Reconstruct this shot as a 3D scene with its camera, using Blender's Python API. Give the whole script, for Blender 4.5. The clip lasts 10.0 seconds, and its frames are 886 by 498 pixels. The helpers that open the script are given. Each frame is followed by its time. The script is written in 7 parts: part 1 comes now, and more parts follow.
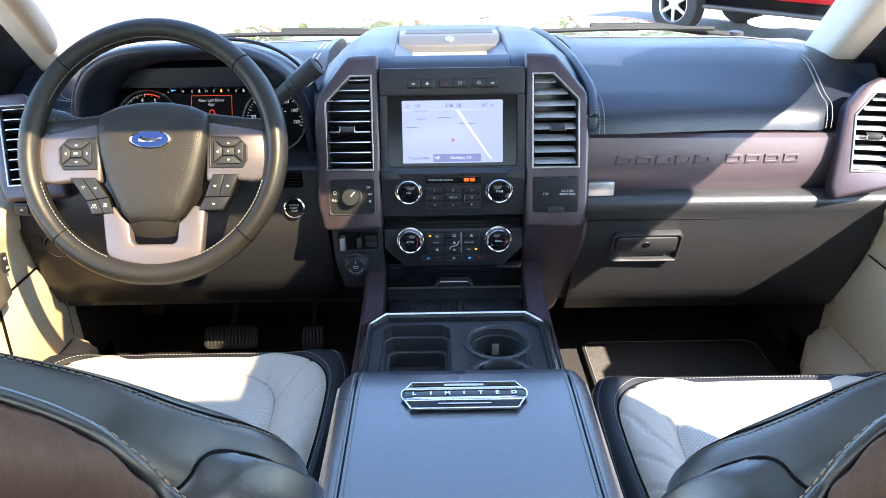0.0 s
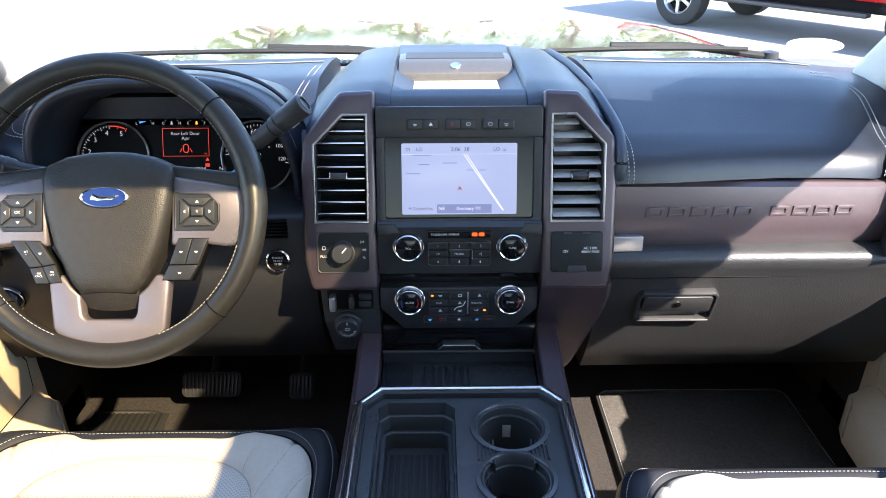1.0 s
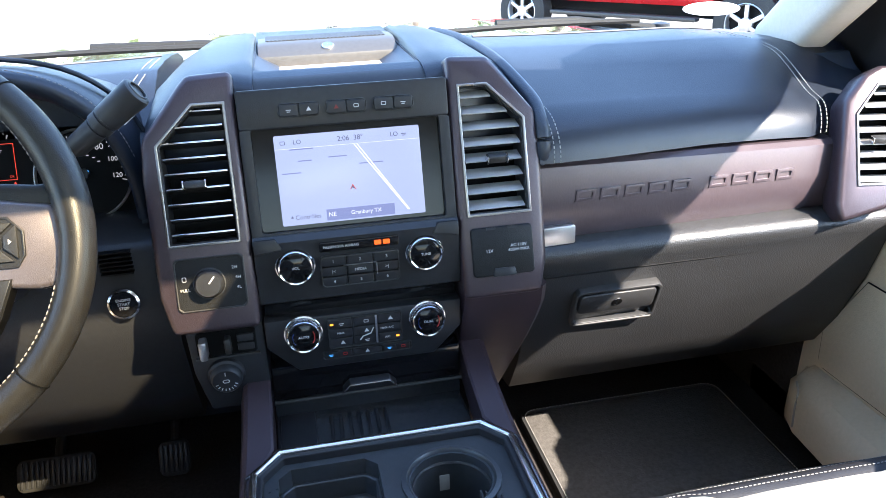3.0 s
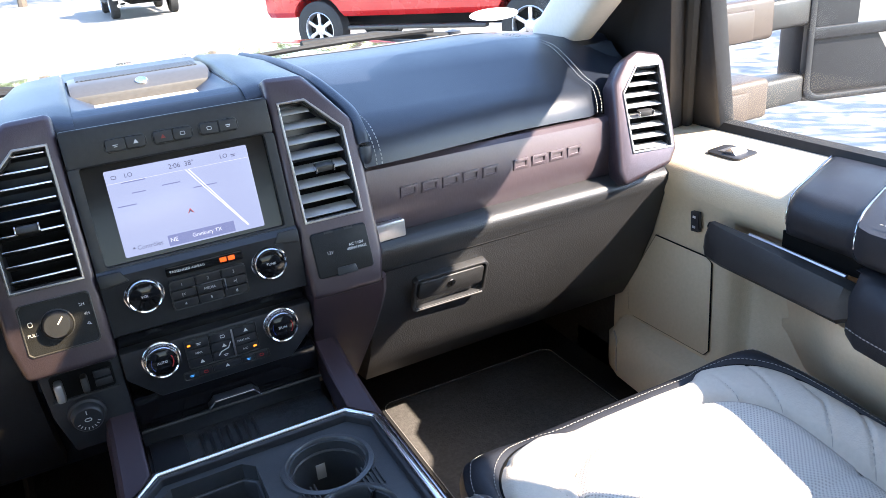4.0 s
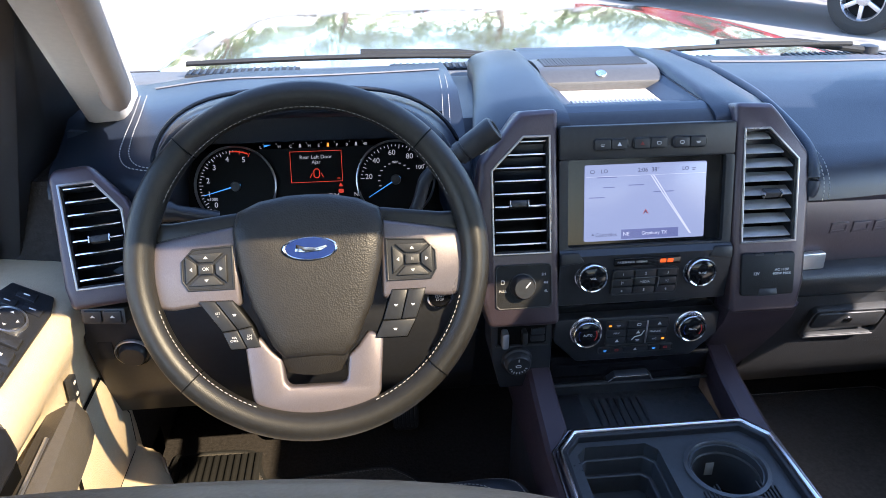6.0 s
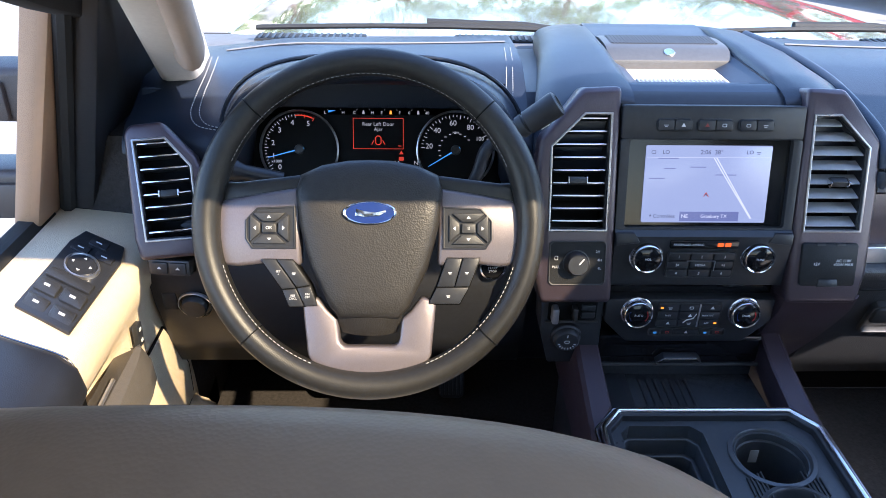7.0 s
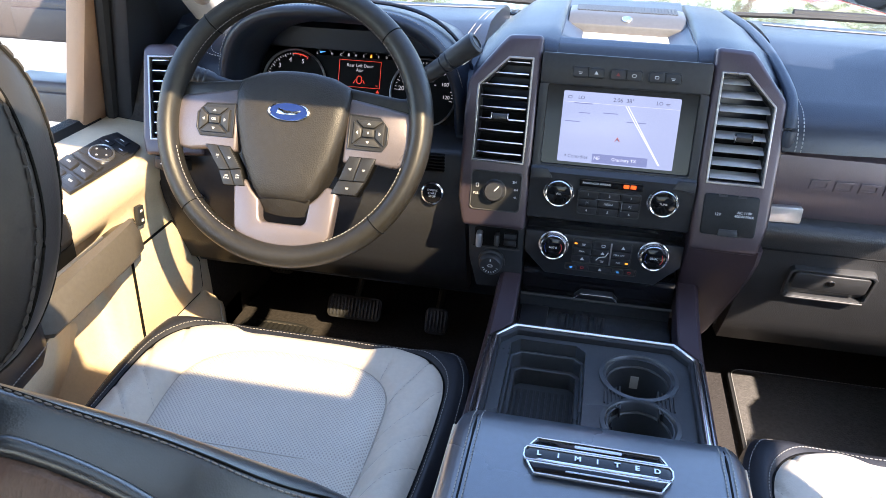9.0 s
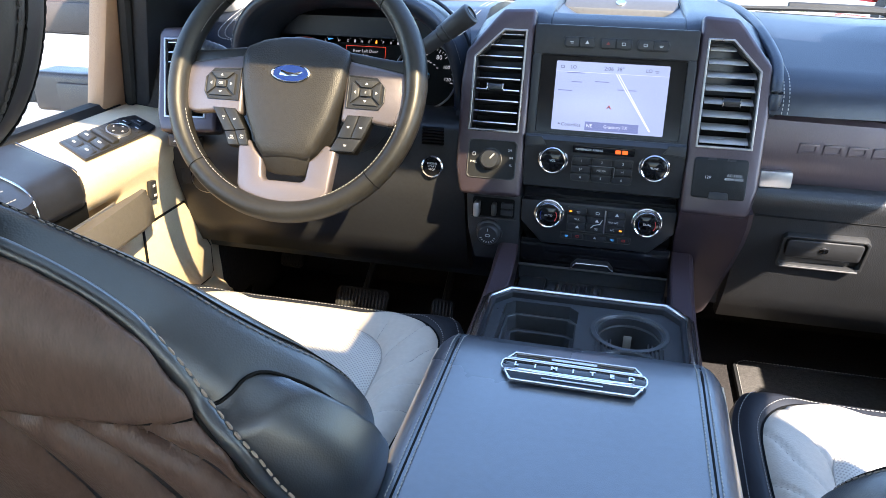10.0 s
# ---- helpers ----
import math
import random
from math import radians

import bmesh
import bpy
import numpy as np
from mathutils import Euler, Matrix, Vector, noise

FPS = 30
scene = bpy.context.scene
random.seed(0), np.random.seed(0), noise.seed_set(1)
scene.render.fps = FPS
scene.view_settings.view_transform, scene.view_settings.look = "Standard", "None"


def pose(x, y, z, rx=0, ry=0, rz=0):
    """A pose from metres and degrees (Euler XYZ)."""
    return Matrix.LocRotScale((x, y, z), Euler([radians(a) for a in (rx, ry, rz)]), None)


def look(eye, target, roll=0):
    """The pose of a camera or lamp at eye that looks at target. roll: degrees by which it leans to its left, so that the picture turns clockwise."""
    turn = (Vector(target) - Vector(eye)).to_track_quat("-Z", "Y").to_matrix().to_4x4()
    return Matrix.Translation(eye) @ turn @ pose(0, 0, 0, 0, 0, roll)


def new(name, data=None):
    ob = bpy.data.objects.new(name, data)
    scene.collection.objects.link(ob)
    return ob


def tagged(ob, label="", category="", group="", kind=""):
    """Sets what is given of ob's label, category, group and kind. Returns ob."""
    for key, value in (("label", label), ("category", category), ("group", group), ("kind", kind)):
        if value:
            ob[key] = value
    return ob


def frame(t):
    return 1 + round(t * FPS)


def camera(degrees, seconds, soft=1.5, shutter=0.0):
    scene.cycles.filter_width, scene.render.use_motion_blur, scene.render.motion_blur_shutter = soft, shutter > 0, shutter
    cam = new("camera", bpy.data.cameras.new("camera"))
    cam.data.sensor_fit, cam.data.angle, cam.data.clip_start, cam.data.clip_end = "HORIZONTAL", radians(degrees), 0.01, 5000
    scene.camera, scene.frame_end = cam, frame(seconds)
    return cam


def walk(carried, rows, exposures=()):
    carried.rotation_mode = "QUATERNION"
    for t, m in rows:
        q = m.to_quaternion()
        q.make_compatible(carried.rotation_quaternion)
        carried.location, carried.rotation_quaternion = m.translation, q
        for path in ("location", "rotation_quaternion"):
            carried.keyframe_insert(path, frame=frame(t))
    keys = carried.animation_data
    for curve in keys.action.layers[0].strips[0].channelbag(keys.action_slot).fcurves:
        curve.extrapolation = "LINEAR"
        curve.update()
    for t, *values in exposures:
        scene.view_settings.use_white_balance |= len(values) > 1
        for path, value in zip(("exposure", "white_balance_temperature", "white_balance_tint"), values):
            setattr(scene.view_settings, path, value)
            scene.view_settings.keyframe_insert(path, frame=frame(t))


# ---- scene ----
cam = camera(60.7, 10.0, 0.85)
PATH = [
    (0, (-0.025, -0.017, 1.804), (-0.017, 1.808, 0.985), -0.8),
    (0.5, (-0.013, 0.023, 1.865), (-0.022, 1.823, 0.994), -0.6),
    (1, (-0.034, 0.185, 1.844), (-0.019, 1.994, 0.991), -0.2),
    (1.5, (0.009, 0.358, 1.817), (-0.023, 2.136, 0.902), -0.4),
    (2, (-0.001, 0.415, 1.746), (0.017, 2.213, 0.872), -0.3),
    (2.2, (-0.017, 0.429, 1.729), (0.056, 2.234, 0.871), -0.4),
    (3.5, (-0.08, 0.338, 1.73), (0.493, 2.095, 0.965), -3.7),
    (4, (-0.099, 0.302, 1.741), (0.677, 1.972, 0.96), -5.2),
    (4.5, (-0.151, 0.277, 1.77), (0.686, 1.896, 0.948), -5.0),
    (5, (-0.241, 0.281, 1.827), (0.425, 1.973, 0.993), -3.0),
    (5.5, (-0.329, 0.307, 1.867), (0.045, 2.076, 1.012), -1.6),
    (6, (-0.383, 0.324, 1.873), (-0.198, 2.098, 0.968), -0.2),
    (7.3, (-0.388, 0.295, 1.879), (-0.382, 2.042, 0.905), 0.9),
    (7.5, (-0.341, 0.275, 1.882), (-0.372, 2.02, 0.905), 0.9),
    (8, (-0.212, 0.215, 1.878), (-0.358, 1.949, 0.894), 1.5),
    (8.5, (-0.114, 0.169, 1.855), (-0.37, 1.899, 0.885), 1.7),
    (9, (-0.049, 0.128, 1.824), (-0.381, 1.865, 0.89), 1.6),
    (9.5, (-0.004, 0.082, 1.783), (-0.387, 1.836, 0.902), 1.1),
    (10, (0.016, 0.051, 1.717), (-0.396, 1.83, 0.902), 0.9),
]
# seconds, stops, kelvin, tint
EXPOSURE = ((0, 3.40, 6800, 14), (1, 3.10, 6750, 15), (2, 3.34, 6450, 13), (3.5, 3.30, 6750, 14), (4.5, 3.08, 7000, 18), (5.5, 2.86, 6700, 18), (6, 2.76, 6300, 18), (7.5, 2.92, 6150, 19), (8.5, 3.10, 6600, 18), (9, 3.20, 6800, 18), (10, 3.28, 6550, 14))
walk(cam, [(t, look(eye, target, roll)) for t, eye, target, roll in PATH], EXPOSURE)

# ---- daylight: clear sky, sun from the right and a little behind ----
SUN = Vector((0.82, -0.92, 1.0)).normalized()
world = bpy.data.worlds.new("sky")
scene.world = world
world.use_nodes = True
wn = world.node_tree
sky = wn.nodes.new("ShaderNodeTexSky")
sky.sky_type = "NISHITA"
sky.sun_disc = False
sky.ozone_density = 3.0
sky.dust_density = 0.2
sky.sun_elevation = math.asin(SUN.z)
sky.sun_rotation = math.atan2(SUN.x, SUN.y)
wn.links.new(sky.outputs[0], wn.nodes["Background"].inputs[0])
wn.nodes["Background"].inputs[1].default_value = 0.15
sun_data = bpy.data.lights.new("sun", "SUN")
sun_data.energy, sun_data.angle, sun_data.color = 2.8, radians(0.6), (1.0, 0.93, 0.82)
sun = new("sun", sun_data)
sun.matrix_basis = look(SUN * 20, (0, 0, 0))

# ---- materials ----


def material(name, color, rough=0.5, metal=0.0, vary=0.12, grain=0.0, grain_scale=900.0, stretch=(1, 1, 1), stain=3.0,
             coat=0.0, rough_vary=0.08, spec=0.5, coat_rough=0.06):
    """A painted, moulded or covered surface: colour varied at two scales, roughness varied, and a fine relief."""
    m = bpy.data.materials.new(name)
    m.use_nodes = True
    nt = m.node_tree
    b = nt.nodes["Principled BSDF"]
    b.inputs["Metallic"].default_value = metal
    b.inputs["Specular IOR Level"].default_value = spec
    b.inputs["Coat Weight"].default_value = coat
    b.inputs["Coat Roughness"].default_value = coat_rough
    tc = nt.nodes.new("ShaderNodeTexCoord")
    mp = nt.nodes.new("ShaderNodeMapping")
    mp.inputs["Scale"].default_value = stretch
    nt.links.new(tc.outputs["Object"], mp.inputs[0])
    big = nt.nodes.new("ShaderNodeTexNoise")
    big.inputs["Scale"].default_value = stain
    big.inputs["Detail"].default_value = 6
    fine = nt.nodes.new("ShaderNodeTexNoise")
    fine.inputs["Scale"].default_value = 140
    fine.inputs["Detail"].default_value = 3
    nt.links.new(tc.outputs["Object"], big.inputs[0])
    nt.links.new(mp.outputs[0], fine.inputs[0])
    add = nt.nodes.new("ShaderNodeMath")
    add.operation = "ADD"
    nt.links.new(big.outputs[0], add.inputs[0])
    nt.links.new(fine.outputs[0], add.inputs[1])
    ramp = nt.nodes.new("ShaderNodeMapRange")
    ramp.inputs[1].default_value, ramp.inputs[2].default_value = 0.6, 1.4
    ramp.inputs[3].default_value, ramp.inputs[4].default_value = 1 - vary, 1 + vary
    nt.links.new(add.outputs[0], ramp.inputs[0])
    mul = nt.nodes.new("ShaderNodeVectorMath")
    mul.operation = "SCALE"
    mul.inputs[0].default_value = color
    nt.links.new(ramp.outputs[0], mul.inputs["Scale"])
    nt.links.new(mul.outputs[0], b.inputs["Base Color"])
    rr = nt.nodes.new("ShaderNodeMapRange")
    rr.inputs[1].default_value, rr.inputs[2].default_value = 0.35, 0.65
    rr.inputs[3].default_value, rr.inputs[4].default_value = max(rough - rough_vary, 0.02), min(rough + rough_vary, 1)
    nt.links.new(big.outputs[0], rr.inputs[0])
    nt.links.new(rr.outputs[0], b.inputs["Roughness"])
    if grain:
        g = nt.nodes.new("ShaderNodeTexVoronoi")
        g.inputs["Scale"].default_value = grain_scale
        nt.links.new(mp.outputs[0], g.inputs[0])
        bump = nt.nodes.new("ShaderNodeBump")
        bump.inputs["Strength"].default_value = grain
        bump.inputs["Distance"].default_value = 0.0006
        nt.links.new(g.outputs["Distance"], bump.inputs["Height"])
        nt.links.new(bump.outputs[0], b.inputs["Normal"])
    return m


def glow(name, color, power):
    m = bpy.data.materials.new(name)
    m.use_nodes = True
    b = m.node_tree.nodes["Principled BSDF"]
    b.inputs["Base Color"].default_value = (0.01, 0.01, 0.01, 1)
    b.inputs["Roughness"].default_value = 0.25
    b.inputs["Emission Color"].default_value = (*color, 1)
    b.inputs["Emission Strength"].default_value = power
    return m


def clear(name, tint=(1, 1, 1), ior=1.45):
    m = bpy.data.materials.new(name)
    m.use_nodes = True
    b = m.node_tree.nodes["Principled BSDF"]
    b.inputs["Base Color"].default_value = (*tint, 1)
    b.inputs["Transmission Weight"].default_value = 1.0
    b.inputs["Roughness"].default_value = 0.0
    b.inputs["IOR"].default_value = ior
    return m


def tinted(name, color, gloss=0.05):
    """Tinted roof glass: lets coloured daylight through, with a faint mirror on top."""
    m = bpy.data.materials.new(name)
    m.use_nodes = True
    nt = m.node_tree
    nt.nodes.remove(nt.nodes["Principled BSDF"])
    t, g, mix = nt.nodes.new("ShaderNodeBsdfTransparent"), nt.nodes.new("ShaderNodeBsdfGlossy"), nt.nodes.new("ShaderNodeMixShader")
    t.inputs[0].default_value = (*color, 1)
    g.inputs["Roughness"].default_value = 0.03
    mix.inputs[0].default_value = gloss
    nt.links.new(t.outputs[0], mix.inputs[1])
    nt.links.new(g.outputs[0], mix.inputs[2])
    nt.links.new(mix.outputs[0], nt.nodes["Material Output"].inputs[0])
    return m


def brushed(name, color, rough=0.40, metal=0.15):
    """Metal-look trim film with fine upright brush lines."""
    return material(name, color, rough, metal=metal, spec=0.55, coat=0.2, coat_rough=0.2, vary=0.22, grain=0.25, grain_scale=260, stretch=(9, 9, 0.25), rough_vary=0.06)


DASH = material("dash_vinyl", (0.017, 0.026, 0.042), 0.44, spec=0.6, grain=0.35, grain_scale=700, vary=0.2)
DASH_SOFT = material("dash_leather", (0.011, 0.0155, 0.025), 0.37, grain=0.22, grain_scale=700, vary=0.15, spec=0.42, rough_vary=0.025)
PLASTIC = material("black_plastic", (0.023, 0.024, 0.027), 0.38, grain=0.15, grain_scale=900, vary=0.2, spec=0.32)
GLOSS = material("piano_black", (0.008, 0.008, 0.009), 0.14, vary=0.1, spec=0.35)
GREY_PLASTIC = material("grey_plastic", (0.025, 0.025, 0.0255), 0.46, grain=0.3, grain_scale=600, vary=0.2)
CONSOLE = material("console_plastic", (0.044, 0.048, 0.053), 0.30, grain=0.2, grain_scale=800, vary=0.2, spec=0.55)
DEEP = material("deep_black_plastic", (0.0125, 0.013, 0.014), 0.5, spec=0.2, grain=0.3, grain_scale=700, vary=0.2)
LOWER = material("lower_dash_plastic", (0.0235, 0.0237, 0.0245), 0.40, spec=0.5, grain=0.6, grain_scale=480, vary=0.22)
TRIM = brushed("bronze_trim", (0.072, 0.053, 0.061), 0.36, 0.3)
BEZEL = brushed("dark_bezel", (0.060, 0.044, 0.053), 0.32, 0.45)
SPOKE = brushed("spoke_trim", (0.155, 0.132, 0.138), 0.33, 0.45)
TRIM_DARK = brushed("dark_bronze_trim", (0.060, 0.040, 0.047), 0.36, 0.3)
CHROME = material("chrome", (0.72, 0.72, 0.74), 0.14, metal=1.0, vary=0.06, rough_vary=0.05)
# slats of the right-hand vents: daylight on their upper faces is in this pale grey
SLAT_LIT = material("lit_grey_slat", (0.33, 0.33, 0.333), 0.45, vary=0.1)
DARK_CHROME = material("dark_chrome", (0.38, 0.38, 0.40), 0.22, metal=1.0, vary=0.06)
SEAM_GREY = material("pale_seam", (0.13, 0.125, 0.12), 0.6, vary=0.1)
VENT_EDGE = material("vent_edge", (0.34, 0.325, 0.32), 0.28, metal=0.9, vary=0.06)
BIN_GREY = material("bin_grey", (0.105, 0.102, 0.097), 0.36, metal=0.6, vary=0.1)
SATIN = material("satin_silver", (0.50, 0.50, 0.52), 0.32, metal=0.9, vary=0.08)
# black leather lightened and blued: the sky's sheen is partly in the base colour
LID_LEATHER = material("lid_leather_sky_sheen", (0.046, 0.060, 0.082), 0.34, grain=0.14, grain_scale=900, vary=0.2, spec=1.0, coat=0.7, coat_rough=0.30)
LEATHER = material("black_leather", (0.010, 0.0135, 0.019), 0.33, grain=0.2, grain_scale=700, vary=0.25, spec=0.8, coat=0.5, coat_rough=0.26)
BROWN = material("dark_brown_leather", (0.095, 0.056, 0.043), 0.46, grain=0.55, grain_scale=420, stretch=(1.6, 1, 0.5), vary=0.3, spec=0.5)
HEAD = material("warm_grey_leather", (0.021, 0.0198, 0.0212), 0.44, grain=0.1, grain_scale=800, vary=0.2, spec=0.6)
HEAD_THREAD = material("grey_brown_thread", (0.036, 0.033, 0.034), 0.7, vary=0.15)
WELT_THREAD = material("tan_thread", (0.30, 0.235, 0.185), 0.75, vary=0.15)
BORDER = material("border_leather", (0.014, 0.015, 0.019), 0.48, grain=0.2, grain_scale=800, vary=0.25, spec=0.45)
RIM_LEATHER = material("wheel_leather", (0.0165, 0.0152, 0.0130), 0.42, spec=0.4, grain=0.22, grain_scale=800, vary=0.3)
CREAM = material("cream_leather", (0.57, 0.505, 0.42), 0.5, grain=0.4, grain_scale=420, vary=0.07)
CREAM_SEAM = material("cream_seam", (0.40, 0.36, 0.31), 0.7, vary=0.1)
TAN = material("tan_door_plastic", (0.60, 0.485, 0.335), 0.52, grain=0.5, grain_scale=500, vary=0.07)
HANDLE_TAN = material("tan_handle_plastic", (0.42, 0.33, 0.26), 0.6, grain=0.3, grain_scale=600, vary=0.06)
# the driver's black handle plastic with warm sunlight put into its colour
HANDLE_SUNLIT = material("sunlit_handle_plastic", (0.085, 0.075, 0.064), 0.5, grain=0.3, grain_scale=600, vary=0.15)
BEIGE = material("beige_headliner", (0.60, 0.55, 0.48), 0.85, grain=0.3, grain_scale=600, vary=0.06)
CARPET = material("dark_carpet", (0.036, 0.032, 0.030), 0.95, grain=1.0, grain_scale=260, vary=0.4, spec=0.1)
MAT = material("grey_floor_mat", (0.098, 0.090, 0.082), 0.95, grain=1.0, grain_scale=260, vary=0.35, spec=0.1)
RUBBER = material("black_rubber", (0.011, 0.011, 0.011), 0.75, vary=0.3)
THREAD = material("pale_thread", (0.31, 0.30, 0.28), 0.8, vary=0.15)
THREAD_DARK = material("grey_thread", (0.17, 0.155, 0.145), 0.8, vary=0.15)
BLACK = material("black_void", (0.004, 0.004, 0.004), 0.6, vary=0.2, spec=0.12)
WHITE_INK = material("white_ink", (0.58, 0.58, 0.58), 0.5, vary=0.05)
RED_PLASTIC = material("red_plastic", (0.5, 0.02, 0.02), 0.35, vary=0.1)
BADGE_BLUE = material("blue_enamel", (0.012, 0.030, 0.135), 0.2, vary=0.1, coat=0.5)
CONCRETE = material("pale_concrete", (0.25, 0.23, 0.205), 0.9, vary=0.16, grain=0.6, grain_scale=60, stain=0.7)
PAINT_BRONZE = material("bronze_car_paint", (0.125, 0.087, 0.055), 0.14, metal=0.3, vary=0.06, coat=1.0, rough_vary=0.03)
# bronze paint again, paler and warmer: light off the sunlit ground put into the colour
SAIL_LIT = material("bronze_paint_ground_lit", (0.36, 0.215, 0.13), 0.35, vary=0.06, coat=0.4)
PAINT_RED = material("red_car_paint", (0.42, 0.012, 0.012), 0.25, vary=0.06, coat=1.0)
PAINT_ORANGE = material("orange_car_paint", (0.50, 0.085, 0.03), 0.25, vary=0.06, coat=1.0)
PAINT_WHITE = material("white_car_paint", (0.75, 0.75, 0.74), 0.3, vary=0.04, coat=1.0)
TYRE = material("tyre_rubber", (0.02, 0.02, 0.02), 0.8, vary=0.3)
BARK = material("grey_brown_bark", (0.11, 0.085, 0.065), 0.9, vary=0.3, grain=1.0, grain_scale=40)
LEAF = material("green_leaves", (0.065, 0.10, 0.03), 0.6, vary=0.4)
GLASS = clear("clear_glass", (0.97, 1.0, 0.99))
PANE_GLASS = tinted("clear_pane", (0.97, 0.985, 0.975), 0.015)
ROOF_GLASS = tinted("tinted_roof_glass", (0.86, 0.81, 0.68))
PRIVACY_GLASS = tinted("privacy_glass", (0.68, 0.66, 0.62))
DARK_GLASS = material("dark_window", (0.015, 0.017, 0.02), 0.06, vary=0.05)
ARM_PLASTIC = material("weathered_arm_plastic", (0.060, 0.044, 0.036), 0.5, grain=0.2, grain_scale=600, vary=0.2)
MIRROR = material("mirror", (0.62, 0.61, 0.58), 0.02, metal=1.0, vary=0.01, rough_vary=0.0)
SCREEN = glow("lit_screen", (0.45, 0.55, 0.88), 0.118)
SCREEN_BAR = glow("screen_bar", (0.22, 0.27, 0.62), 0.099)
SCREEN_ROAD = glow("screen_road", (0.72, 0.78, 1.0), 0.150)
SCREEN_INK = glow("screen_ink", (0.10, 0.12, 0.28), 0.093)
RED_GLOW = glow("red_indicator", (1.0, 0.07, 0.03), 0.085)
ORANGE_GLOW = glow("orange_indicator", (1.0, 0.13, 0.02), 0.20)
AMBER_GLOW = glow("amber_indicator", (1.0, 0.33, 0.03), 0.248)
WHITE_GLOW = glow("white_indicator", (0.8, 0.85, 0.95), 0.062)
BLUE_GLOW = glow("blue_needle", (0.05, 0.35, 0.9), 0.149)
LABEL_GREY = material("pale_label", (0.45, 0.45, 0.44), 0.6, vary=0.08)
RED_LAMP = material("dim_red_symbol", (0.20, 0.012, 0.012), 0.4, vary=0.1)
RED_LAMP_GLASS = material("red_lamp_glass", (0.5, 0.01, 0.01), 0.1, vary=0.05)


def perforated(name, color):
    """Pale leather with a close pattern of small punched holes."""
    m = material(name, color, 0.55, vary=0.06)
    nt = m.node_tree
    b = nt.nodes["Principled BSDF"]
    tc = next(n for n in nt.nodes if n.type == "TEX_COORD")
    v = nt.nodes.new("ShaderNodeTexVoronoi")
    v.inputs["Scale"].default_value = 250
    flat = nt.nodes.new("ShaderNodeMapping")
    flat.inputs["Scale"].default_value = (1, 1, 0)
    flat.inputs["Rotation"].default_value = (0, 0, radians(45))
    nt.links.new(tc.outputs["Object"], flat.inputs[0])
    v.inputs["Randomness"].default_value = 0.0
    nt.links.new(flat.outputs[0], v.inputs[0])
    hole = nt.nodes.new("ShaderNodeMapRange")
    hole.inputs[1].default_value, hole.inputs[2].default_value = 0.22, 0.34
    nt.links.new(v.outputs["Distance"], hole.inputs[0])
    link = b.inputs["Base Color"].links[0].from_socket
    mix = nt.nodes.new("ShaderNodeMix")
    mix.data_type = "RGBA"
    mix.inputs[6].default_value = (0.40, 0.37, 0.33, 1)
    nt.links.new(hole.outputs[0], mix.inputs[0])
    nt.links.new(link, mix.inputs[7])
    nt.links.new(mix.outputs[2], b.inputs["Base Color"])
    bump = nt.nodes.new("ShaderNodeBump")
    bump.inputs["Strength"].default_value = 0.6
    bump.inputs["Distance"].default_value = 0.0008
    nt.links.new(hole.outputs[0], bump.inputs["Height"])
    nt.links.new(bump.outputs[0], b.inputs["Normal"])
    return m


PERF = perforated("perforated_cream", (0.60, 0.555, 0.495))

# ---- mesh helpers ----
Vec = Vector


def face_frame(x, y, z, lean=0.0, yaw=0.0):
    """Local x to the right, local y up a face that leans back by lean degrees, local z out of it towards the rear of the cab."""
    return Matrix.Translation((x, y, z)) @ Matrix.Rotation(radians(yaw), 4, "Z") @ Matrix.Rotation(radians(90 - lean), 4, "X")


IDENT = Matrix.Identity(4)


def thing(name, at, label, category, group="", kind=""):
    ob = new(name)
    ob.empty_display_size = 0.05
    ob.location = at
    return tagged(ob, label, category, group, kind)


def smooth(me, angle=40):
    me.polygons.foreach_set("use_smooth", [True] * len(me.polygons))
    me.set_sharp_from_angle(angle=radians(angle))


def part(name, bm, mat, parent=None, label="", angle=40):
    """Links a bmesh as one mesh object under a thing or under a part."""
    bmesh.ops.recalc_face_normals(bm, faces=bm.faces[:])
    me = bpy.data.meshes.new(name)
    bm.to_mesh(me)
    bm.free()
    smooth(me, angle)
    return put(name, me, mat, parent, label)


def put(name, me, mat, parent=None, label=""):
    ob = new(name, me)
    if mat and not me.materials:
        me.materials.append(mat)
    if parent:
        ob.parent = parent
        if parent.type == "EMPTY":
            ob.matrix_parent_inverse = Matrix.Translation(-parent.location)
    if label:
        ob["label"] = label
    return ob


def bevel(bm, width, segs=2, edges=None, angle=25):
    if width > 0:
        es = edges or [e for e in bm.edges if len(e.link_faces) == 2 and e.calc_face_angle(0) > radians(angle)]
        bmesh.ops.bevel(bm, geom=es, offset=width, segments=segs, affect="EDGES", profile=0.5, clamp_overlap=True)


def box(center, size, bev=0.0, M=IDENT, segs=2, bm=None):
    one = bmesh.new()
    bmesh.ops.create_cube(one, size=1.0)
    bmesh.ops.scale(one, vec=size, verts=one.verts)
    bmesh.ops.translate(one, vec=center, verts=one.verts)
    bevel(one, bev, segs)
    bmesh.ops.transform(one, matrix=M, verts=one.verts)
    return join(bm, one)


def join(bm, one):
    if bm is None:
        return one
    me = bpy.data.meshes.new("tmp")
    one.to_mesh(me)
    one.free()
    bm.from_mesh(me)
    bpy.data.meshes.remove(me)
    return bm


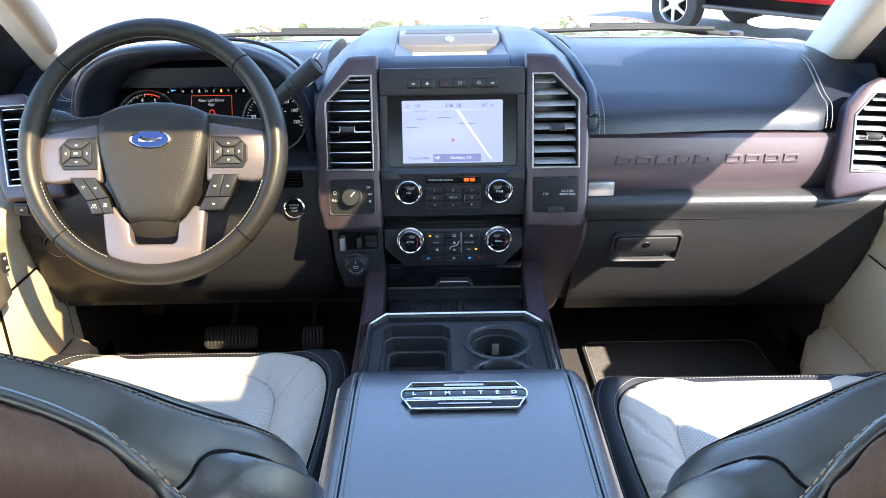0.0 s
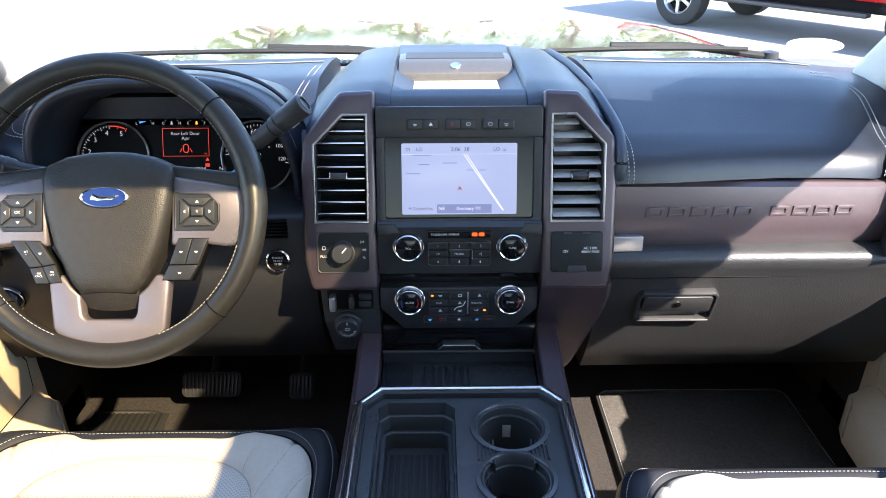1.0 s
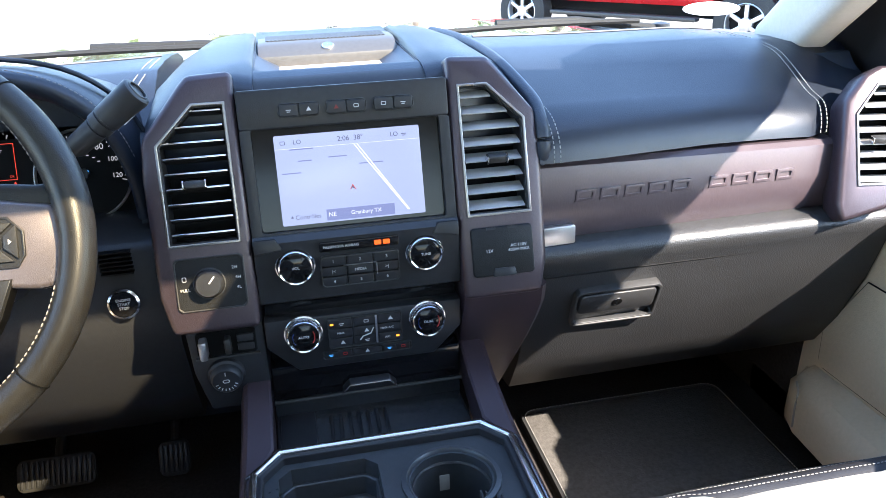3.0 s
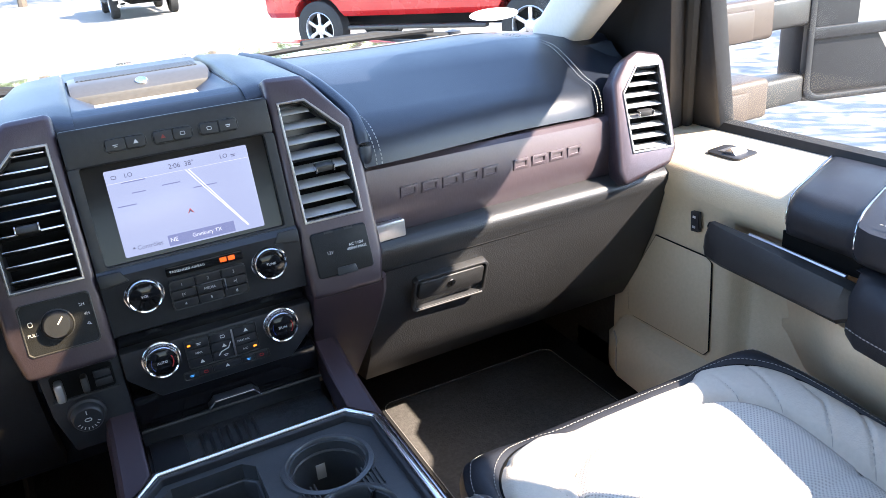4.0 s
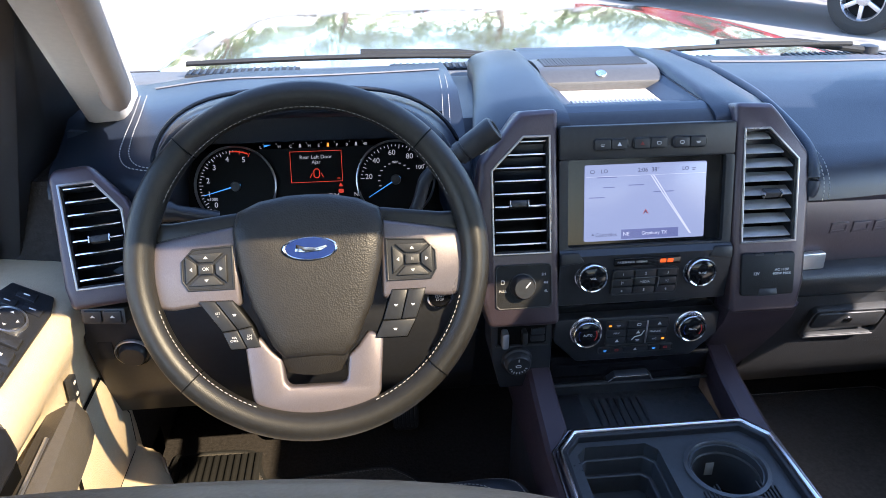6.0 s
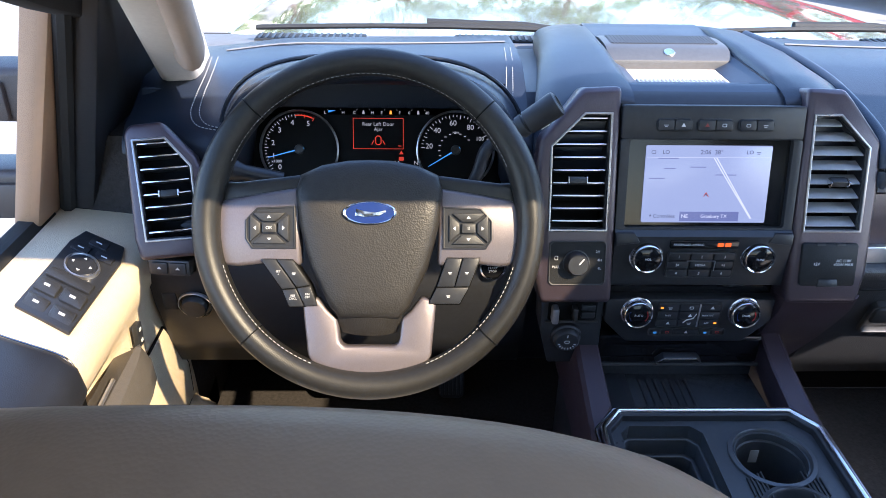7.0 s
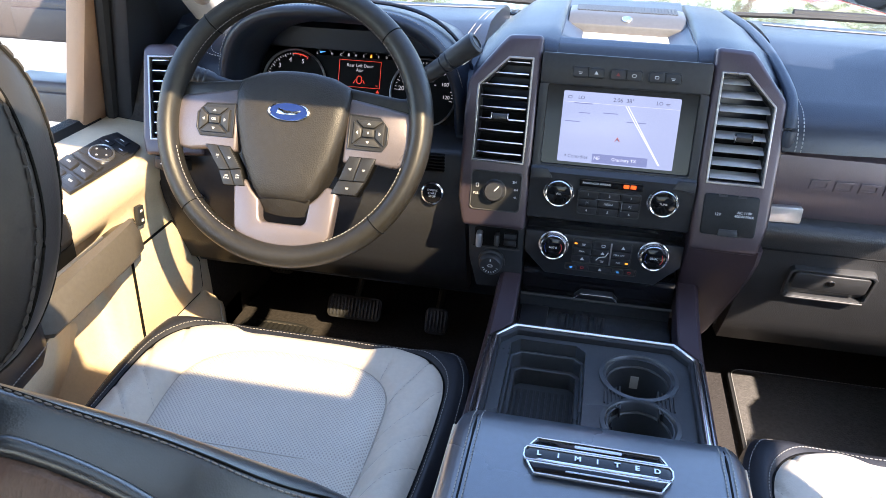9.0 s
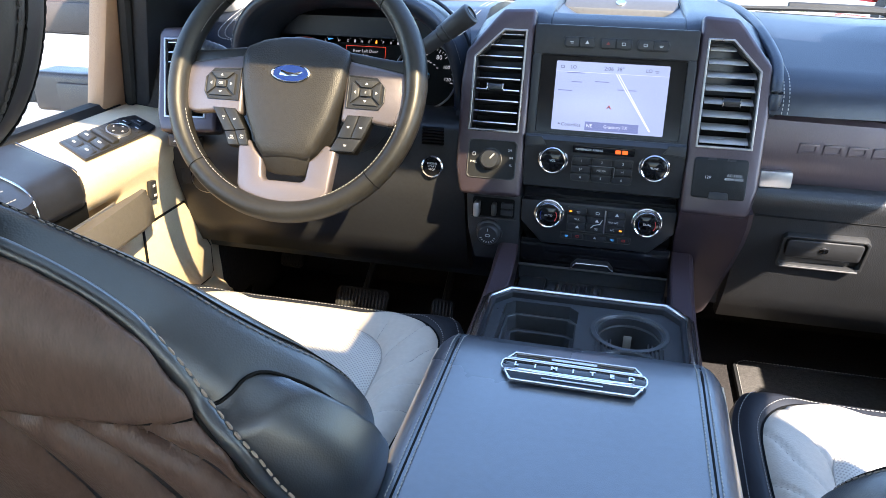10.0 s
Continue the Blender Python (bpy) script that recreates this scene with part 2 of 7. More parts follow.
def prism(poly, z0, z1, bev=0.0, M=IDENT, segs=2, bm=None):
    """A flat polygon (local x, y) with thickness from z0 to z1."""
    one = bmesh.new()
    lo = [one.verts.new((p[0], p[1], z0)) for p in poly]
    hi = [one.verts.new((p[0], p[1], z1)) for p in poly]
    one.faces.new(lo[::-1])
    one.faces.new(hi)
    n = len(poly)
    for i in range(n):
        one.faces.new((lo[i], lo[(i + 1) % n], hi[(i + 1) % n], hi[i]))
    bmesh.ops.recalc_face_normals(one, faces=one.faces[:])
    bevel(one, bev, segs)
    bmesh.ops.transform(one, matrix=M, verts=one.verts)
    return join(bm, one)


def offset_poly(poly, d):
    """The polygon moved inwards by d (counter-clockwise polygons)."""
    area = sum(poly[i - 1][0] * poly[i][1] - poly[i][0] * poly[i - 1][1] for i in range(len(poly)))
    sgn = 1 if area > 0 else -1
    out, n = [], len(poly)
    for i in range(n):
        a, b, c = Vec(poly[i - 1]).to_2d(), Vec(poly[i]).to_2d(), Vec(poly[(i + 1) % n]).to_2d()
        e, f = (b - a).normalized(), (c - b).normalized()
        ne, nf = Vec((-e.y, e.x)) * sgn, Vec((-f.y, f.x)) * sgn
        k = 1 + ne.dot(nf)
        p = b + (ne + nf) * (d / max(k, 0.2))
        out.append((p.x, p.y))
    return out


def ring(outer, inner, z0, z1, bev=0.0, M=IDENT, bm=None):
    """A frame between two polygons of as many corners."""
    one = bmesh.new()
    vs = [[one.verts.new((p[0], p[1], z)) for p in poly] for poly, z in ((outer, z0), (outer, z1), (inner, z1), (inner, z0))]
    n = len(outer)
    for k in range(4):
        a, b = vs[k], vs[(k + 1) % 4]
        for i in range(n):
            j = (i + 1) % n
            one.faces.new((a[i], a[j], b[j], b[i]))
    bmesh.ops.recalc_face_normals(one, faces=one.faces[:])
    bevel(one, bev, 2)
    bmesh.ops.transform(one, matrix=M, verts=one.verts)
    return join(bm, one)


def lathe(profile, segs=32, M=IDENT, bm=None, sx=1.0):
    """A profile of (radius, height) turned about local z."""
    one = bmesh.new()
    rows = []
    for r, z in profile:
        if r < 1e-6:
            rows.append([one.verts.new((0, 0, z))])
        else:
            rows.append([one.verts.new((sx * r * math.cos(a), r * math.sin(a), z)) for a in (2 * math.pi * i / segs for i in range(segs))])
    for a, b in zip(rows, rows[1:]):
        for i in range(segs):
            j = (i + 1) % segs
            if len(a) == 1 and len(b) == 1:
                continue
            if len(a) == 1:
                one.faces.new((a[0], b[i], b[j]))
            elif len(b) == 1:
                one.faces.new((a[i], a[j], b[0]))
            else:
                one.faces.new((a[i], a[j], b[j], b[i]))
    bmesh.ops.transform(one, matrix=M, verts=one.verts)
    return join(bm, one)


def loft(rings, closed=True, caps=True, bm=None, M=IDENT):
    """A skin over rings of as many points."""
    one = bmesh.new()
    vs = [[one.verts.new(p) for p in r] for r in rings]
    n = len(rings[0])
    for a, b in zip(vs, vs[1:]):
        for i in range(n if closed else n - 1):
            j = (i + 1) % n
            one.faces.new((a[i], a[j], b[j], b[i]))
    if caps and closed:
        one.faces.new(vs[0][::-1])
        one.faces.new(vs[-1])
    bmesh.ops.recalc_face_normals(one, faces=one.faces[:])
    bmesh.ops.transform(one, matrix=M, verts=one.verts)
    return join(bm, one)


def tube(points, r, segs=8, bm=None, flat=1.0, loop=False):
    """A round cord along points."""
    pts = [Vec(p) for p in points]
    rings, up = [], Vec((0, 0, 1))
    n = len(pts)
    for i, p in enumerate(pts):
        a = pts[(i - 1) % n] if loop else pts[max(i - 1, 0)]
        b = pts[(i + 1) % n] if loop else pts[min(i + 1, n - 1)]
        d = (b - a).normalized()
        side = d.cross(up if abs(d.z) < 0.95 else Vec((0, 1, 0))).normalized()
        top = side.cross(d)
        rings.append([p + side * (r * math.cos(t)) + top * (r * flat * math.sin(t)) for t in (2 * math.pi * k / segs for k in range(segs))])
    if loop:
        rings.append(rings[0])
    return loft(rings, True, not loop, bm)


def spline(points, count, loop=False):
    """Points on a smooth curve through the given ones."""
    p = [Vec(q) for q in points]
    n = len(p)
    spans = n if loop else n - 1
    out = []
    for k in range(count):
        u = k / (count if loop else count - 1) * spans
        i = min(int(u), spans - 1)
        t = u - i
        g = (lambda q: p[q % n]) if loop else (lambda q: p[min(max(q, 0), n - 1)])
        a, b, c, d = g(i - 1), g(i), g(i + 1), g(i + 2)
        out.append(0.5 * ((2 * b) + (c - a) * t + (2 * a - 5 * b + 4 * c - d) * t * t + (3 * b - a - 3 * c + d) * t ** 3))
    return out


def stitches(points, pitch=0.006, length=0.0042, r=0.0007, loop=False, bm=None, lift=(0, 0, 0)):
    """Short raised dashes along a line."""
    pts = [Vec(q) + Vec(lift) for q in points]
    if loop:
        pts.append(pts[0])
    one = bmesh.new()
    run, nxt = 0.0, 0.0
    for a, b in zip(pts, pts[1:]):
        seg = (b - a).length
        if seg < 1e-7:
            continue
        d = (b - a) / seg
        side = d.cross(Vec((0, 0, 1)))
        side = side.normalized() if side.length > 0.05 else Vec((1, 0, 0))
        top = side.cross(d)
        while nxt <= run + seg:
            c = a + d * (nxt - run)
            ends = []
            for s, k in ((-0.5, 0.35), (-0.3, 1), (0.3, 1), (0.5, 0.35)):
                q = c + d * (s * length)
                ends.append([one.verts.new(q + (side * math.cos(t) + top * math.sin(t)) * r * k) for t in (0.4, 1.97, 3.54, 5.11)])
            for e, f in zip(ends, ends[1:]):
                for i in range(4):
                    one.faces.new((e[i], e[(i + 1) % 4], f[(i + 1) % 4], f[i]))
            one.faces.new(ends[0][::-1])
            one.faces.new(ends[-1])
            nxt += pitch
        run += seg
    return join(bm, one)


def cut(ob, *cutters):
    """Takes the cutters' volumes out of a mesh object and throws the cutters away."""
    for bm in cutters:
        bmesh.ops.recalc_face_normals(bm, faces=bm.faces[:])
        me = bpy.data.meshes.new("cutter")
        bm.to_mesh(me)
        bm.free()
        tool = new("cutter", me)
        mod = ob.modifiers.new("cut", "BOOLEAN")
        mod.operation, mod.object, mod.solver = "DIFFERENCE", tool, "EXACT"
        dg = bpy.context.evaluated_depsgraph_get()
        done = bpy.data.meshes.new_from_object(ob.evaluated_get(dg))
        old = ob.data
        ob.modifiers.clear()
        ob.data = done
        done.name = old.name
        bpy.data.meshes.remove(old)
        bpy.data.objects.remove(tool)
        bpy.data.meshes.remove(me)
    smooth(ob.data, 30)
    return ob


def lettering(name, words, size, M, mat, parent, thick=0.0004, spacing=1.0, label="", bold=0.0):
    """Words in the built-in font, centred on M, as a mesh."""
    cu = bpy.data.curves.new(name, "FONT")
    cu.body, cu.size, cu.extrude, cu.align_x, cu.align_y, cu.space_character = words, size, thick, "CENTER", "CENTER", spacing
    cu.offset, cu.resolution_u = bold, 3
    ob = new("tmp", cu)
    me = bpy.data.meshes.new_from_object(ob.evaluated_get(bpy.context.evaluated_depsgraph_get()))
    bpy.data.objects.remove(ob)
    bpy.data.curves.remove(cu)
    me.transform(M)
    me.name = name
    me.materials.clear()
    return put(name, me, mat, parent, label)


def extrude_x(profile, x0, x1, bev=0.0, bm=None, segs=3):
    """A closed (y, z) outline drawn out along x."""
    return prism([(p[0], p[1]) for p in profile], x0, x1, bev, Matrix(((0, 0, 1, 0), (1, 0, 0, 0), (0, 1, 0, 0), (0, 0, 0, 1))), segs, bm)


def rounded(x0, y0, x1, y1, r, n=5):
    """A rectangle with rounded corners, counter-clockwise."""
    out = []
    for cx, cy, a in ((x1 - r, y0 + r, -90), (x1 - r, y1 - r, 0), (x0 + r, y1 - r, 90), (x0 + r, y0 + r, 180)):
        for k in range(n + 1):
            t = radians(a + 90 * k / n)
            out.append((cx + r * math.cos(t), cy + r * math.sin(t)))
    return out


def chamfered(x0, y0, x1, y1, c):
    return [(x0 + c, y0), (x1 - c, y0), (x1, y0 + c), (x1, y1 - c), (x1 - c, y1), (x0 + c, y1), (x0, y1 - c), (x0, y0 + c)]


def at(x, y, z=0.0, turn=0.0, frame_m=IDENT):
    return frame_m @ Matrix.Translation((x, y, z)) @ Matrix.Rotation(radians(turn), 4, "Z")


def solid_sheet(grid, thick, bm=None):
    """A sheet over a grid of points with a thickness straight down."""
    one = bmesh.new()
    top = [[one.verts.new(p) for p in row] for row in grid]
    low = [[one.verts.new(Vec(p) - Vec((0, 0, thick))) for p in row] for row in grid]
    R, C = len(grid), len(grid[0])
    for i in range(R - 1):
        for j in range(C - 1):
            one.faces.new((top[i][j], top[i][j + 1], top[i + 1][j + 1], top[i + 1][j]))
            one.faces.new((low[i][j], low[i + 1][j], low[i + 1][j + 1], low[i][j + 1]))
    edge = [(0, j) for j in range(C)] + [(i, C - 1) for i in range(1, R)] + [(R - 1, j) for j in range(C - 2, -1, -1)] + [(i, 0) for i in range(R - 2, 0, -1)]
    for k in range(len(edge)):
        a, b = edge[k], edge[(k + 1) % len(edge)]
        one.faces.new((top[a[0]][a[1]], low[a[0]][a[1]], low[b[0]][b[1]], top[b[0]][b[1]]))
    return join(bm, one)


def lerp(a, b, t):
    return a + (b - a) * t


def ease(a, b, x):
    t = min(max((x - a) / (b - a), 0), 1)
    return t * t * (3 - 2 * t)
# ---- ground and the cab's shell ----
ground_bm = bmesh.new()
bmesh.ops.create_grid(ground_bm, x_segments=8, y_segments=8, size=400)
ground = part("ground", ground_bm, CONCRETE)
tagged(ground, "pale sunlit concrete parking ground", "ground", kind="structure")

FLOOR = 0.80
floor_ob = part("floor", box((0, 0.45, FLOOR - 0.02), (1.72, 3.1, 0.04), 0.0), CARPET)
tagged(floor_ob, "dark carpeted cab floor", "floor", kind="structure")
firewall = part("wall_front", extrude_x([(1.98, 0.78), (2.04, 0.78), (2.04, 1.46), (1.98, 1.46), (1.98, 1.05), (1.80, 0.785)], -0.86, 0.86), CARPET)
tagged(firewall, "dark carpeted bulkhead behind the footwells", "wall", kind="structure")
rear = part("wall_rear", box((0, -1.02, 1.05), (1.66, 0.05, 0.55)), LEATHER)
tagged(rear, "rear bench and lower back wall of the cab", "wall", kind="structure")

ROOF = 1.93
# headliner with an open sunroof
MOON = (-0.486, 0.180, 0.352, 0.690)
roof_ob = part("ceiling", box((0, -0.03, ROOF + 0.02), (1.36, 1.99, 0.03), 0.006), BEIGE)
cut(roof_ob, box(((MOON[0] + MOON[2]) / 2, (MOON[1] + MOON[3]) / 2, ROOF), (MOON[2] - MOON[0], MOON[3] - MOON[1], 0.3)))
for x0, y0, x1, y1 in (MOON,):
    pane = part("window_sunroof", box(((x0 + x1) / 2, (y0 + y1) / 2, ROOF + 0.042), (x1 - x0 + 0.09, y1 - y0 + 0.15, 0.004), 0.001), ROOF_GLASS)
    tagged(pane, "tinted sunroof glass panel over the front seats", "sunroof", kind="structure")
roof_skin = part("roof_skin", box((0, -0.03, ROOF + 0.062), (1.44, 2.04, 0.02), 0.008), PAINT_BRONZE)
cut(roof_skin, box(((MOON[0] + MOON[2]) / 2, (MOON[1] + MOON[3]) / 2, ROOF), (MOON[2] - MOON[0] + 0.10, MOON[3] - MOON[1] + 0.16, 0.4)))
tagged(roof_skin, "bronze painted roof panel round the sunroof", "roof", kind="structure")
tagged(roof_ob, "pale beige cloth headliner with a glass sunroof", "ceiling", kind="structure")


def pillar(name, a, b, wide, deep, mat, label):
    """A straight post between two points, flat and rounded."""
    a, b = Vec(a), Vec(b)
    d = (b - a).normalized()
    side = d.cross(Vec((1, 0, 0))).normalized()
    rings = []
    for p in (a, b):
        rings.append([p + Vec((1, 0, 0)) * (wide * x) + side * (deep * y) for x, y in rounded(-0.5, -0.5, 0.5, 0.5, 0.25, 3)])
    return tagged(part(name, loft(rings), mat), label, "pillar", kind="structure")


for s, tag in ((-1, "left"), (1, "right")):
    pillar("trim_front_pillar_" + tag, (s * 0.80, 1.62, 1.50), (s * 0.645, 0.92, 1.945), 0.07, 0.10, BEIGE, "pale beige front roof pillar trim")
    pillar("trim_centre_pillar_" + tag, (s * 0.88, 0.22, 0.80), (s * 0.76, 0.22, 1.95), 0.06, 0.20, BEIGE, "beige centre pillar beside the front seat")
    pillar("trim_rear_pillar_" + tag, (s * 0.82, -0.98, 0.80), (s * 0.68, -0.92, 1.95), 0.06, 0.14, BEIGE, "beige rear pillar of the cab")
    pillar("trim_roof_rail_" + tag, (s * 0.655, 0.95, 1.94), (s * 0.68, -1.0, 1.95), 0.07, 0.06, BEIGE, "beige roof rail over the side windows")
    kick = part("wall_side_" + tag, box((s * 0.88, 1.72, 1.025), (0.10, 0.66, 0.89)), CARPET)
    tagged(kick, "dark carpeted footwell side", "wall", kind="structure")
    sill = part("wall_sill_" + tag, box((s * 0.90, 0.30, 0.77), (0.14, 2.6, 0.20), 0.01), TAN)
    tagged(sill, "tan door sill", "wall", kind="structure")
    rd = part("wall_rear_door_" + tag, box((s * 0.86, -0.40, 1.07), (0.08, 1.22, 0.62), 0.02), TAN)
    tagged(rd, "tan rear door lining", "door", kind="structure")
for s, tag in ((-1, "left"), (1, "right")):
    outer = part("wall_outer_" + tag, loft([[(s * x, y, z) for x, z in ((0.94, 0.55), (1.0, 0.62), (1.012, 0.95), (1.0, 1.30), (0.95, 1.345), (0.93, 1.30), (0.93, 0.6))] for y in (-3.6, -3.4, 0.29)]), PAINT_BRONZE)
    tagged(outer, "bronze painted rear side of the truck", "car body", kind="structure")
for s, tag in ((-1, "left"), (1, "right")):
    rear_pane = part("window_rear_" + tag, loft([[(s * 0.86, y, 1.37), (s * 0.864, y, 1.37), (s * 0.714, y, 1.95), (s * 0.71, y, 1.95)] for y in (-0.93, 0.16)]), PRIVACY_GLASS)
    tagged(rear_pane, "dark privacy glass of the rear side window", "window", kind="structure")
back_pane = part("window_back", box((0, -1.0, 1.64), (1.5, 0.004, 0.64), 0.001), PRIVACY_GLASS)
tagged(back_pane, "dark privacy glass of the back window", "window", kind="structure")
header = part("trim_header", box((0, 0.982, ROOF + 0.015), (1.24, 0.03, 0.05), 0.010), BEIGE)
tagged(header, "beige trim over the windscreen", "trim", kind="structure")

# windscreen: a bowed pane from the cowl to the roof
ws_grid = []
for i in range(9):
    v = i / 8
    row = []
    for j in range(17):
        u = j / 8 - 1
        bow = 0.10 * u * u
        row.append((u * lerp(0.80, 0.63, v), lerp(1.78, 0.99, v) - bow, lerp(1.515, ROOF + 0.02, v) + 0.02 * math.sin(math.pi * v)))
    ws_grid.append(row)
windscreen = part("window_windscreen", solid_sheet(ws_grid, 0.006), PANE_GLASS)
windscreen.visible_shadow = False
tagged(windscreen, "clear windscreen glass", "window", kind="structure")
# ---- dashboard ----
dashboard = thing("dashboard", (0, 1.6, 0.85), "black leather-covered dashboard with bronze trim and glove box", "dashboard")


def dash_top(x, y):
    """Height of the dashboard's upper surface."""
    return 1.548 + 0.012 * math.exp(-((x) / 0.3) ** 2) - 0.10 * max(y - 1.62, 0) - 0.02 * ease(0.60, 0.82, abs(x))


# structural body under the covers, from side to side
body = extrude_x([(1.40, 1.05), (1.95, 1.05), (1.95, 1.47), (1.74, 1.515), (1.47, 1.518), (1.36, 1.40), (1.32, 1.22)], -0.83, 0.83)
body_ob = part("body", body, DASH, dashboard)
CLUSTER_ROOM = (-0.4665, 1.33, 1.50)
cut(body_ob, box(CLUSTER_ROOM, (0.40, 0.24, 0.24)))


def pad(name, xs, front, mat, label):
    """A stuffed cover over part of the dashboard: from its front lower edge up and back to the windscreen."""
    rings = []
    for x in xs:
        y0, z0, rise, lead = front(x)
        zt = dash_top(x, 1.5)
        outline = [(y0 + 0.02, z0 - 0.004), (y0, z0), (y0 + 0.003, z0 + 0.012), (y0 + 0.010, z0 + rise * 0.5), (y0 + 0.028, z0 + rise * 0.82), (y0 + 0.062, z0 + rise),
                   (y0 + lead, lerp(z0 + rise, zt, 0.6)), (1.50, zt), (1.58, dash_top(x, 1.58)), (1.66, dash_top(x, 1.66)), (1.74, dash_top(x, 1.74)), (1.80, dash_top(x, 1.80) - 0.01),
                   (1.80, 1.45), (y0 + 0.10, z0 - 0.004)]
        rings.append([(x, y, z) for y, z in outline])
    return part(name, loft(rings), mat, dashboard, label, angle=55)


def ridge(name, pts, r, mat):
    return part(name, tube(spline(pts, 40), r, 12), mat, dashboard)


right_pad = pad("passenger_pad", [0.236, 0.245, 0.26, 0.32, 0.40, 0.50, 0.60, 0.66, 0.685, 0.70, 0.73, 0.77, 0.81, 0.836],
                lambda x: (lerp(1.252, 1.310, ease(0.2, 0.60, x)) + 0.02 * ease(0.66, 0.70, x) + 0.03 * ease(0.72, 0.836, x), lerp(1.446, 1.430, (x - 0.24) / 0.46) + 0.0, 0.062 - 0.010 * ease(0.3, 0.7, x) - 0.006 * (x < 0.24), lerp(0.16, 0.115, ease(0.35, 0.6, x))),
                DASH_SOFT, "black stitched leather pad")
left_pad = pad("driver_pad", [-0.836, -0.83, -0.82, -0.80, -0.775, -0.74, -0.70, -0.66, -0.60, -0.45, -0.30, -0.25, -0.236],
               lambda x: (1.335 + 0.03 * ease(0.74, 0.836, -x), 1.452, 0.055 - 0.012 * ease(0.72, 0.836, -x), 0.11), DASH_SOFT, "black stitched leather pad")
cut(left_pad, box(CLUSTER_ROOM, (0.40, 0.24, 0.30)))


# trim strip across the passenger side with raised block marks
strip = []
for x in (0.236, 0.30, 0.45, 0.60, 0.70):
    y0 = lerp(1.264, 1.292, (x - 0.24) / 0.46)
    top, low = lerp(1.440, 1.426, (x - 0.24) / 0.46), lerp(1.333, 1.322, (x - 0.24) / 0.46)
    strip.append([(x, y0 + 0.05, top), (x, y0 + 0.018, top), (x, y0 + 0.010, top - 0.006), (x, y0, lerp(top, low, 0.45)), (x, y0 + 0.003, lerp(top, low, 0.8)), (x, y0 + 0.012, low), (x, y0 + 0.05, low)])
trim_strip = part("trim_strip", loft(strip), TRIM, dashboard, "brushed bronze trim strip with raised marks", angle=20)

# shelf lip and lower panel of the passenger side
lip = []
for x in (0.232, 0.30, 0.45, 0.60, 0.72, 0.80):
    k = (x - 0.232) / 0.57
    lip.append([(x, y + 0.02 * k, z - 0.010 * k) for y, z in ((1.33, 1.338), (1.262, 1.333), (1.248, 1.326), (1.246, 1.314), (1.255, 1.298), (1.263, 1.278), (1.272, 1.250), (1.288, 1.200), (1.330, 1.110), (1.374, 1.040), (1.42, 1.03), (1.42, 1.338))])
lower_right = part("lower_panel", loft(lip), LOWER, dashboard, "grained dark grey lower panel with scuffs", angle=60)

# driver's lower panel
dl = []
for x in (-0.80, -0.70, -0.55, -0.35, -0.232):
    dl.append([(x, y, z) for y, z in ((1.40, 1.385), (1.300, 1.383), (1.290, 1.372), (1.286, 1.340), (1.276, 1.300), (1.286, 1.240), (1.318, 1.150), (1.350, 1.085), (1.44, 1.075), (1.46, 1.385))])
part("lower_panel", loft(dl), PLASTIC, dashboard, "grained dark grey knee panel", angle=60)

# stitching and piping on the pads
for dx in (0.0, 0.008):
    line = [(0.252 + dx, 1.2475, 1.449), (0.252 + dx, 1.2485, 1.462), (0.251 + dx, 1.257, 1.482), (0.249 + dx, 1.278, 1.500), (0.245 + dx, 1.312, 1.511)]
    part("stitching", stitches(spline(line, 30), lift=(0, -0.001, 0.0015)), THREAD, right_pad)
for dx in (0.0, 0.009):
    line = [(0.672 + dx, 1.3075, 1.436), (0.673 + dx, 1.311, 1.452), (0.674 + dx, 1.325, 1.474), (0.676 + dx, 1.360, 1.486), (0.682 + dx, 1.42, 1.512), (0.684 + dx, 1.465, 1.528), (0.668 + dx, 1.51, 1.539), (0.64 + dx, 1.545, 1.546)]
    part("stitching", stitches(spline(line, 50), lift=(0, -0.001, 0.003)), THREAD, right_pad)
ridge("pad_ridge", [(0.240, 1.290, 1.440), (0.241, 1.264, 1.452), (0.243, 1.262, 1.474), (0.242, 1.278, 1.500), (0.240, 1.315, 1.521), (0.222, 1.42, 1.552), (0.203, 1.55, 1.563), (0.186, 1.68, 1.560)], 0.009, DASH)
for dx in (0.0, 0.010):
    line = [(-0.262 - dx, 1.372, 1.512), (-0.258 - dx, 1.42, 1.536), (-0.250 - dx, 1.52, 1.5505), (-0.246 - dx, 1.60, 1.552)]
    part("stitching", stitches(spline(line, 40), lift=(0, 0, 0.003)), THREAD, left_pad)
    line = [(-0.729 - dx, 1.553, 1.543), (-0.725 - dx, 1.485, 1.531), (-0.725 - dx * 1.1, 1.428, 1.5165), (-0.722 - dx * 1.3, 1.389, 1.5035), (-0.708 - dx, 1.366 - dx * 0.8, 1.4955), (-0.685, 1.358 - dx, 1.492)]
    part("stitching", stitches(spline(line, 30), lift=(0, 0, 0.003)), THREAD, left_pad)
for x0, x1, p in ((0.25, 0.69, right_pad), (-0.74, -0.25, left_pad)):
    part("edge_band", tube([(lerp(x0, x1, k / 16), 1.655, dash_top(lerp(x0, x1, k / 16), 1.655) + 0.001) for k in range(17)], 0.003, 6, flat=0.5), SEAM_GREY, p, "pale seam line near the glass")

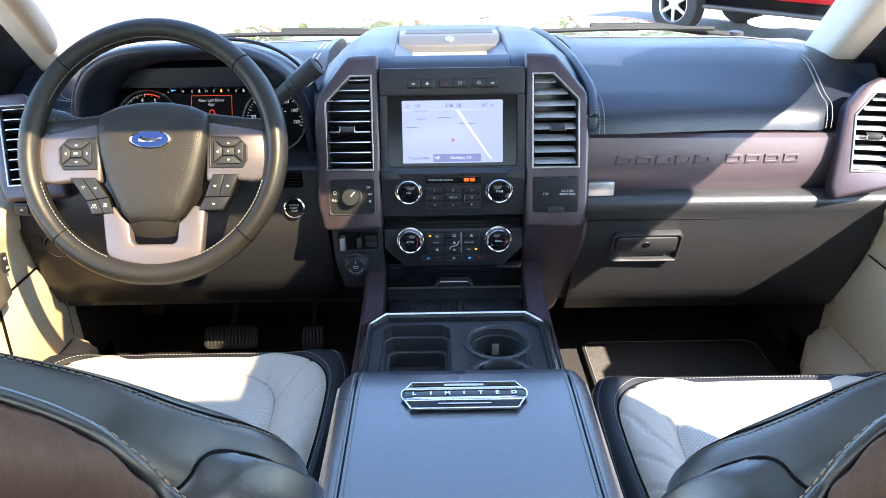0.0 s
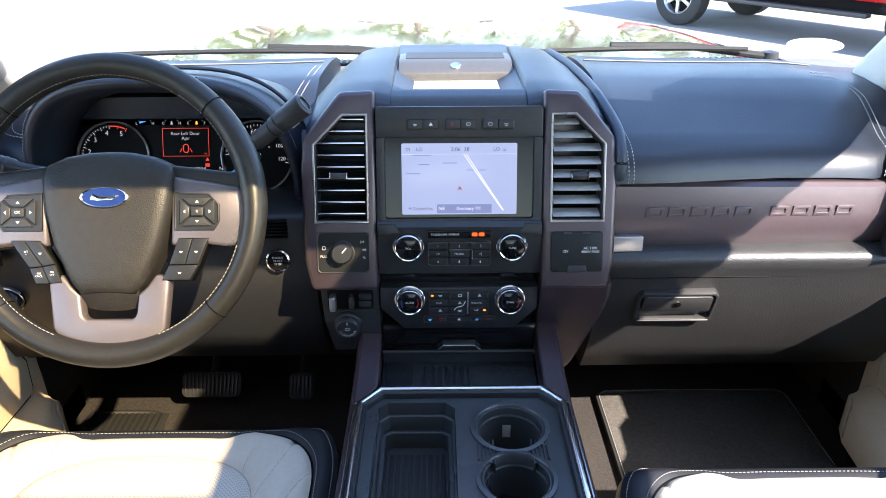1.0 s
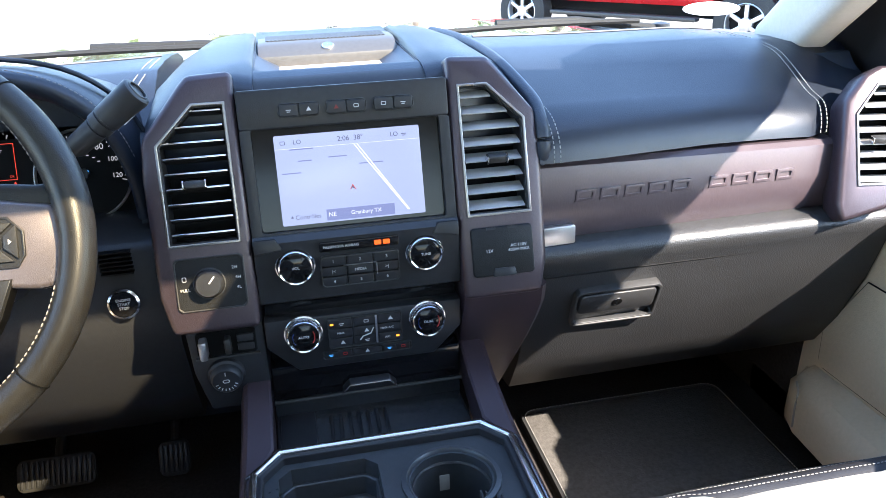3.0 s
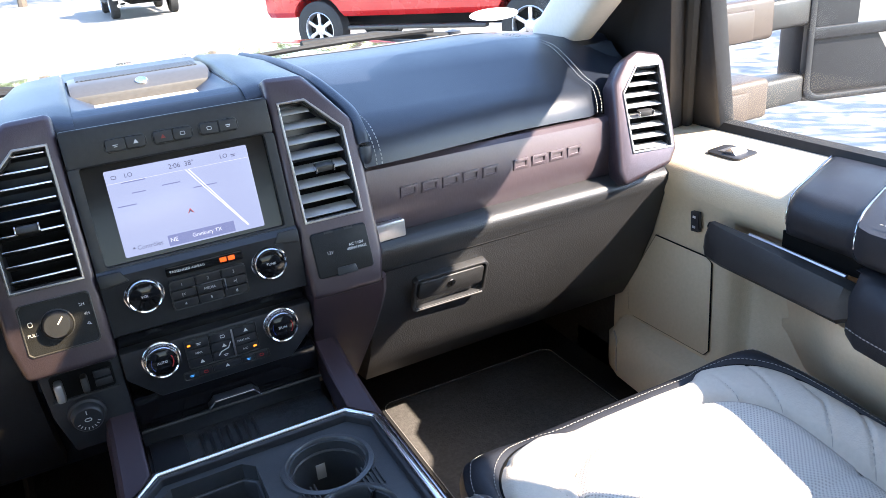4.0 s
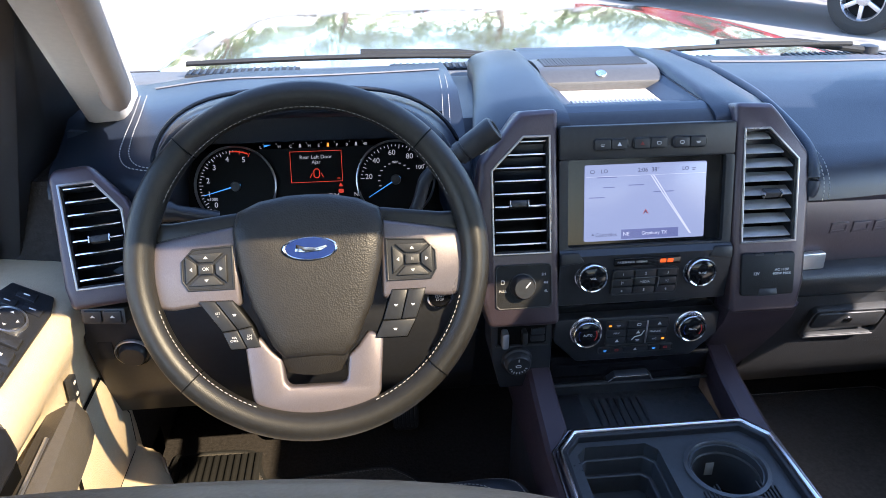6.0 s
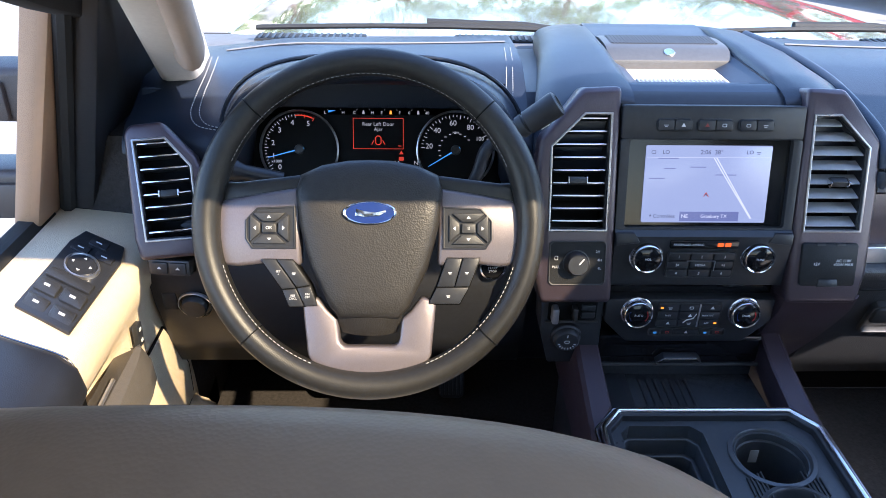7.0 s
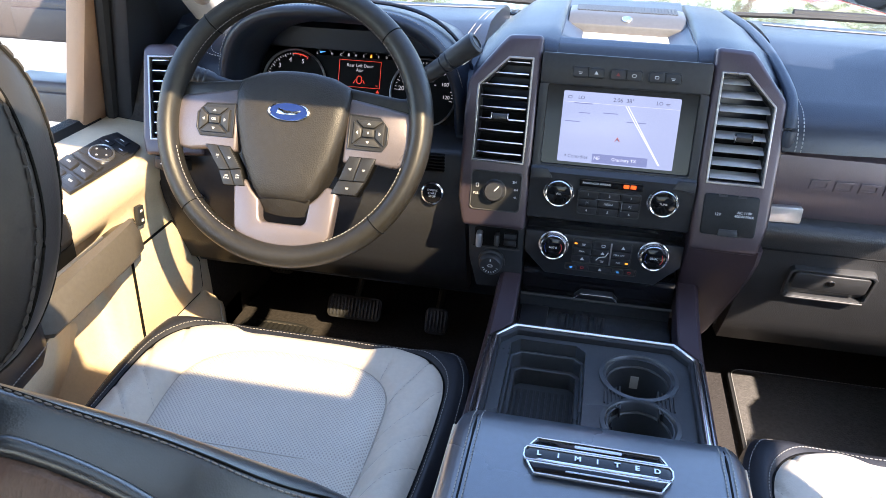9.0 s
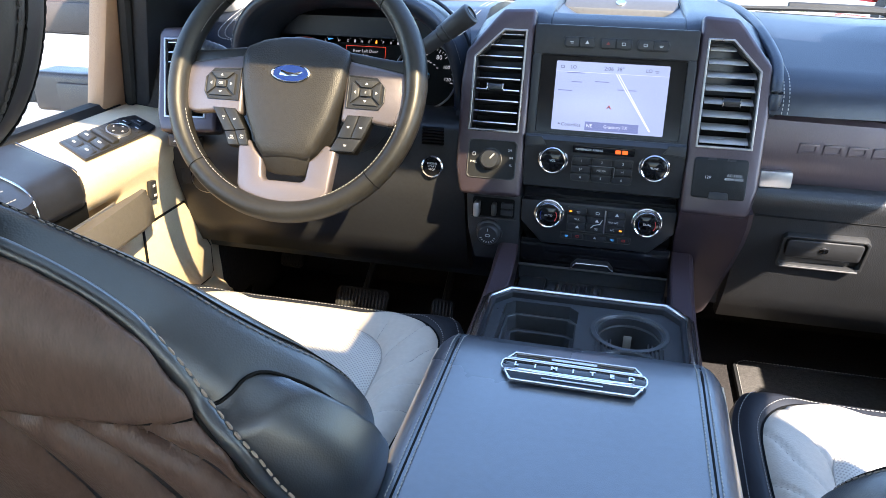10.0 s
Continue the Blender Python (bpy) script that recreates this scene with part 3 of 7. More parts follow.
# raised block marks on the trim strip
mark_x = [0.290 + 0.0355 * i + (0.022 if i > 4 else 0) for i in range(9)]
for i, x in enumerate(mark_x):
    k = (x - 0.24) / 0.46
    M = face_frame(x + 0.014, lerp(1.2645, 1.2925, k), lerp(1.3945, 1.386, k), 3, 3.4)
    slant = [(-0.0155, -0.0078), (0.0125, -0.0078), (0.0155, 0.0078), (-0.0125, 0.0078)]
    bm = ring(slant, offset_poly(slant, 0.0042), -0.003, 0.0007, 0.0004, M)
    part("raised_mark", bm, TRIM, trim_strip)

# small satin plate, glove box door with latch
part("satin_plate", prism(rounded(-0.024, -0.013, 0.024, 0.013, 0.003), -0.01, 0.004, 0.0015, face_frame(0.265, 1.262, 1.3435, 2, 3)), SATIN, dashboard, "brushed satin end plate")
GM = face_frame(0.362, 1.276, 1.220, -21, 0)
latch = part("latch_bezel", ring(chamfered(-0.066, -0.036, 0.064, 0.034, 0.006), chamfered(-0.062, -0.030, 0.060, 0.030, 0.005), -0.014, 0.0015, 0.0008, GM), GREY_PLASTIC, dashboard, "grey glove box latch")
part("latch_handle", prism(chamfered(-0.058, -0.010, 0.056, 0.027, 0.004), -0.010, 0.0025, 0.002, GM), GREY_PLASTIC, latch)
part("latch_recess", prism(chamfered(-0.060, -0.026, 0.058, 0.029, 0.005), -0.016, -0.010, 0, GM), PLASTIC, latch)
part("latch_lip", box((0, -0.0330, 0.001), (0.120, 0.003, 0.003), 0.001, GM), SEAM_GREY, latch)
part("lock", lathe([(0.0072, 0.001), (0.0072, 0.0035), (0.0060, 0.0042), (0, 0.0042)], 20, GM @ Matrix.Translation((-0.002, 0.010, 0))), DARK_CHROME, latch)
part("lock_slot", box((0, 0.010, 0.0043), (0.001, 0.006, 0.0008), 0, GM @ Matrix.Translation((-0.002, 0, 0))), BLACK, latch)
seam = [(0.245, 1.262, 1.283), (0.5, 1.272, 1.279), (0.79, 1.283, 1.274)]
part("seam", tube(spline(seam, 12), 0.0022, 6), BLACK, dashboard)
# pale scuffs on the lower panel
random.seed(4)
for i in range(16):
    k = random.random()
    x, z = random.uniform(0.40, 0.76), random.uniform(1.06, 1.20)
    y = lerp(1.366, 1.287, (z - 1.05) / 0.15) + 0.02 * (x - 0.232) / 0.57
    part("scuff", box((0, 0, 0), (random.uniform(0.003, 0.016), random.uniform(0.001, 0.002), 0.0008), 0, face_frame(x, y, z, -26, 0) @ Matrix.Rotation(random.uniform(-0.5, 0.5), 4, "Z")), SATIN if i % 3 else WHITE_INK, lower_right)

# ---- storage bin on top, with its lid slid back ----
BIN = (-0.102, 1.354, 0.102, 1.62)
for s in (-1, 1):
    rows = []
    for y, pts in ((1.301, ((0.1265, 1.553), (0.165, 1.550), (0.196, 1.527), (0.236, 1.488))), (1.305, ((0.1260, 1.561), (0.165, 1.558), (0.199, 1.534), (0.236, 1.495))), (1.312, ((0.1250, 1.566), (0.165, 1.563), (0.201, 1.539), (0.236, 1.500))), (1.33, ((0.122, 1.571), (0.165, 1.568), (0.205, 1.548), (0.236, 1.515))), (1.40, ((0.116, 1.577), (0.160, 1.574), (0.198, 1.563), (0.226, 1.545))),
                   (1.52, ((0.112, 1.581), (0.155, 1.579), (0.185, 1.572), (0.208, 1.556))), (1.66, ((0.108, 1.577), (0.150, 1.574), (0.175, 1.567), (0.190, 1.552))), (1.76, ((0.108, 1.560), (0.150, 1.557), (0.175, 1.550), (0.185, 1.54)))):
        smooth_top = spline([(x, 0, z) for x, z in pts], 10)
        rows.append([(s * 0.104, y, 1.46), (s * 0.104, y, pts[0][1] - 0.004)] + [(s * p.x, y, p.z) for p in smooth_top] + [(s * pts[-1][0], y, 1.46)])
    part("shoulder", loft(rows), DASH_SOFT, dashboard, angle=75)
deck = part("top_deck", extrude_x([(1.326, 1.5615), (1.345, 1.5675), (1.72, 1.570), (1.76, 1.55), (1.76, 1.48), (1.326, 1.48)], -0.1045, 0.1045, 0.0), DASH, dashboard)
cut(deck, prism(rounded(BIN[0], BIN[1], BIN[2], BIN[3], 0.008), 1.50, 1.7, 0))
part("bin_floor", box((-0.002, 1.500, 1.546), (0.150, 0.230, 0.004), 0), CREAM, dashboard, "pale bin floor")
for side in (-1, 1):
    wall = [(side * 0.1025, 1.566), (side * 0.1025, 1.530), (side * 0.070, 1.530), (side * 0.072, 1.549)]
    part("bin_wall", loft([[(x, y, z) for x, z in wall] for y in (1.354, 1.62)]), DASH, dashboard)
part("bin_front", box((0, 1.377, 1.542), (0.203, 0.046, 0.030), 0.003), DASH, dashboard)
for i in range(22):
    part("bin_rib", box((-0.068 + 0.0063 * i, 1.424, 1.5485), (0.0034, 0.026, 0.005), 0.001), SATIN, dashboard)
lid_bin = part("bin_lid", loft([[(-0.099, y, z), (-0.092, y, z + 0.001), (0.092, y, z + 0.001), (0.099, y, z), (0.099, y, z - 0.010), (-0.099, y, z - 0.010)] for y, z in ((1.497, 1.5575), (1.498, 1.561), (1.504, 1.5650), (1.522, 1.5725), (1.531, 1.5750), (1.545, 1.5762), (1.585, 1.5760), (1.614, 1.572))]), BIN_GREY, dashboard, "satin grey bin lid with round button")
BM = face_frame(0, 1.513, 1.5700, 67)
part("bin_button", lathe([(0.0088, -0.002), (0.0088, 0.002), (0.0075, 0.0032), (0.006, 0.0028), (0, 0.0028)], 24, BM), CHROME, lid_bin)
part("mesh", prism(rounded(-0.088, 1.543, 0.088, 1.598, 0.004), 1.573, 1.5778), GREY_PLASTIC, lid_bin)
for i in range(30):
    box((-0.085 + i * 0.00586, 1.5705, 1.5780), (0.0028, 0.052, 0.0008), 0, bm=(grille if i else (grille := bmesh.new())))
part("grille", grille, GREY_PLASTIC, lid_bin)

# ---- driver's side switches ----
def bezel_ring(name, x, y, z, r, lean, mat, parent):
    M = face_frame(x, y, z, lean)
    return part(name, lathe([(r * 1.18, 0), (r * 1.16, 0.004), (r, 0.005), (r * 0.96, 0.002)], 32, M), mat, parent), M


start, SM = bezel_ring("start_button", -0.289, 1.277, 1.311, 0.0165, 10, CHROME, dashboard)
part("start_face", lathe([(0.016, 0.002), (0.0155, 0.004), (0, 0.0045)], 28, SM), GLOSS, start)
for words, dy in (("ENGINE", 0.0052), ("START", 0.0), ("STOP", -0.0052)):
    lettering("lettering", words, 0.0050, SM @ Matrix.Translation((0, dy, 0.0047)), WHITE_INK, start, 0.0001)
LM = face_frame(-0.737, 1.282, 1.242, -12)
lamp = part("lamp_switch", lathe([(0.0258, 0), (0.0256, 0.004), (0.0240, 0.005), (0.0232, 0.002)], 36, LM), SATIN, dashboard)
part("lamp_knob", lathe([(0.020, 0.002), (0.019, 0.010), (0.017, 0.012), (0, 0.012)], 28, LM), PLASTIC, lamp)
part("dimmer", box((-0.775, 1.287, 1.246), (0.022, 0.012, 0.032), 0.003), PLASTIC, dashboard)
SL = face_frame(-0.752, 1.248, 1.326, 10, -6)
plate = part("switch_plate", prism(rounded(-0.030, -0.0115, 0.030, 0.0115, 0.003), -0.02, 0.003, 0.0015, SL), GREY_PLASTIC, dashboard)
for dx in (-0.0135, 0.0135):
    key = part("switch", prism(rounded(dx - 0.0120, -0.0085, dx + 0.0120, 0.0085, 0.002), 0.0025, 0.0060, 0.001, SL), PLASTIC, plate)
    part("symbol", prism([(dx - 0.0035, -0.0012), (dx + 0.0035, -0.0012), (dx, 0.0026)], 0.0060, 0.0062, 0, SL), WHITE_INK, key)
for i in range(6):
    part("louvre", box((-0.290, 1.282, 1.350 + i * 0.0055), (0.038, 0.01, 0.0022), 0.0006), BLACK, dashboard)
part("column_shroud", loft([[Vec((-0.4526, y, z)) + Vec((w * math.cos(t), 0, h * math.sin(t))) for t in (2 * math.pi * k / 28 for k in range(28))] for y, z, w, h in ((1.155, 1.440, 0.062, 0.055), (1.20, 1.420, 0.075, 0.066), (1.30, 1.385, 0.085, 0.075), (1.42, 1.33, 0.085, 0.075))]), PLASTIC, dashboard)
# ---- centre stack with display, knobs and switches ----
stack = thing("centre_stack", (0, 1.3, 0.95), "black centre stack with touchscreen, silver knobs and bronze surrounds", "control panel")
FACE = face_frame(0, 1.25, 1.40, 14)
LOWF = face_frame(0, 1.236, 1.30, 0)

upper = extrude_x([(1.262, 1.39), (1.302, 1.545), (1.312, 1.556), (1.326, 1.5625), (1.36, 1.566), (1.36, 1.39)], -0.1245, 0.1245, 0.0)
part("upper_panel", upper, PLASTIC, stack)
cap = prism(rounded(-0.1245, 0.116, 0.1245, 0.162, 0.004), -0.012, 0.006, 0.002, FACE)
part("switch_strip", cap, PLASTIC, stack)
surround = ring(rounded(-0.1245, -0.016, 0.1245, 0.1165, 0.004), rounded(-0.112, -0.006, 0.112, 0.1165, 0.004), -0.012, 0.006, 0.0015, FACE)
part("display_surround", surround, PLASTIC, stack)
part("display_bezel", prism(rounded(-0.112, -0.006, 0.112, 0.1165, 0.003), -0.012, -0.003, 0.0, FACE), GLOSS, stack)
display = part("display", prism(rounded(-0.087, 0.0, 0.087, 0.1075, 0.002), -0.004, 0.0, 0.0006, FACE), SCREEN, stack, "lit lavender navigation screen")
part("audio_panel", extrude_x([(1.262, 1.39), (1.240, 1.393), (1.231, 1.387), (1.2325, 1.309), (1.240, 1.304), (1.28, 1.304), (1.30, 1.39)], -0.1245, 0.1245, 0.0), PLASTIC, stack)
part("recess", extrude_x([(1.252, 1.303), (1.252, 1.283), (1.29, 1.283), (1.29, 1.303)], -0.122, 0.122), GLOSS, stack)
climate = [(-0.1245, 0.083 - 0.10), (-0.1245, -0.055), (-0.088, -0.092), (0.088, -0.092), (0.1245, -0.055), (0.1245, 0.083 - 0.10)]
part("climate_panel", prism([(p[0], p[1]) for p in climate], -0.02, 0.003, 0.003, LOWF), PLASTIC, stack)
part("backing", box((0, 1.34, 1.27), (0.245, 0.14, 0.24)), BLACK, stack)


def knob(name, x, z, y=1.234, r=0.0215):
    M = face_frame(x, y, z, 4)
    k = part(name, lathe([(r * 1.12, 0), (r * 1.12, 0.0025), (r * 1.06, 0.0034), (r * 1.03, 0.0034), (r * 1.01, 0.0040)], 44, M), CHROME, stack, "silver-ringed black knob")
    # ridged barrel, bright front ring, black face
    barrel = bmesh.new()
    for z0, z1, g in ((0.003, 0.0112, 0.985),):
        pts = [(r * (g + 0.022 * (q % 2)) * math.cos(math.pi * q / 36), r * (g + 0.022 * (q % 2)) * math.sin(math.pi * q / 36)) for q in range(72)]
        prism(pts, z0, z1, 0, M, bm=barrel)
    part("barrel", barrel, DARK_CHROME, k, "ridged barrel", angle=20)
    part("front_ring", lathe([(r * 1.0, 0.0108), (r * 0.985, 0.0128), (r * 0.94, 0.0138), (r * 0.875, 0.0130), (r * 0.86, 0.0116)], 44, M), CHROME, k, "bright front ring")
    part("face", lathe([(r * 0.875, 0.0115), (r * 0.80, 0.0128), (0, 0.0131)], 32, M), GLOSS, k)
    return k, M


for nm, x, z in (("volume_knob", -0.078, 1.3555), ("tuning_knob", 0.080, 1.3555), ("climate_knob", -0.078, 1.2615), ("climate_knob", 0.080, 1.2615)):
    knob(nm, x, z)
# ---- air vents ----
VENT = [(0.0, -0.02), (0.080, -0.02), (0.080, 0.096), (0.036, 0.140), (0.0, 0.140)]


def air_vent(M, mirror, outer, frame_poly, label, tilt, slat_mat, count, knob_at, chrome_lip=True):
    """A vent: bronze surround, chrome frame, slats and a thumb tab."""
    flip = (lambda P: [(-p[0], p[1]) for p in P][::-1]) if mirror else (lambda P: list(P))
    loc = M.translation
    v = thing("air_vent", loc, label, "air vent", "dashboard air vents")
    o, f = flip(outer), flip(frame_poly)
    n = len(f)
    plate = part("surround", prism(o, -0.045, 0.004, 0.0075, M, 3), BEZEL, v, "bronze surround")
    cut(plate, prism(offset_poly(f, 0.001), -0.06, 0.03, 0.0, M))
    part("frame", ring(offset_poly(f, -0.0016), offset_poly(f, 0.0016), -0.003, 0.0060, 0.0008, M), VENT_EDGE, v, "thin chrome frame")
    part("backing", prism(offset_poly(f, -0.002), -0.046, -0.040, 0.0, M), BLACK, v)
    part("throat", ring(offset_poly(f, 0.0005), offset_poly(f, 0.003), -0.042, -0.002, 0.0, M), PLASTIC, v)
    ys = [p[1] for p in f]
    lo, hi = min(ys), max(ys)
    for i in range(count):
        y = lerp(lo, hi, (i + 0.6) / (count + 0.1))
        # the frame's width at this height
        xs = []
        for k in range(n):
            a, b = f[k], f[(k + 1) % n]
            if (a[1] - y) * (b[1] - y) < 0:
                xs.append(lerp(a[0], b[0], (y - a[1]) / (b[1] - a[1])))
        if len(xs) < 2:
            continue
        x0, x1 = min(xs) + 0.004, max(xs) - 0.004
        S = M @ Matrix.Translation(((x0 + x1) / 2, y, -0.011)) @ Matrix.Rotation(radians(tilt), 4, "X")
        s = part("slat", box((0, 0, 0), (x1 - x0, 0.0018, 0.022), 0.0006, S), slat_mat, v)
        if chrome_lip:
            part("edge", box((0, 0, 0.0113), (x1 - x0 - 0.001, 0.0021, 0.001), 0.0004, S), CHROME, s)
    kx, ky = (-knob_at[0] if mirror else knob_at[0]), knob_at[1]
    K = M @ Matrix.Translation((kx, ky, 0.001)) @ Matrix.Rotation(radians(tilt), 4, "X")
    tab = part("tab", box((0, 0, 0), (0.024, 0.010, 0.014), 0.003, K), GREY_PLASTIC, v)
    for sx in (-1, 1):
        part("tab_clip", box((sx * 0.0125, 0, 0.002), (0.002, 0.0095, 0.012), 0.0008, K), CHROME, tab)
    return v


STACK_OUT = [(-0.0125, -0.125), (0.088, -0.125), (0.098, -0.08), (0.100, 0.060), (0.096, 0.105), (0.052, 0.160), (0.040, 0.174), (-0.0125, 0.176)]
VM = face_frame(0.138, 1.2465, 1.4115, 17)
air_vent(VM, False, STACK_OUT, VENT, "bronze-framed vent with tilted slats coloured grey for daylight beside the touchscreen", 30, SLAT_LIT, 8, (0.043, 0.049), False)
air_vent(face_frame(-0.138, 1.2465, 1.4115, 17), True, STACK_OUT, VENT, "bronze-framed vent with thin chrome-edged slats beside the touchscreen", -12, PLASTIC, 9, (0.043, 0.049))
SIDE = [(0.0, -0.008), (0.070, -0.006), (0.072, 0.132), (0.030, 0.133), (0.0, 0.092)]
SIDE_OUT = [(-0.030, -0.034), (-0.024, -0.060), (0.064, -0.034), (0.079, -0.010), (0.083, 0.138), (0.075, 0.152), (0.036, 0.161), (0.012, 0.148), (-0.016, 0.110)]
SIDE_OUT_LEFT = [(-0.020, -0.033), (0.080, -0.033), (0.085, -0.003), (0.082, 0.143), (0.074, 0.153), (0.032, 0.155), (-0.008, 0.106), (-0.020, 0.06)]
air_vent(face_frame(0.704, 1.257, 1.379, 23, -13), False, SIDE_OUT, SIDE, "bronze-framed side vent with slats coloured pale for sunlight by the passenger door", 30, SLAT_LIT, 8, (0.033, 0.056), False)
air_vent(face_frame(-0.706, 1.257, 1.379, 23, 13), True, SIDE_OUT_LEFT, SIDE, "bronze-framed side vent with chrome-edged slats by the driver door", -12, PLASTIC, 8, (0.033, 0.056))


# ---- lettering and switches on the stack ----
def icon(x, y, M, parent, kind=0, mat=WHITE_INK, z=0.0, k=1.0):
    """A small printed symbol: plain bars and rings."""
    bm = bmesh.new()
    if kind % 3 == 0:
        box((x, y, z), (0.006 * k, 0.0009, 0.0003), 0, M, bm=bm)
        box((x, y - 0.002 * k, z), (0.004 * k, 0.0009, 0.0003), 0, M, bm=bm)
    elif kind % 3 == 1:
        sq = chamfered(x - 0.003 * k, y - 0.0022 * k, x + 0.003 * k, y + 0.0022 * k, 0.0008)
        ring(sq, offset_poly(sq, 0.0007), z, z + 0.0003, 0, M, bm)
    else:
        prism([(x - 0.003 * k, y - 0.002 * k), (x + 0.003 * k, y - 0.002 * k), (x, y + 0.003 * k)], z, z + 0.0003, 0, M, bm=bm)
    return part("symbol", bm, mat, parent)


for i, cx in enumerate((-0.054, 0.0015, 0.0575)):
    pod = part("switch_pod", ring(chamfered(cx - 0.0245, 0.1275, cx + 0.0245, 0.1445, 0.004), chamfered(cx - 0.0232, 0.1288, cx + 0.0232, 0.1432, 0.0035), 0.004, 0.0085, 0.0006, FACE), GREY_PLASTIC, stack, "thin grey switch surround")
    for j in (-1, 1):
        key = part("key", prism(rounded(cx + j * 0.0117 - 0.0112, 0.1290, cx + j * 0.0117 + 0.0112, 0.1430, 0.002), 0.003, 0.0095, 0.001, FACE), PLASTIC, pod)
        icon(cx + j * 0.0117, 0.136, FACE, key, i * 2 + j + 1, RED_LAMP if (i == 1 and j == -1) else WHITE_INK, 0.0096)


def flat(name, x0, y0, x1, y1, z, mat, parent, M=FACE):
    return part(name, prism([(x0, y0), (x1, y0), (x1, y1), (x0, y1)], z, z + 0.00025, 0, M), mat, parent)


Z = 0.0003
flat("screen_line", -0.086, 0.0912, 0.086, 0.0916, Z, SCREEN_ROAD, display)
for x0, y, w in ((-0.070, 0.0895, 0.028), (-0.061, 0.0755, 0.016), (-0.025, 0.0775, 0.022), (0.011, 0.0668, 0.029), (-0.081, 0.0617, 0.022)):
    flat("street_bar", x0, y, x0 + w, y + 0.0012, Z, SCREEN_BAR, display)
for dx in (0.0, 0.0036):
    part("road", prism([(0.006 + dx, 0.091), (0.0078 + dx, 0.091), (0.0205 + dx, 0.072), (0.067 + dx * 0.3, 0.006), (0.0650 + dx * 0.3, 0.006), (0.0187 + dx, 0.072)], Z, Z + 0.0003, 0, FACE), SCREEN_ROAD, display)
part("arrow", prism([(-0.0035, 0.0365), (0.0, 0.0395), (0.0048, 0.0365), (0.0005, 0.0435)], Z, Z + 0.0004, 0, FACE), RED_GLOW, display)
part("arrow", prism([(-0.0025, 0.0370), (0.0, 0.0392), (0.0035, 0.0370), (0.0003, 0.0420)], Z + 0.0004, Z + 0.0006, 0, FACE), SCREEN_INK, display)
flat("destination_bar", -0.034, 0.002, 0.049, 0.0155, Z, SCREEN_BAR, display)
for words, x, y, size, mat in (("LO", -0.060, 0.0985, 0.0075, SCREEN_INK), ("2:06  38°", 0.003, 0.0985, 0.0085, SCREEN_INK), ("LO", 0.056, 0.0985, 0.0075, SCREEN_INK), ("Contrôles", -0.056, 0.009, 0.0075, SCREEN_INK), ("Granbury TX", 0.014, 0.009, 0.0068, SCREEN_ROAD), ("NE", -0.027, 0.009, 0.0075, SCREEN_ROAD)):
    lettering("lettering", words, size, at(x, y, Z + 0.0006, 0, FACE), mat, display, 0.0001)
icon(-0.077, 0.0985, FACE, display, 1, SCREEN_INK, Z + 0.0003)
icon(0.068, 0.0985, FACE, display, 0, SCREEN_INK, Z + 0.0003)
icon(-0.075, 0.010, FACE, display, 2, SCREEN_INK, Z + 0.0003, 0.6)

AP = face_frame(0, 1.2305, 1.345, -1.5)
strip_ob = part("airbag_indicator", prism(rounded(-0.048, 0.0255, 0.048, 0.0375, 0.002), -0.002, 0.002, 0.0006, AP), GLOSS, stack)
lettering("lettering", "PASSENGER AIRBAG", 0.0048, at(-0.022, 0.0315, 0.0022, 0, AP), WHITE_INK, strip_ob, 0.0001)
for x in (0.0225, 0.033):
    part("indicator", prism(rounded(x - 0.0042, 0.0285, x + 0.0042, 0.0345, 0.001), 0.0018, 0.0024, 0, AP), ORANGE_GLOW, strip_ob, "lit orange indicator")
media = part("media_keys", ring(chamfered(-0.0485, -0.0215, 0.0475, 0.0195, 0.003), chamfered(-0.0470, -0.020, 0.046, 0.018, 0.003), -0.002, 0.004, 0.0006, AP), GREY_PLASTIC, stack)
for i, (x, y, words) in enumerate(((-0.033, 0.0125, "1"), (-0.0005, 0.0125, "2"), (0.032, 0.0125, "3"), (-0.033, -0.001, "|<"), (-0.0005, -0.001, "MEDIA"), (0.032, -0.001, ">|"), (-0.033, -0.0145, "4"), (-0.0005, -0.0145, "5"), (0.032, -0.0145, "6"))):
    key = part("key", prism(rounded(x - 0.0152, y - 0.0058, x + 0.0152, y + 0.0058, 0.0012), -0.002, 0.0032, 0.0008, AP), PLASTIC, media)
    lettering("lettering", words, 0.0058 if len(words) < 3 else 0.005, at(x, y, 0.0034, 0, AP), WHITE_INK, key, 0.0001)
box((-0.001, 0.0062, 0.0034), (0.040, 0.0009, 0.001), 0, AP, bm=(mark := bmesh.new()))
box((0.0195, -0.002, 0.0034), (0.0012, 0.016, 0.001), 0, AP, bm=mark)
part("marking", mark, SATIN, media)
for ledge in (-1, 1):
    part("ledge_wedge", prism([(ledge * 0.124, -0.012), (ledge * 0.098, -0.012), (ledge * 0.090, -0.026), (ledge * 0.124, -0.030)], -0.004, 0.016, 0.002, FACE), PLASTIC, stack)

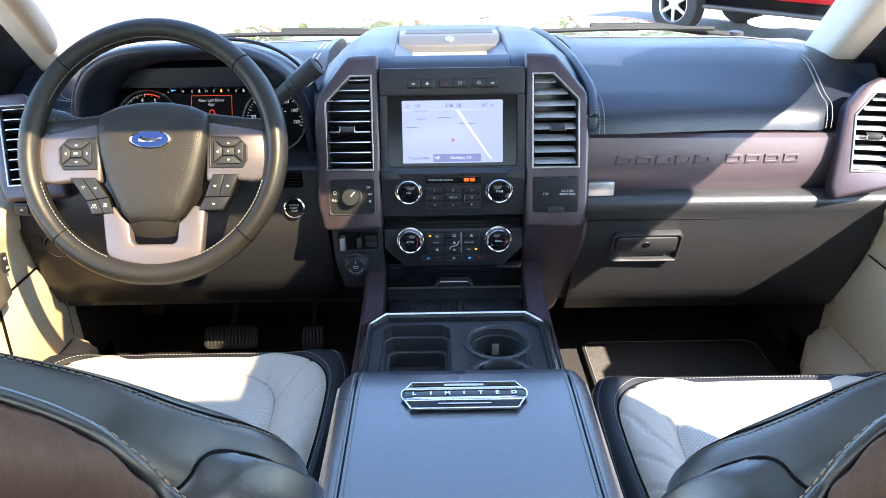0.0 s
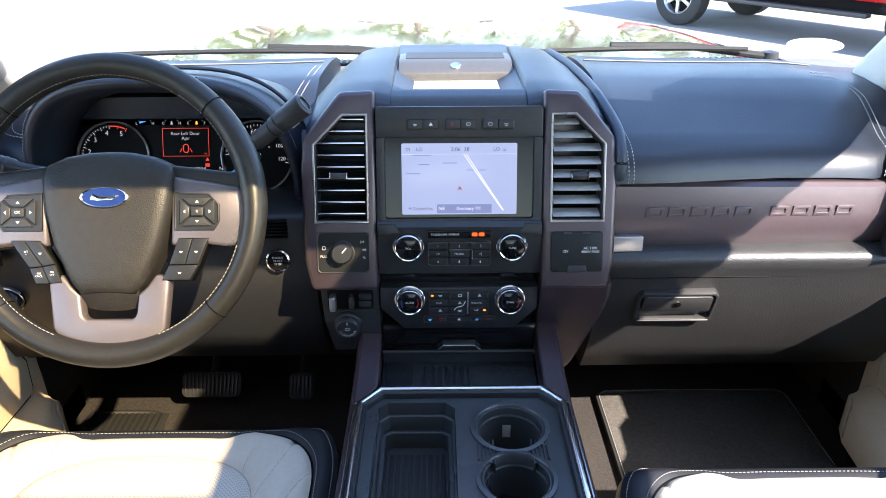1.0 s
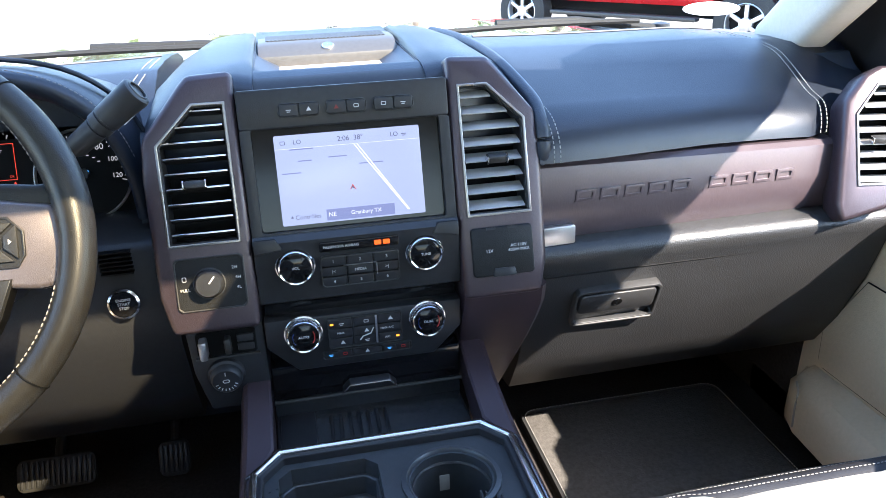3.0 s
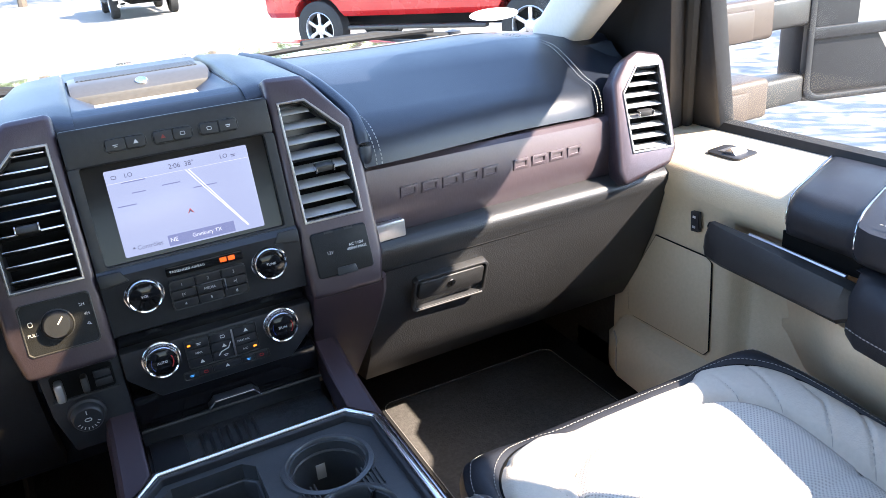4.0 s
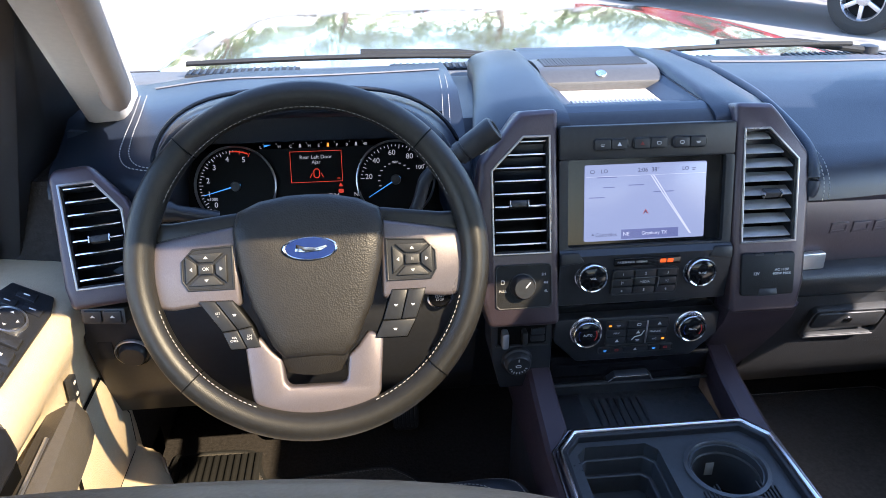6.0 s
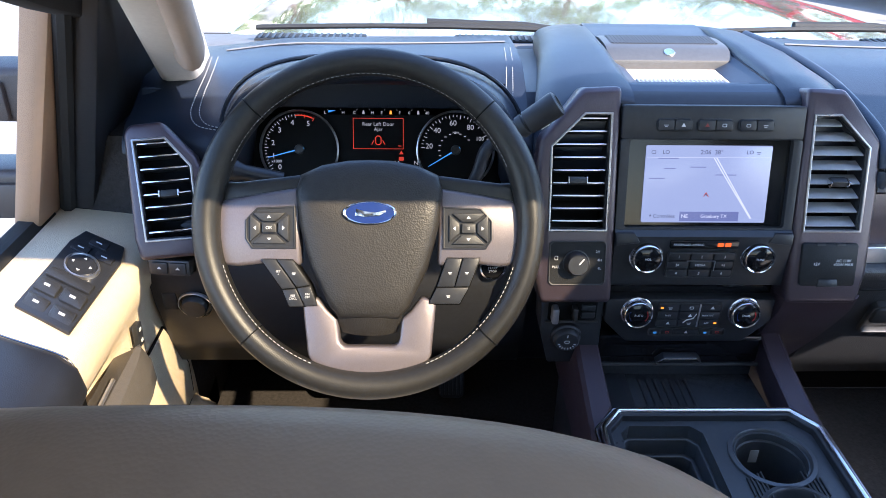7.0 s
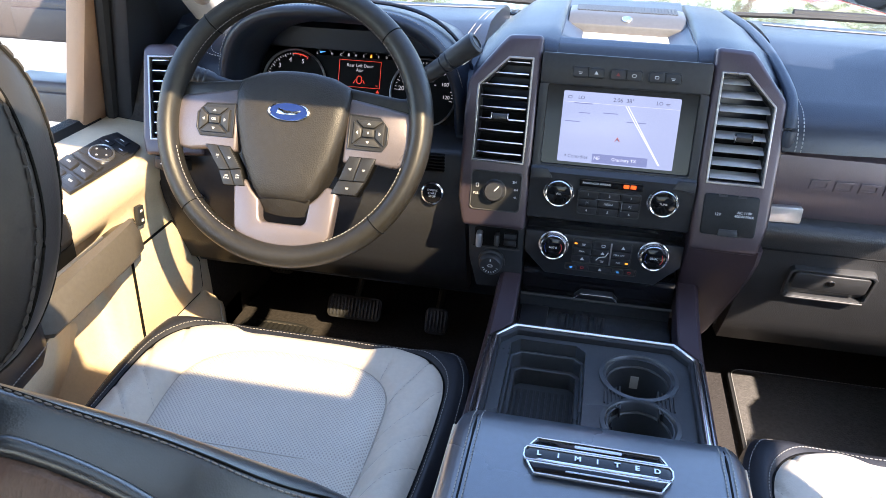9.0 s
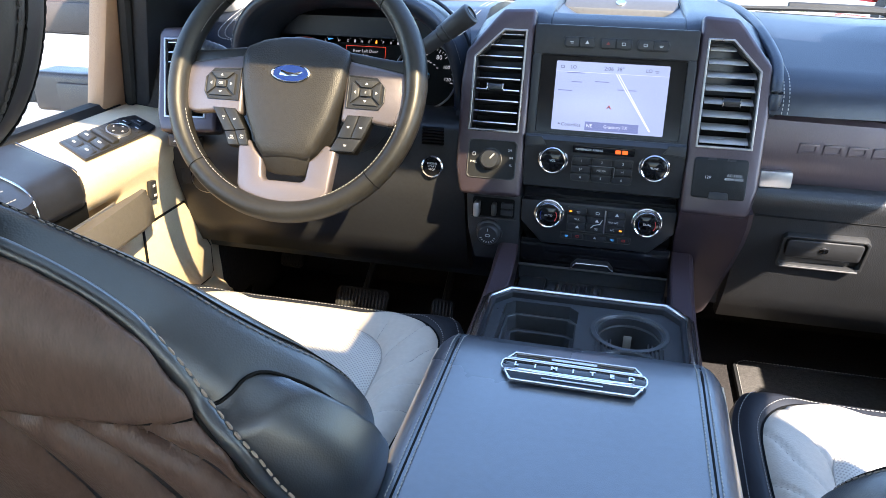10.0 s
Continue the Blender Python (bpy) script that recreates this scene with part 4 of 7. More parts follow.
CP = face_frame(0, 1.2325, 1.258, -1)
clim = part("climate_keys", ring(chamfered(-0.0475, -0.0225, 0.0465, 0.0205, 0.002), chamfered(-0.0463, -0.0213, 0.0453, 0.0193, 0.002), -0.004, 0.003, 0.0005, CP), GREY_PLASTIC, stack)
for i in range(3):
    for j, x in enumerate((-0.032, -0.001, 0.030)):
        y = 0.0125 - 0.0135 * i
        key = part("key", prism(rounded(x - 0.0146, y - 0.0061, x + 0.0146, y + 0.0061, 0.001), -0.004, 0.0028, 0.0007, CP), PLASTIC, clim)
        words = {(0, 0): "", (1, 0): "MAX", (1, 2): "MAX A/C", (2, 2): "A/C"}.get((i, j), "")
        if words:
            lettering("lettering", words, 0.0042, at(x - 0.003 * (j == 2), y, 0.003, 0, CP), WHITE_INK, key, 0.0001)
        else:
            icon(x + 0.002, y, CP, key, i + j, WHITE_INK, 0.0028)
part("climate_bar", box((0.0135, -0.001, 0.003), (0.0024, 0.040, 0.0012), 0.0004, CP), SATIN, clim)
for x, y in ((-0.0425, 0.0125), (0.040, -0.0145)):
    part("indicator", prism(rounded(x - 0.0022, y - 0.0013, x + 0.0022, y + 0.0013, 0.0006), 0.0026, 0.0032, 0, CP), AMBER_GLOW, clim, "lit amber indicator")
figure = bmesh.new()
tube([CP @ Vec(p) for p in ((0.010, 0.002, 0.003), (0.006, -0.006, 0.003), (-0.004, -0.009, 0.003), (-0.008, -0.014, 0.003))], 0.0008, 5, figure)
part("seat_symbol", figure, WHITE_INK, clim)
low_keys = part("seat_keys", ring(chamfered(-0.057, -0.038, 0.058, -0.0255, 0.002), chamfered(-0.056, -0.037, 0.057, -0.0265, 0.002), -0.004, 0.002, 0.0005, CP), GREY_PLASTIC, stack)
for i, x in enumerate((-0.0465, -0.0285, 0.0, 0.0285, 0.0465)):
    key = part("key", prism(rounded(x - (0.0085 if i != 2 else 0.018), -0.0362, x + (0.0085 if i != 2 else 0.018), -0.0273, 0.001), -0.004, 0.002, 0.0006, CP), PLASTIC, low_keys)
    icon(x, -0.0315, CP, key, i, {0: BLUE_GLOW, 1: RED_PLASTIC, 3: BLUE_GLOW, 4: RED_PLASTIC}.get(i, WHITE_INK), 0.0021, 0.9)
for words, x, z in (("VOL", -0.078, 1.3555), ("TUNE", 0.080, 1.3555), ("AUTO", -0.078, 1.2615), ("DUAL", 0.080, 1.2615)):
    lettering("lettering", words, 0.0048, face_frame(x, 1.234, z, 4) @ Matrix.Translation((0, 0, 0.0134)), WHITE_INK, stack, 0.0001)
    if z < 1.3:
        KM = face_frame(x, 1.234, z, 4)
        for lo, hi, mat in ((-40, 31, RED_PLASTIC), (150, 221, BADGE_BLUE)):
            arc = [KM @ Vec((0.0135 * math.cos(radians(a)), 0.0135 * math.sin(radians(a)), 0.0134)) for a in range(lo, hi, 10)]
            part("arc", tube(arc, 0.0006, 5), mat, stack)

# four-wheel-drive dial, brake switches and ride knob
LV = face_frame(-0.138, 1.2465, 1.4115, 17)
dial = part("dial_panel", ring(chamfered(-0.0785, -0.098, 0.0015, -0.0345, 0.004), chamfered(-0.0765, -0.096, -0.0005, -0.0365, 0.004), 0.002, 0.0065, 0.001, LV), GREY_PLASTIC, stack, "four-wheel-drive dial panel")
part("dial_face", prism(chamfered(-0.077, -0.0965, 0.0, -0.036, 0.004), 0.0, 0.0048, 0, LV), DEEP, dial)
DM = LV @ Matrix.Translation((-0.040, -0.066, 0.005))
part("dial_knob", lathe([(0.0172, 0), (0.0164, 0.002), (0.0152, 0.014), (0.0136, 0.0165), (0, 0.017)], 36, DM), PLASTIC, dial)
part("dial_rim", lathe([(0.0186, 0.0), (0.0186, 0.0015), (0.0174, 0.002), (0.0168, 0.0)], 36, DM), GREY_PLASTIC, dial)
part("dial_pointer", box((0.006, 0.007, 0.0172), (0.0016, 0.010, 0.0008), 0, DM @ Matrix.Rotation(radians(-40), 4, "Z") @ Matrix.Translation((-0.006, 0, 0))), WHITE_INK, dial)
for words, x, y in (("2H", -0.010, -0.050), ("4H", -0.007, -0.062), ("4L", -0.007, -0.074), ("PULL", -0.068, -0.072)):
    lettering("lettering", words, 0.0052, at(x, y, 0.005, 0, LV), WHITE_INK, dial, 0.0001)
part("symbol", ring(chamfered(-0.0705, -0.062, -0.0655, -0.056, 0.001), chamfered(-0.0698, -0.0613, -0.0662, -0.0567, 0.001), 0.0048, 0.0052, 0, LV), WHITE_INK, dial)
SP = face_frame(-0.172, 1.238, 1.25, 0)
low_left = part("brake_panel", prism([(-0.048, 0.052), (0.046, 0.052), (0.046, -0.085), (-0.030, -0.085), (-0.044, -0.03)], -0.06, 0.0, 0.003, SP), PLASTIC, stack, "black trailer brake panel")
part("pocket", prism(chamfered(-0.036, -0.006, 0.036, 0.028, 0.003), -0.0005, 0.001, 0, SP), BLACK, low_left)
part("pocket_edge", box((0.0, -0.008, 0.002), (0.078, 0.003, 0.004), 0.001, SP), GREY_PLASTIC, low_left)
part("lever", box((-0.027, 0.010, 0.010), (0.010, 0.026, 0.018), 0.003, SP), SATIN, low_left, "pale brake lever")
part("lever", box((0.002, 0.011, 0.008), (0.008, 0.022, 0.016), 0.003, SP), GREY_PLASTIC, low_left)
part("key", box((0.023, 0.016, 0.002), (0.020, 0.010, 0.005), 0.001, SP), PLASTIC, low_left)
part("key", box((0.023, 0.004, 0.002), (0.020, 0.010, 0.005), 0.001, SP), PLASTIC, low_left)
RM = face_frame(-0.178, 1.240, 1.216, -6) @ Matrix.Diagonal((0.86, 0.86, 1, 1))
ride = part("mode_knob", lathe([(0.027, 0), (0.0265, 0.006), (0.023, 0.008), (0.0215, 0.016), (0.019, 0.018), (0, 0.018)], 36, RM), PLASTIC, stack, "black mode knob with white marks")
for a in range(200, 341, 20):
    part("tick", box((0.0145, 0, 0.0182), (0.004, 0.0012, 0.0004), 0, RM @ Matrix.Rotation(radians(a), 4, "Z")), WHITE_INK, ride)
part("pointer", box((0, 0.013, 0.0182), (0.0014, 0.006, 0.0004), 0, RM), WHITE_INK, ride)
part("symbol", ring(chamfered(-0.005, -0.0025, 0.005, 0.0035, 0.002), chamfered(-0.004, -0.0015, 0.004, 0.0025, 0.0015), 0.018, 0.0184, 0, RM), WHITE_INK, ride)

# power socket cover and the lower corner piece of the right surround
RV = face_frame(0.138, 1.2465, 1.4115, 17)
sock = part("socket_cover", prism(chamfered(0.0, -0.098, 0.0795, -0.036, 0.003), 0.0, 0.0085, 0.003, RV), DEEP, stack, "black power socket cover")
part("cover_tab", prism([(0.025, -0.099), (0.055, -0.099), (0.053, -0.088), (0.027, -0.088)], 0.006, 0.0095, 0.001, RV), PLASTIC, sock)
for x in (0.022, 0.050):
    part("cover_notch", box((x + 0.004, -0.038, 0.0085), (0.012, 0.003, 0.002), 0, RV), PLASTIC, sock)
lettering("lettering", "12V", 0.0060, at(0.022, -0.066, 0.0087, 0, RV), WHITE_INK, sock, 0.0001)
lettering("lettering", "AC 110V\n400W MAX", 0.0056, at(0.060, -0.064, 0.0087, 0, RV), WHITE_INK, sock, 0.0001)
corner = []
for z, y, xa, xb in ((1.298, 1.212, 0.1262, 0.236), (1.270, 1.222, 0.1262, 0.237), (1.235, 1.243, 0.1262, 0.236), (1.19, 1.270, 0.130, 0.231), (1.13, 1.308, 0.150, 0.222), (1.06, 1.352, 0.182, 0.211), (1.045, 1.362, 0.190, 0.207)):
    corner.append([(xa, y, z), (xa + 0.006, y - 0.003, z), (xb - 0.008, y - 0.001, z), (xb, y + 0.008, z), (xb, y + 0.06, z), (xa, y + 0.06, z)])
part("corner_trim", loft(corner), TRIM_DARK, stack, "dark bronze corner trim")
handle = [(-0.036, 0.0), (0.036, 0.0), (0.026, 0.014), (-0.026, 0.014)]
tray_h = part("tray_pull", prism(handle, -0.01, 0.0015, 0.0008, face_frame(0, 1.236, 1.166, -20)), PLASTIC, stack)
part("pull_edge", tube([face_frame(0, 1.236, 1.166, -20) @ Vec((x, y, 0.0022)) for x, y in handle[:1] + handle[3:1:-1] + handle[1:2]], 0.0012, 6), SATIN, tray_h)
part("shadow_panel", box((0, 1.275, 1.185), (0.25, 0.06, 0.05), 0.004), GLOSS, stack)
# ---- steering wheel ----
WM = face_frame(-0.4526, 1.0844, 1.4784, 26.1)
wheel = thing("steering_wheel", (-0.4526, 1.0844, 1.4784), "black leather steering wheel with bronze spokes and worn rim", "steering wheel")
RW = 0.1855


def rim_point(a, t, grow=0.0):
    # thicker grips at ten and two
    fat = 0.0012 * (math.exp(-((a - radians(20)) / 0.3) ** 2) + math.exp(-((a - radians(160)) / 0.3) ** 2))
    return WM @ Vec(((RW + (0.0160 + fat + grow) * math.cos(t)) * math.cos(a), (RW + (0.0160 + fat + grow) * math.cos(t)) * math.sin(a), (0.0188 + fat + grow) * math.sin(t)))


rim_bm = loft([[rim_point(a, t) for t in (2 * math.pi * k / 16 for k in range(16))] for a in (2 * math.pi * i / 128 for i in range(129))], True, False)
bmesh.ops.remove_doubles(rim_bm, verts=rim_bm.verts[:], dist=1e-5)
wheel_rim = part("rim", rim_bm, RIM_LEATHER, wheel, "worn black leather rim")
for deg in (45, 135, 223, 317):
    part("seam", tube([rim_point(radians(deg), 2 * math.pi * k / 24, 0.0001) for k in range(24)], 0.0009, 5, loop=True), BLACK, wheel_rim)
# upper arc gets darker thread, the shade up there put into its colour
for lo, hi in ((24, 156), (196, 247), (293, 344)):
    part("stitching", stitches([rim_point(radians(lerp(lo, hi, k / 60)), radians(152), 0.0004) for k in range(61)], 0.0058, 0.0042, 0.0006), THREAD_DARK if lo == 24 else THREAD, wheel_rim)

hub_poly = [(-0.034, -0.108), (0.034, -0.108), (0.046, -0.094), (0.067, -0.050), (0.080, 0.0), (0.0845, 0.040), (0.079, 0.058), (0.055, 0.069), (0.025, 0.0745), (0, 0.0755), (-0.025, 0.0745), (-0.055, 0.069), (-0.079, 0.058), (-0.0845, 0.040), (-0.080, 0.0), (-0.067, -0.050), (-0.046, -0.094)]
rings = []
for k, h in ((1.0, -0.035), (1.0, -0.004), (0.985, 0.004), (0.955, 0.0100), (0.90, 0.0135), (0.75, 0.0160), (0.5, 0.0175), (0.2, 0.0182)):
    rings.append([WM @ Vec((x * k, (y + 0.01) * k - 0.01, h - 0.006 * ease(0.03, 0.07, y) * k)) for x, y in hub_poly])
HUB = material("grained_airbag_plastic", (0.024, 0.022, 0.0200), 0.44, spec=0.35, grain=0.45, grain_scale=520, vary=0.2)
hub = part("airbag_cover", loft(rings), HUB, wheel, "grained black airbag cover", angle=50)
E0 = WM @ Matrix.Translation((0.002, 0.0145, 0.0188))
part("emblem_ring", lathe([(0.0300, -0.003), (0.0300, 0.0018), (0.0285, 0.0026), (0.0272, 0.002), (0.0272, 0)], 40, E0 @ Matrix.Diagonal((1, 0.43, 1, 1))), CHROME, hub, "chrome oval")
part("emblem", lathe([(0.0275, 0.0), (0.0275, 0.0016), (0, 0.0018)], 40, E0 @ Matrix.Diagonal((1, 0.43, 1, 1))), BADGE_BLUE, hub, "blue enamel oval")
part("emblem_mark", prism([(-0.017, -0.003), (-0.006, -0.0045), (0.010, -0.0035), (0.018, 0.001), (0.017, 0.003), (0.006, 0.0005), (-0.006, 0.0018), (-0.015, 0.0045)], 0.0012, 0.0024, 0.0003, E0), CHROME, hub, "plain silver flash")
lettering("lettering", "AIRBAG", 0.0080, WM @ Matrix.Translation((0, -0.040, 0.0172)), HUB, hub, 0.0004)
part("embossed_mark", ring(chamfered(-0.005, -0.055, 0.005, -0.050, 0.001), chamfered(-0.0042, -0.0542, 0.0042, -0.0508, 0.001), 0.0165, 0.0172, 0, WM), HUB, hub)
part("lower_cover", loft([[WM @ Vec((x, y, z)) for x, y, z in ((-w, yy, zz), (-w * 0.5, yy - 0.003, zz + 0.004), (0, yy - 0.004, zz + 0.005), (w * 0.5, yy - 0.003, zz + 0.004), (w, yy, zz), (w, yy, zz - 0.03), (-w, yy, zz - 0.03))] for yy, zz, w in ((-0.100, 0.002, 0.038), (-0.112, -0.004, 0.036), (-0.126, -0.018, 0.033))]), HUB, wheel)

for s in (-1, 1):
    def sp(P):
        return [(s * x, y) for x, y in (P if s > 0 else P[::-1])]
    spoke = [(0.078, -0.047), (0.120, -0.044), (0.150, -0.0475), (0.166, -0.046), (0.1765, -0.030), (0.1775, 0.016), (0.166, 0.029), (0.125, 0.036), (0.080, 0.043)]
    one = part("spoke", prism(sp(spoke), -0.020, 0.001, 0.005, WM, 3), SPOKE, wheel, "brushed bronze spoke")
    over = [(0.076, 0.030), (0.125, 0.030), (0.172, 0.022), (0.180, 0.030), (0.181, 0.050), (0.150, 0.049), (0.076, 0.058)]
    part("upper_spoke", prism(sp(over), -0.026, -0.0035, 0.006, WM, 3), RIM_LEATHER, wheel, "black leather upper spoke")
    pocket = [(0.084, -0.027), (0.134, -0.027), (0.141, -0.016), (0.141, 0.006), (0.128, 0.020), (0.084, 0.022)]
    part("switch_frame", ring(sp(pocket), offset_poly(sp(pocket), 0.0022), 0.0, 0.0035, 0.0008, WM), PLASTIC, one)
    part("switch_bed", prism(sp(pocket), 0.0, 0.0022, 0, WM), PLASTIC, one)
    cx, cy = s * 0.1135, -0.003
    for dx, dy, P in ((0, 1, [(-0.021, 0.018), (-0.008, 0.0065), (0.008, 0.0065), (0.021, 0.018)]), (0, -1, [(-0.021, -0.019), (-0.008, -0.0065), (0.008, -0.0065), (0.021, -0.019)]), (-1, 0, [(-0.023, 0.017), (-0.009, 0.006), (-0.009, -0.006), (-0.023, -0.018)]), (1, 0, [(0.023, 0.017), (0.009, 0.006), (0.009, -0.006), (0.023, -0.018)])):
        k = part("switch", prism([(cx + x, cy + y) for x, y in offset_poly(P, 0.0008)], 0.001, 0.0055, 0.0012, WM), GREY_PLASTIC, one)
        tri = [(-0.0024, -0.0012), (0.0024, -0.0012), (0, 0.0018)]
        part("symbol", prism(tri, 0, 0.0002, 0, WM @ Matrix.Translation((cx + dx * 0.016, cy + dy * 0.0125, 0.0056)) @ Matrix.Rotation(math.atan2(-dx, dy), 4, "Z")), WHITE_INK, k)
    k = part("switch", prism(rounded(cx - 0.008, cy - 0.0055, cx + 0.008, cy + 0.0055, 0.0015), 0.001, 0.0065, 0.001, WM), GREY_PLASTIC, one)
    lettering("lettering", "OK" if s < 0 else "II", 0.0052, WM @ Matrix.Translation((cx, cy, 0.0067)), WHITE_INK, k, 0.0001)
    # lower buttons
    if s < 0:
        keys = (([(0.1068, -0.0388), (0.1240, -0.0385), (0.0997, -0.0733), (0.0842, -0.0716)], "SET\n+"), ([(0.0872, -0.0397), (0.1058, -0.0388), (0.0828, -0.0714), (0.0677, -0.0685)], ""),
                ([(0.0838, -0.0725), (0.0995, -0.0742), (0.0913, -0.0936), (0.0745, -0.0932)], "RES\nCNCL"), ([(0.0675, -0.0695), (0.0828, -0.0722), (0.0737, -0.0930), (0.0592, -0.0921)], "ON\nOFF"))
        bed = [(0.0865, -0.0380), (0.1255, -0.0370), (0.1010, -0.0745), (0.0920, -0.0950), (0.0580, -0.0940), (0.0665, -0.0690)]
    else:
        keys = (([(0.0890, -0.0370), (0.1065, -0.0375), (0.0975, -0.0703), (0.0775, -0.0703)], ""), ([(0.1075, -0.0375), (0.1270, -0.0370), (0.1145, -0.0698), (0.0985, -0.0703)], ""),
                ([(0.0772, -0.0713), (0.1142, -0.0708), (0.1035, -0.0900), (0.0680, -0.0900)], ""))
        bed = [(0.0880, -0.0355), (0.1290, -0.0355), (0.1160, -0.0705), (0.1045, -0.0915), (0.0665, -0.0915), (0.0765, -0.0705)]
    part("switch_bed", prism(sp(bed), -0.016, 0.001, 0.001, WM), BLACK, wheel)
    for P, words in keys:
        k = part("switch", prism(offset_poly(sp(P), 0.0001), -0.012, 0.004, 0.0010, WM), PLASTIC, wheel)
        mx, my = s * sum(p[0] for p in P) / 4, sum(p[1] for p in P) / 4
        if words:
            lettering("lettering", words, 0.0034, WM @ Matrix.Translation((mx, my + 0.001, 0.0042)), WHITE_INK, k, 0.0001)
        else:
            icon(mx, my, WM, k, 0, WHITE_INK, 0.0042, 0.7)
half = [(0.077, -0.088), (0.0715, -0.150), (0.062, -0.168), (0.050, -0.176)]
inside = [(0.029, -0.1400), (0.0345, -0.1345), (0.037, -0.108), (0.048, -0.098), (0.060, -0.082)]
yoke = half + [(-x, y) for x, y in half[::-1]] + [(-x, y) for x, y in inside[::-1]] + inside
part("spoke", prism(yoke, -0.020, 0.001, 0.004, WM, 3), SPOKE, wheel, "brushed bronze lower yoke")
part("column", lathe([(0.045, -0.16), (0.045, -0.06), (0.055, -0.036), (0, -0.036)], 32, WM), PLASTIC, wheel)

# ---- instrument cluster ----
cluster = thing("instrument_cluster", (-0.466, 1.43, 1.36), "dark instrument cluster with lit gauges and red door warning", "instrument cluster")
CM = face_frame(-0.4665, 1.43, 1.436, 20)
part("face", prism(rounded(-0.205, -0.075, 0.205, 0.105, 0.03), -0.01, -0.002, 0, CM), BLACK, cluster)


def words_at(words, x, y, size, mat, parent, z=0.001):
    return lettering("lettering", words, size, CM @ Matrix.Translation((x, y, z)), mat, parent, 0.0001)


def polar(cx, r, deg, z=0.001):
    return Vec((cx + r * math.cos(radians(deg)), -0.001 + r * math.sin(radians(deg)), z))


for nm, cx, marks, needle in (("tachometer", -0.120, ((222, "0"), (195, "1"), (167, "2"), (136, "3"), (104, "4"), (70, "5")), 195), ("speedometer", 0.125, ((172, "20"), (134, "40"), (96, "60"), (57, "80"), (25, "100"), (-6, "120")), 211)):
    g = part(nm, lathe([(0.0620, 0), (0.0618, 0.005), (0.0600, 0.006), (0.0588, 0.003), (0.0585, 0)], 56, CM @ Matrix.Translation((cx, -0.001, 0))), SATIN, cluster, "gauge with silver ring")
    part("dial", lathe([(0.0588, -0.001), (0, 0)], 48, CM @ Matrix.Translation((cx, -0.001, 0))), BLACK, g)
    for deg, w in marks:
        p = polar(cx, 0.042, deg)
        words_at(w, p.x, p.y, 0.0115 if len(w) < 3 else 0.009, WHITE_GLOW, g)
    lo, hi = marks[-1][0], marks[0][0]
    for i in range(31):
        d = lerp(hi + 4, lo - 6, i / 30)
        L = 0.006 if i % 3 == 0 else 0.003
        T = CM @ Matrix.Translation((cx, -0.001, 0.001)) @ Matrix.Rotation(radians(d), 4, "Z")
        part("tick", box((0.0545 - L / 2, 0, 0), (L, 0.0009, 0.0003), 0, T), RED_GLOW if nm == "tachometer" and i > 25 else WHITE_GLOW, g)
    if nm == "tachometer":
        part("red_zone", tube([CM @ polar(cx, 0.0525, d, 0.0015) for d in range(66, 101, 5)], 0.0010, 5), RED_GLOW, g)
        words_at("x1000", cx - 0.036, -0.020, 0.0065, WHITE_GLOW, g)
    else:
        for d in range(200, 20, -18):
            q = polar(cx, 0.026, d)
            part("tick", box((q.x, q.y, 0.001), (0.0035, 0.0011, 0.0003), 0, CM), WHITE_GLOW, g)
        words_at("MPH", cx, 0.026, 0.005, WHITE_GLOW, g)
    T = CM @ Matrix.Translation((cx, -0.001, 0.004)) @ Matrix.Rotation(radians(needle), 4, "Z")
    part("needle", prism([(-0.008, -0.0012), (0.050, -0.0004), (0.050, 0.0004), (-0.008, 0.0012)], 0, 0.0008, 0, T), BLUE_GLOW, g, "lit blue needle")
    part("pivot", lathe([(0.008, 0.001), (0.007, 0.006), (0, 0.007)], 24, CM @ Matrix.Translation((cx, -0.001, 0))), GREY_PLASTIC, g)
info = part("warning_display", ring([(-0.036, 0.0), (0.043, 0.0), (0.043, 0.048), (-0.036, 0.048)], [(-0.0352, 0.0008), (0.0422, 0.0008), (0.0422, 0.0472), (-0.0352, 0.0472)], 0, 0.0005, 0, CM), RED_GLOW, cluster, "red-outlined door warning")
words_at("Rear Left Door\nAjar", 0.0035, 0.0345, 0.0080, WHITE_GLOW, info)
part("car_symbol", ring(chamfered(-0.0015, 0.006, 0.0085, 0.021, 0.003), chamfered(0.0, 0.0075, 0.007, 0.0195, 0.002), 0, 0.0005, 0, CM), RED_GLOW, info)
for sx in (-1, 1):
    part("door_symbol", box((0, 0, 0.0003), (0.0012, 0.008, 0.0004), 0, CM @ Matrix.Translation((0.0035 + sx * 0.0085, 0.0105, 0)) @ Matrix.Rotation(radians(sx * 28), 4, "Z")), RED_GLOW, info)
words_at("OK", 0.037, 0.0045, 0.004, RED_GLOW, info)
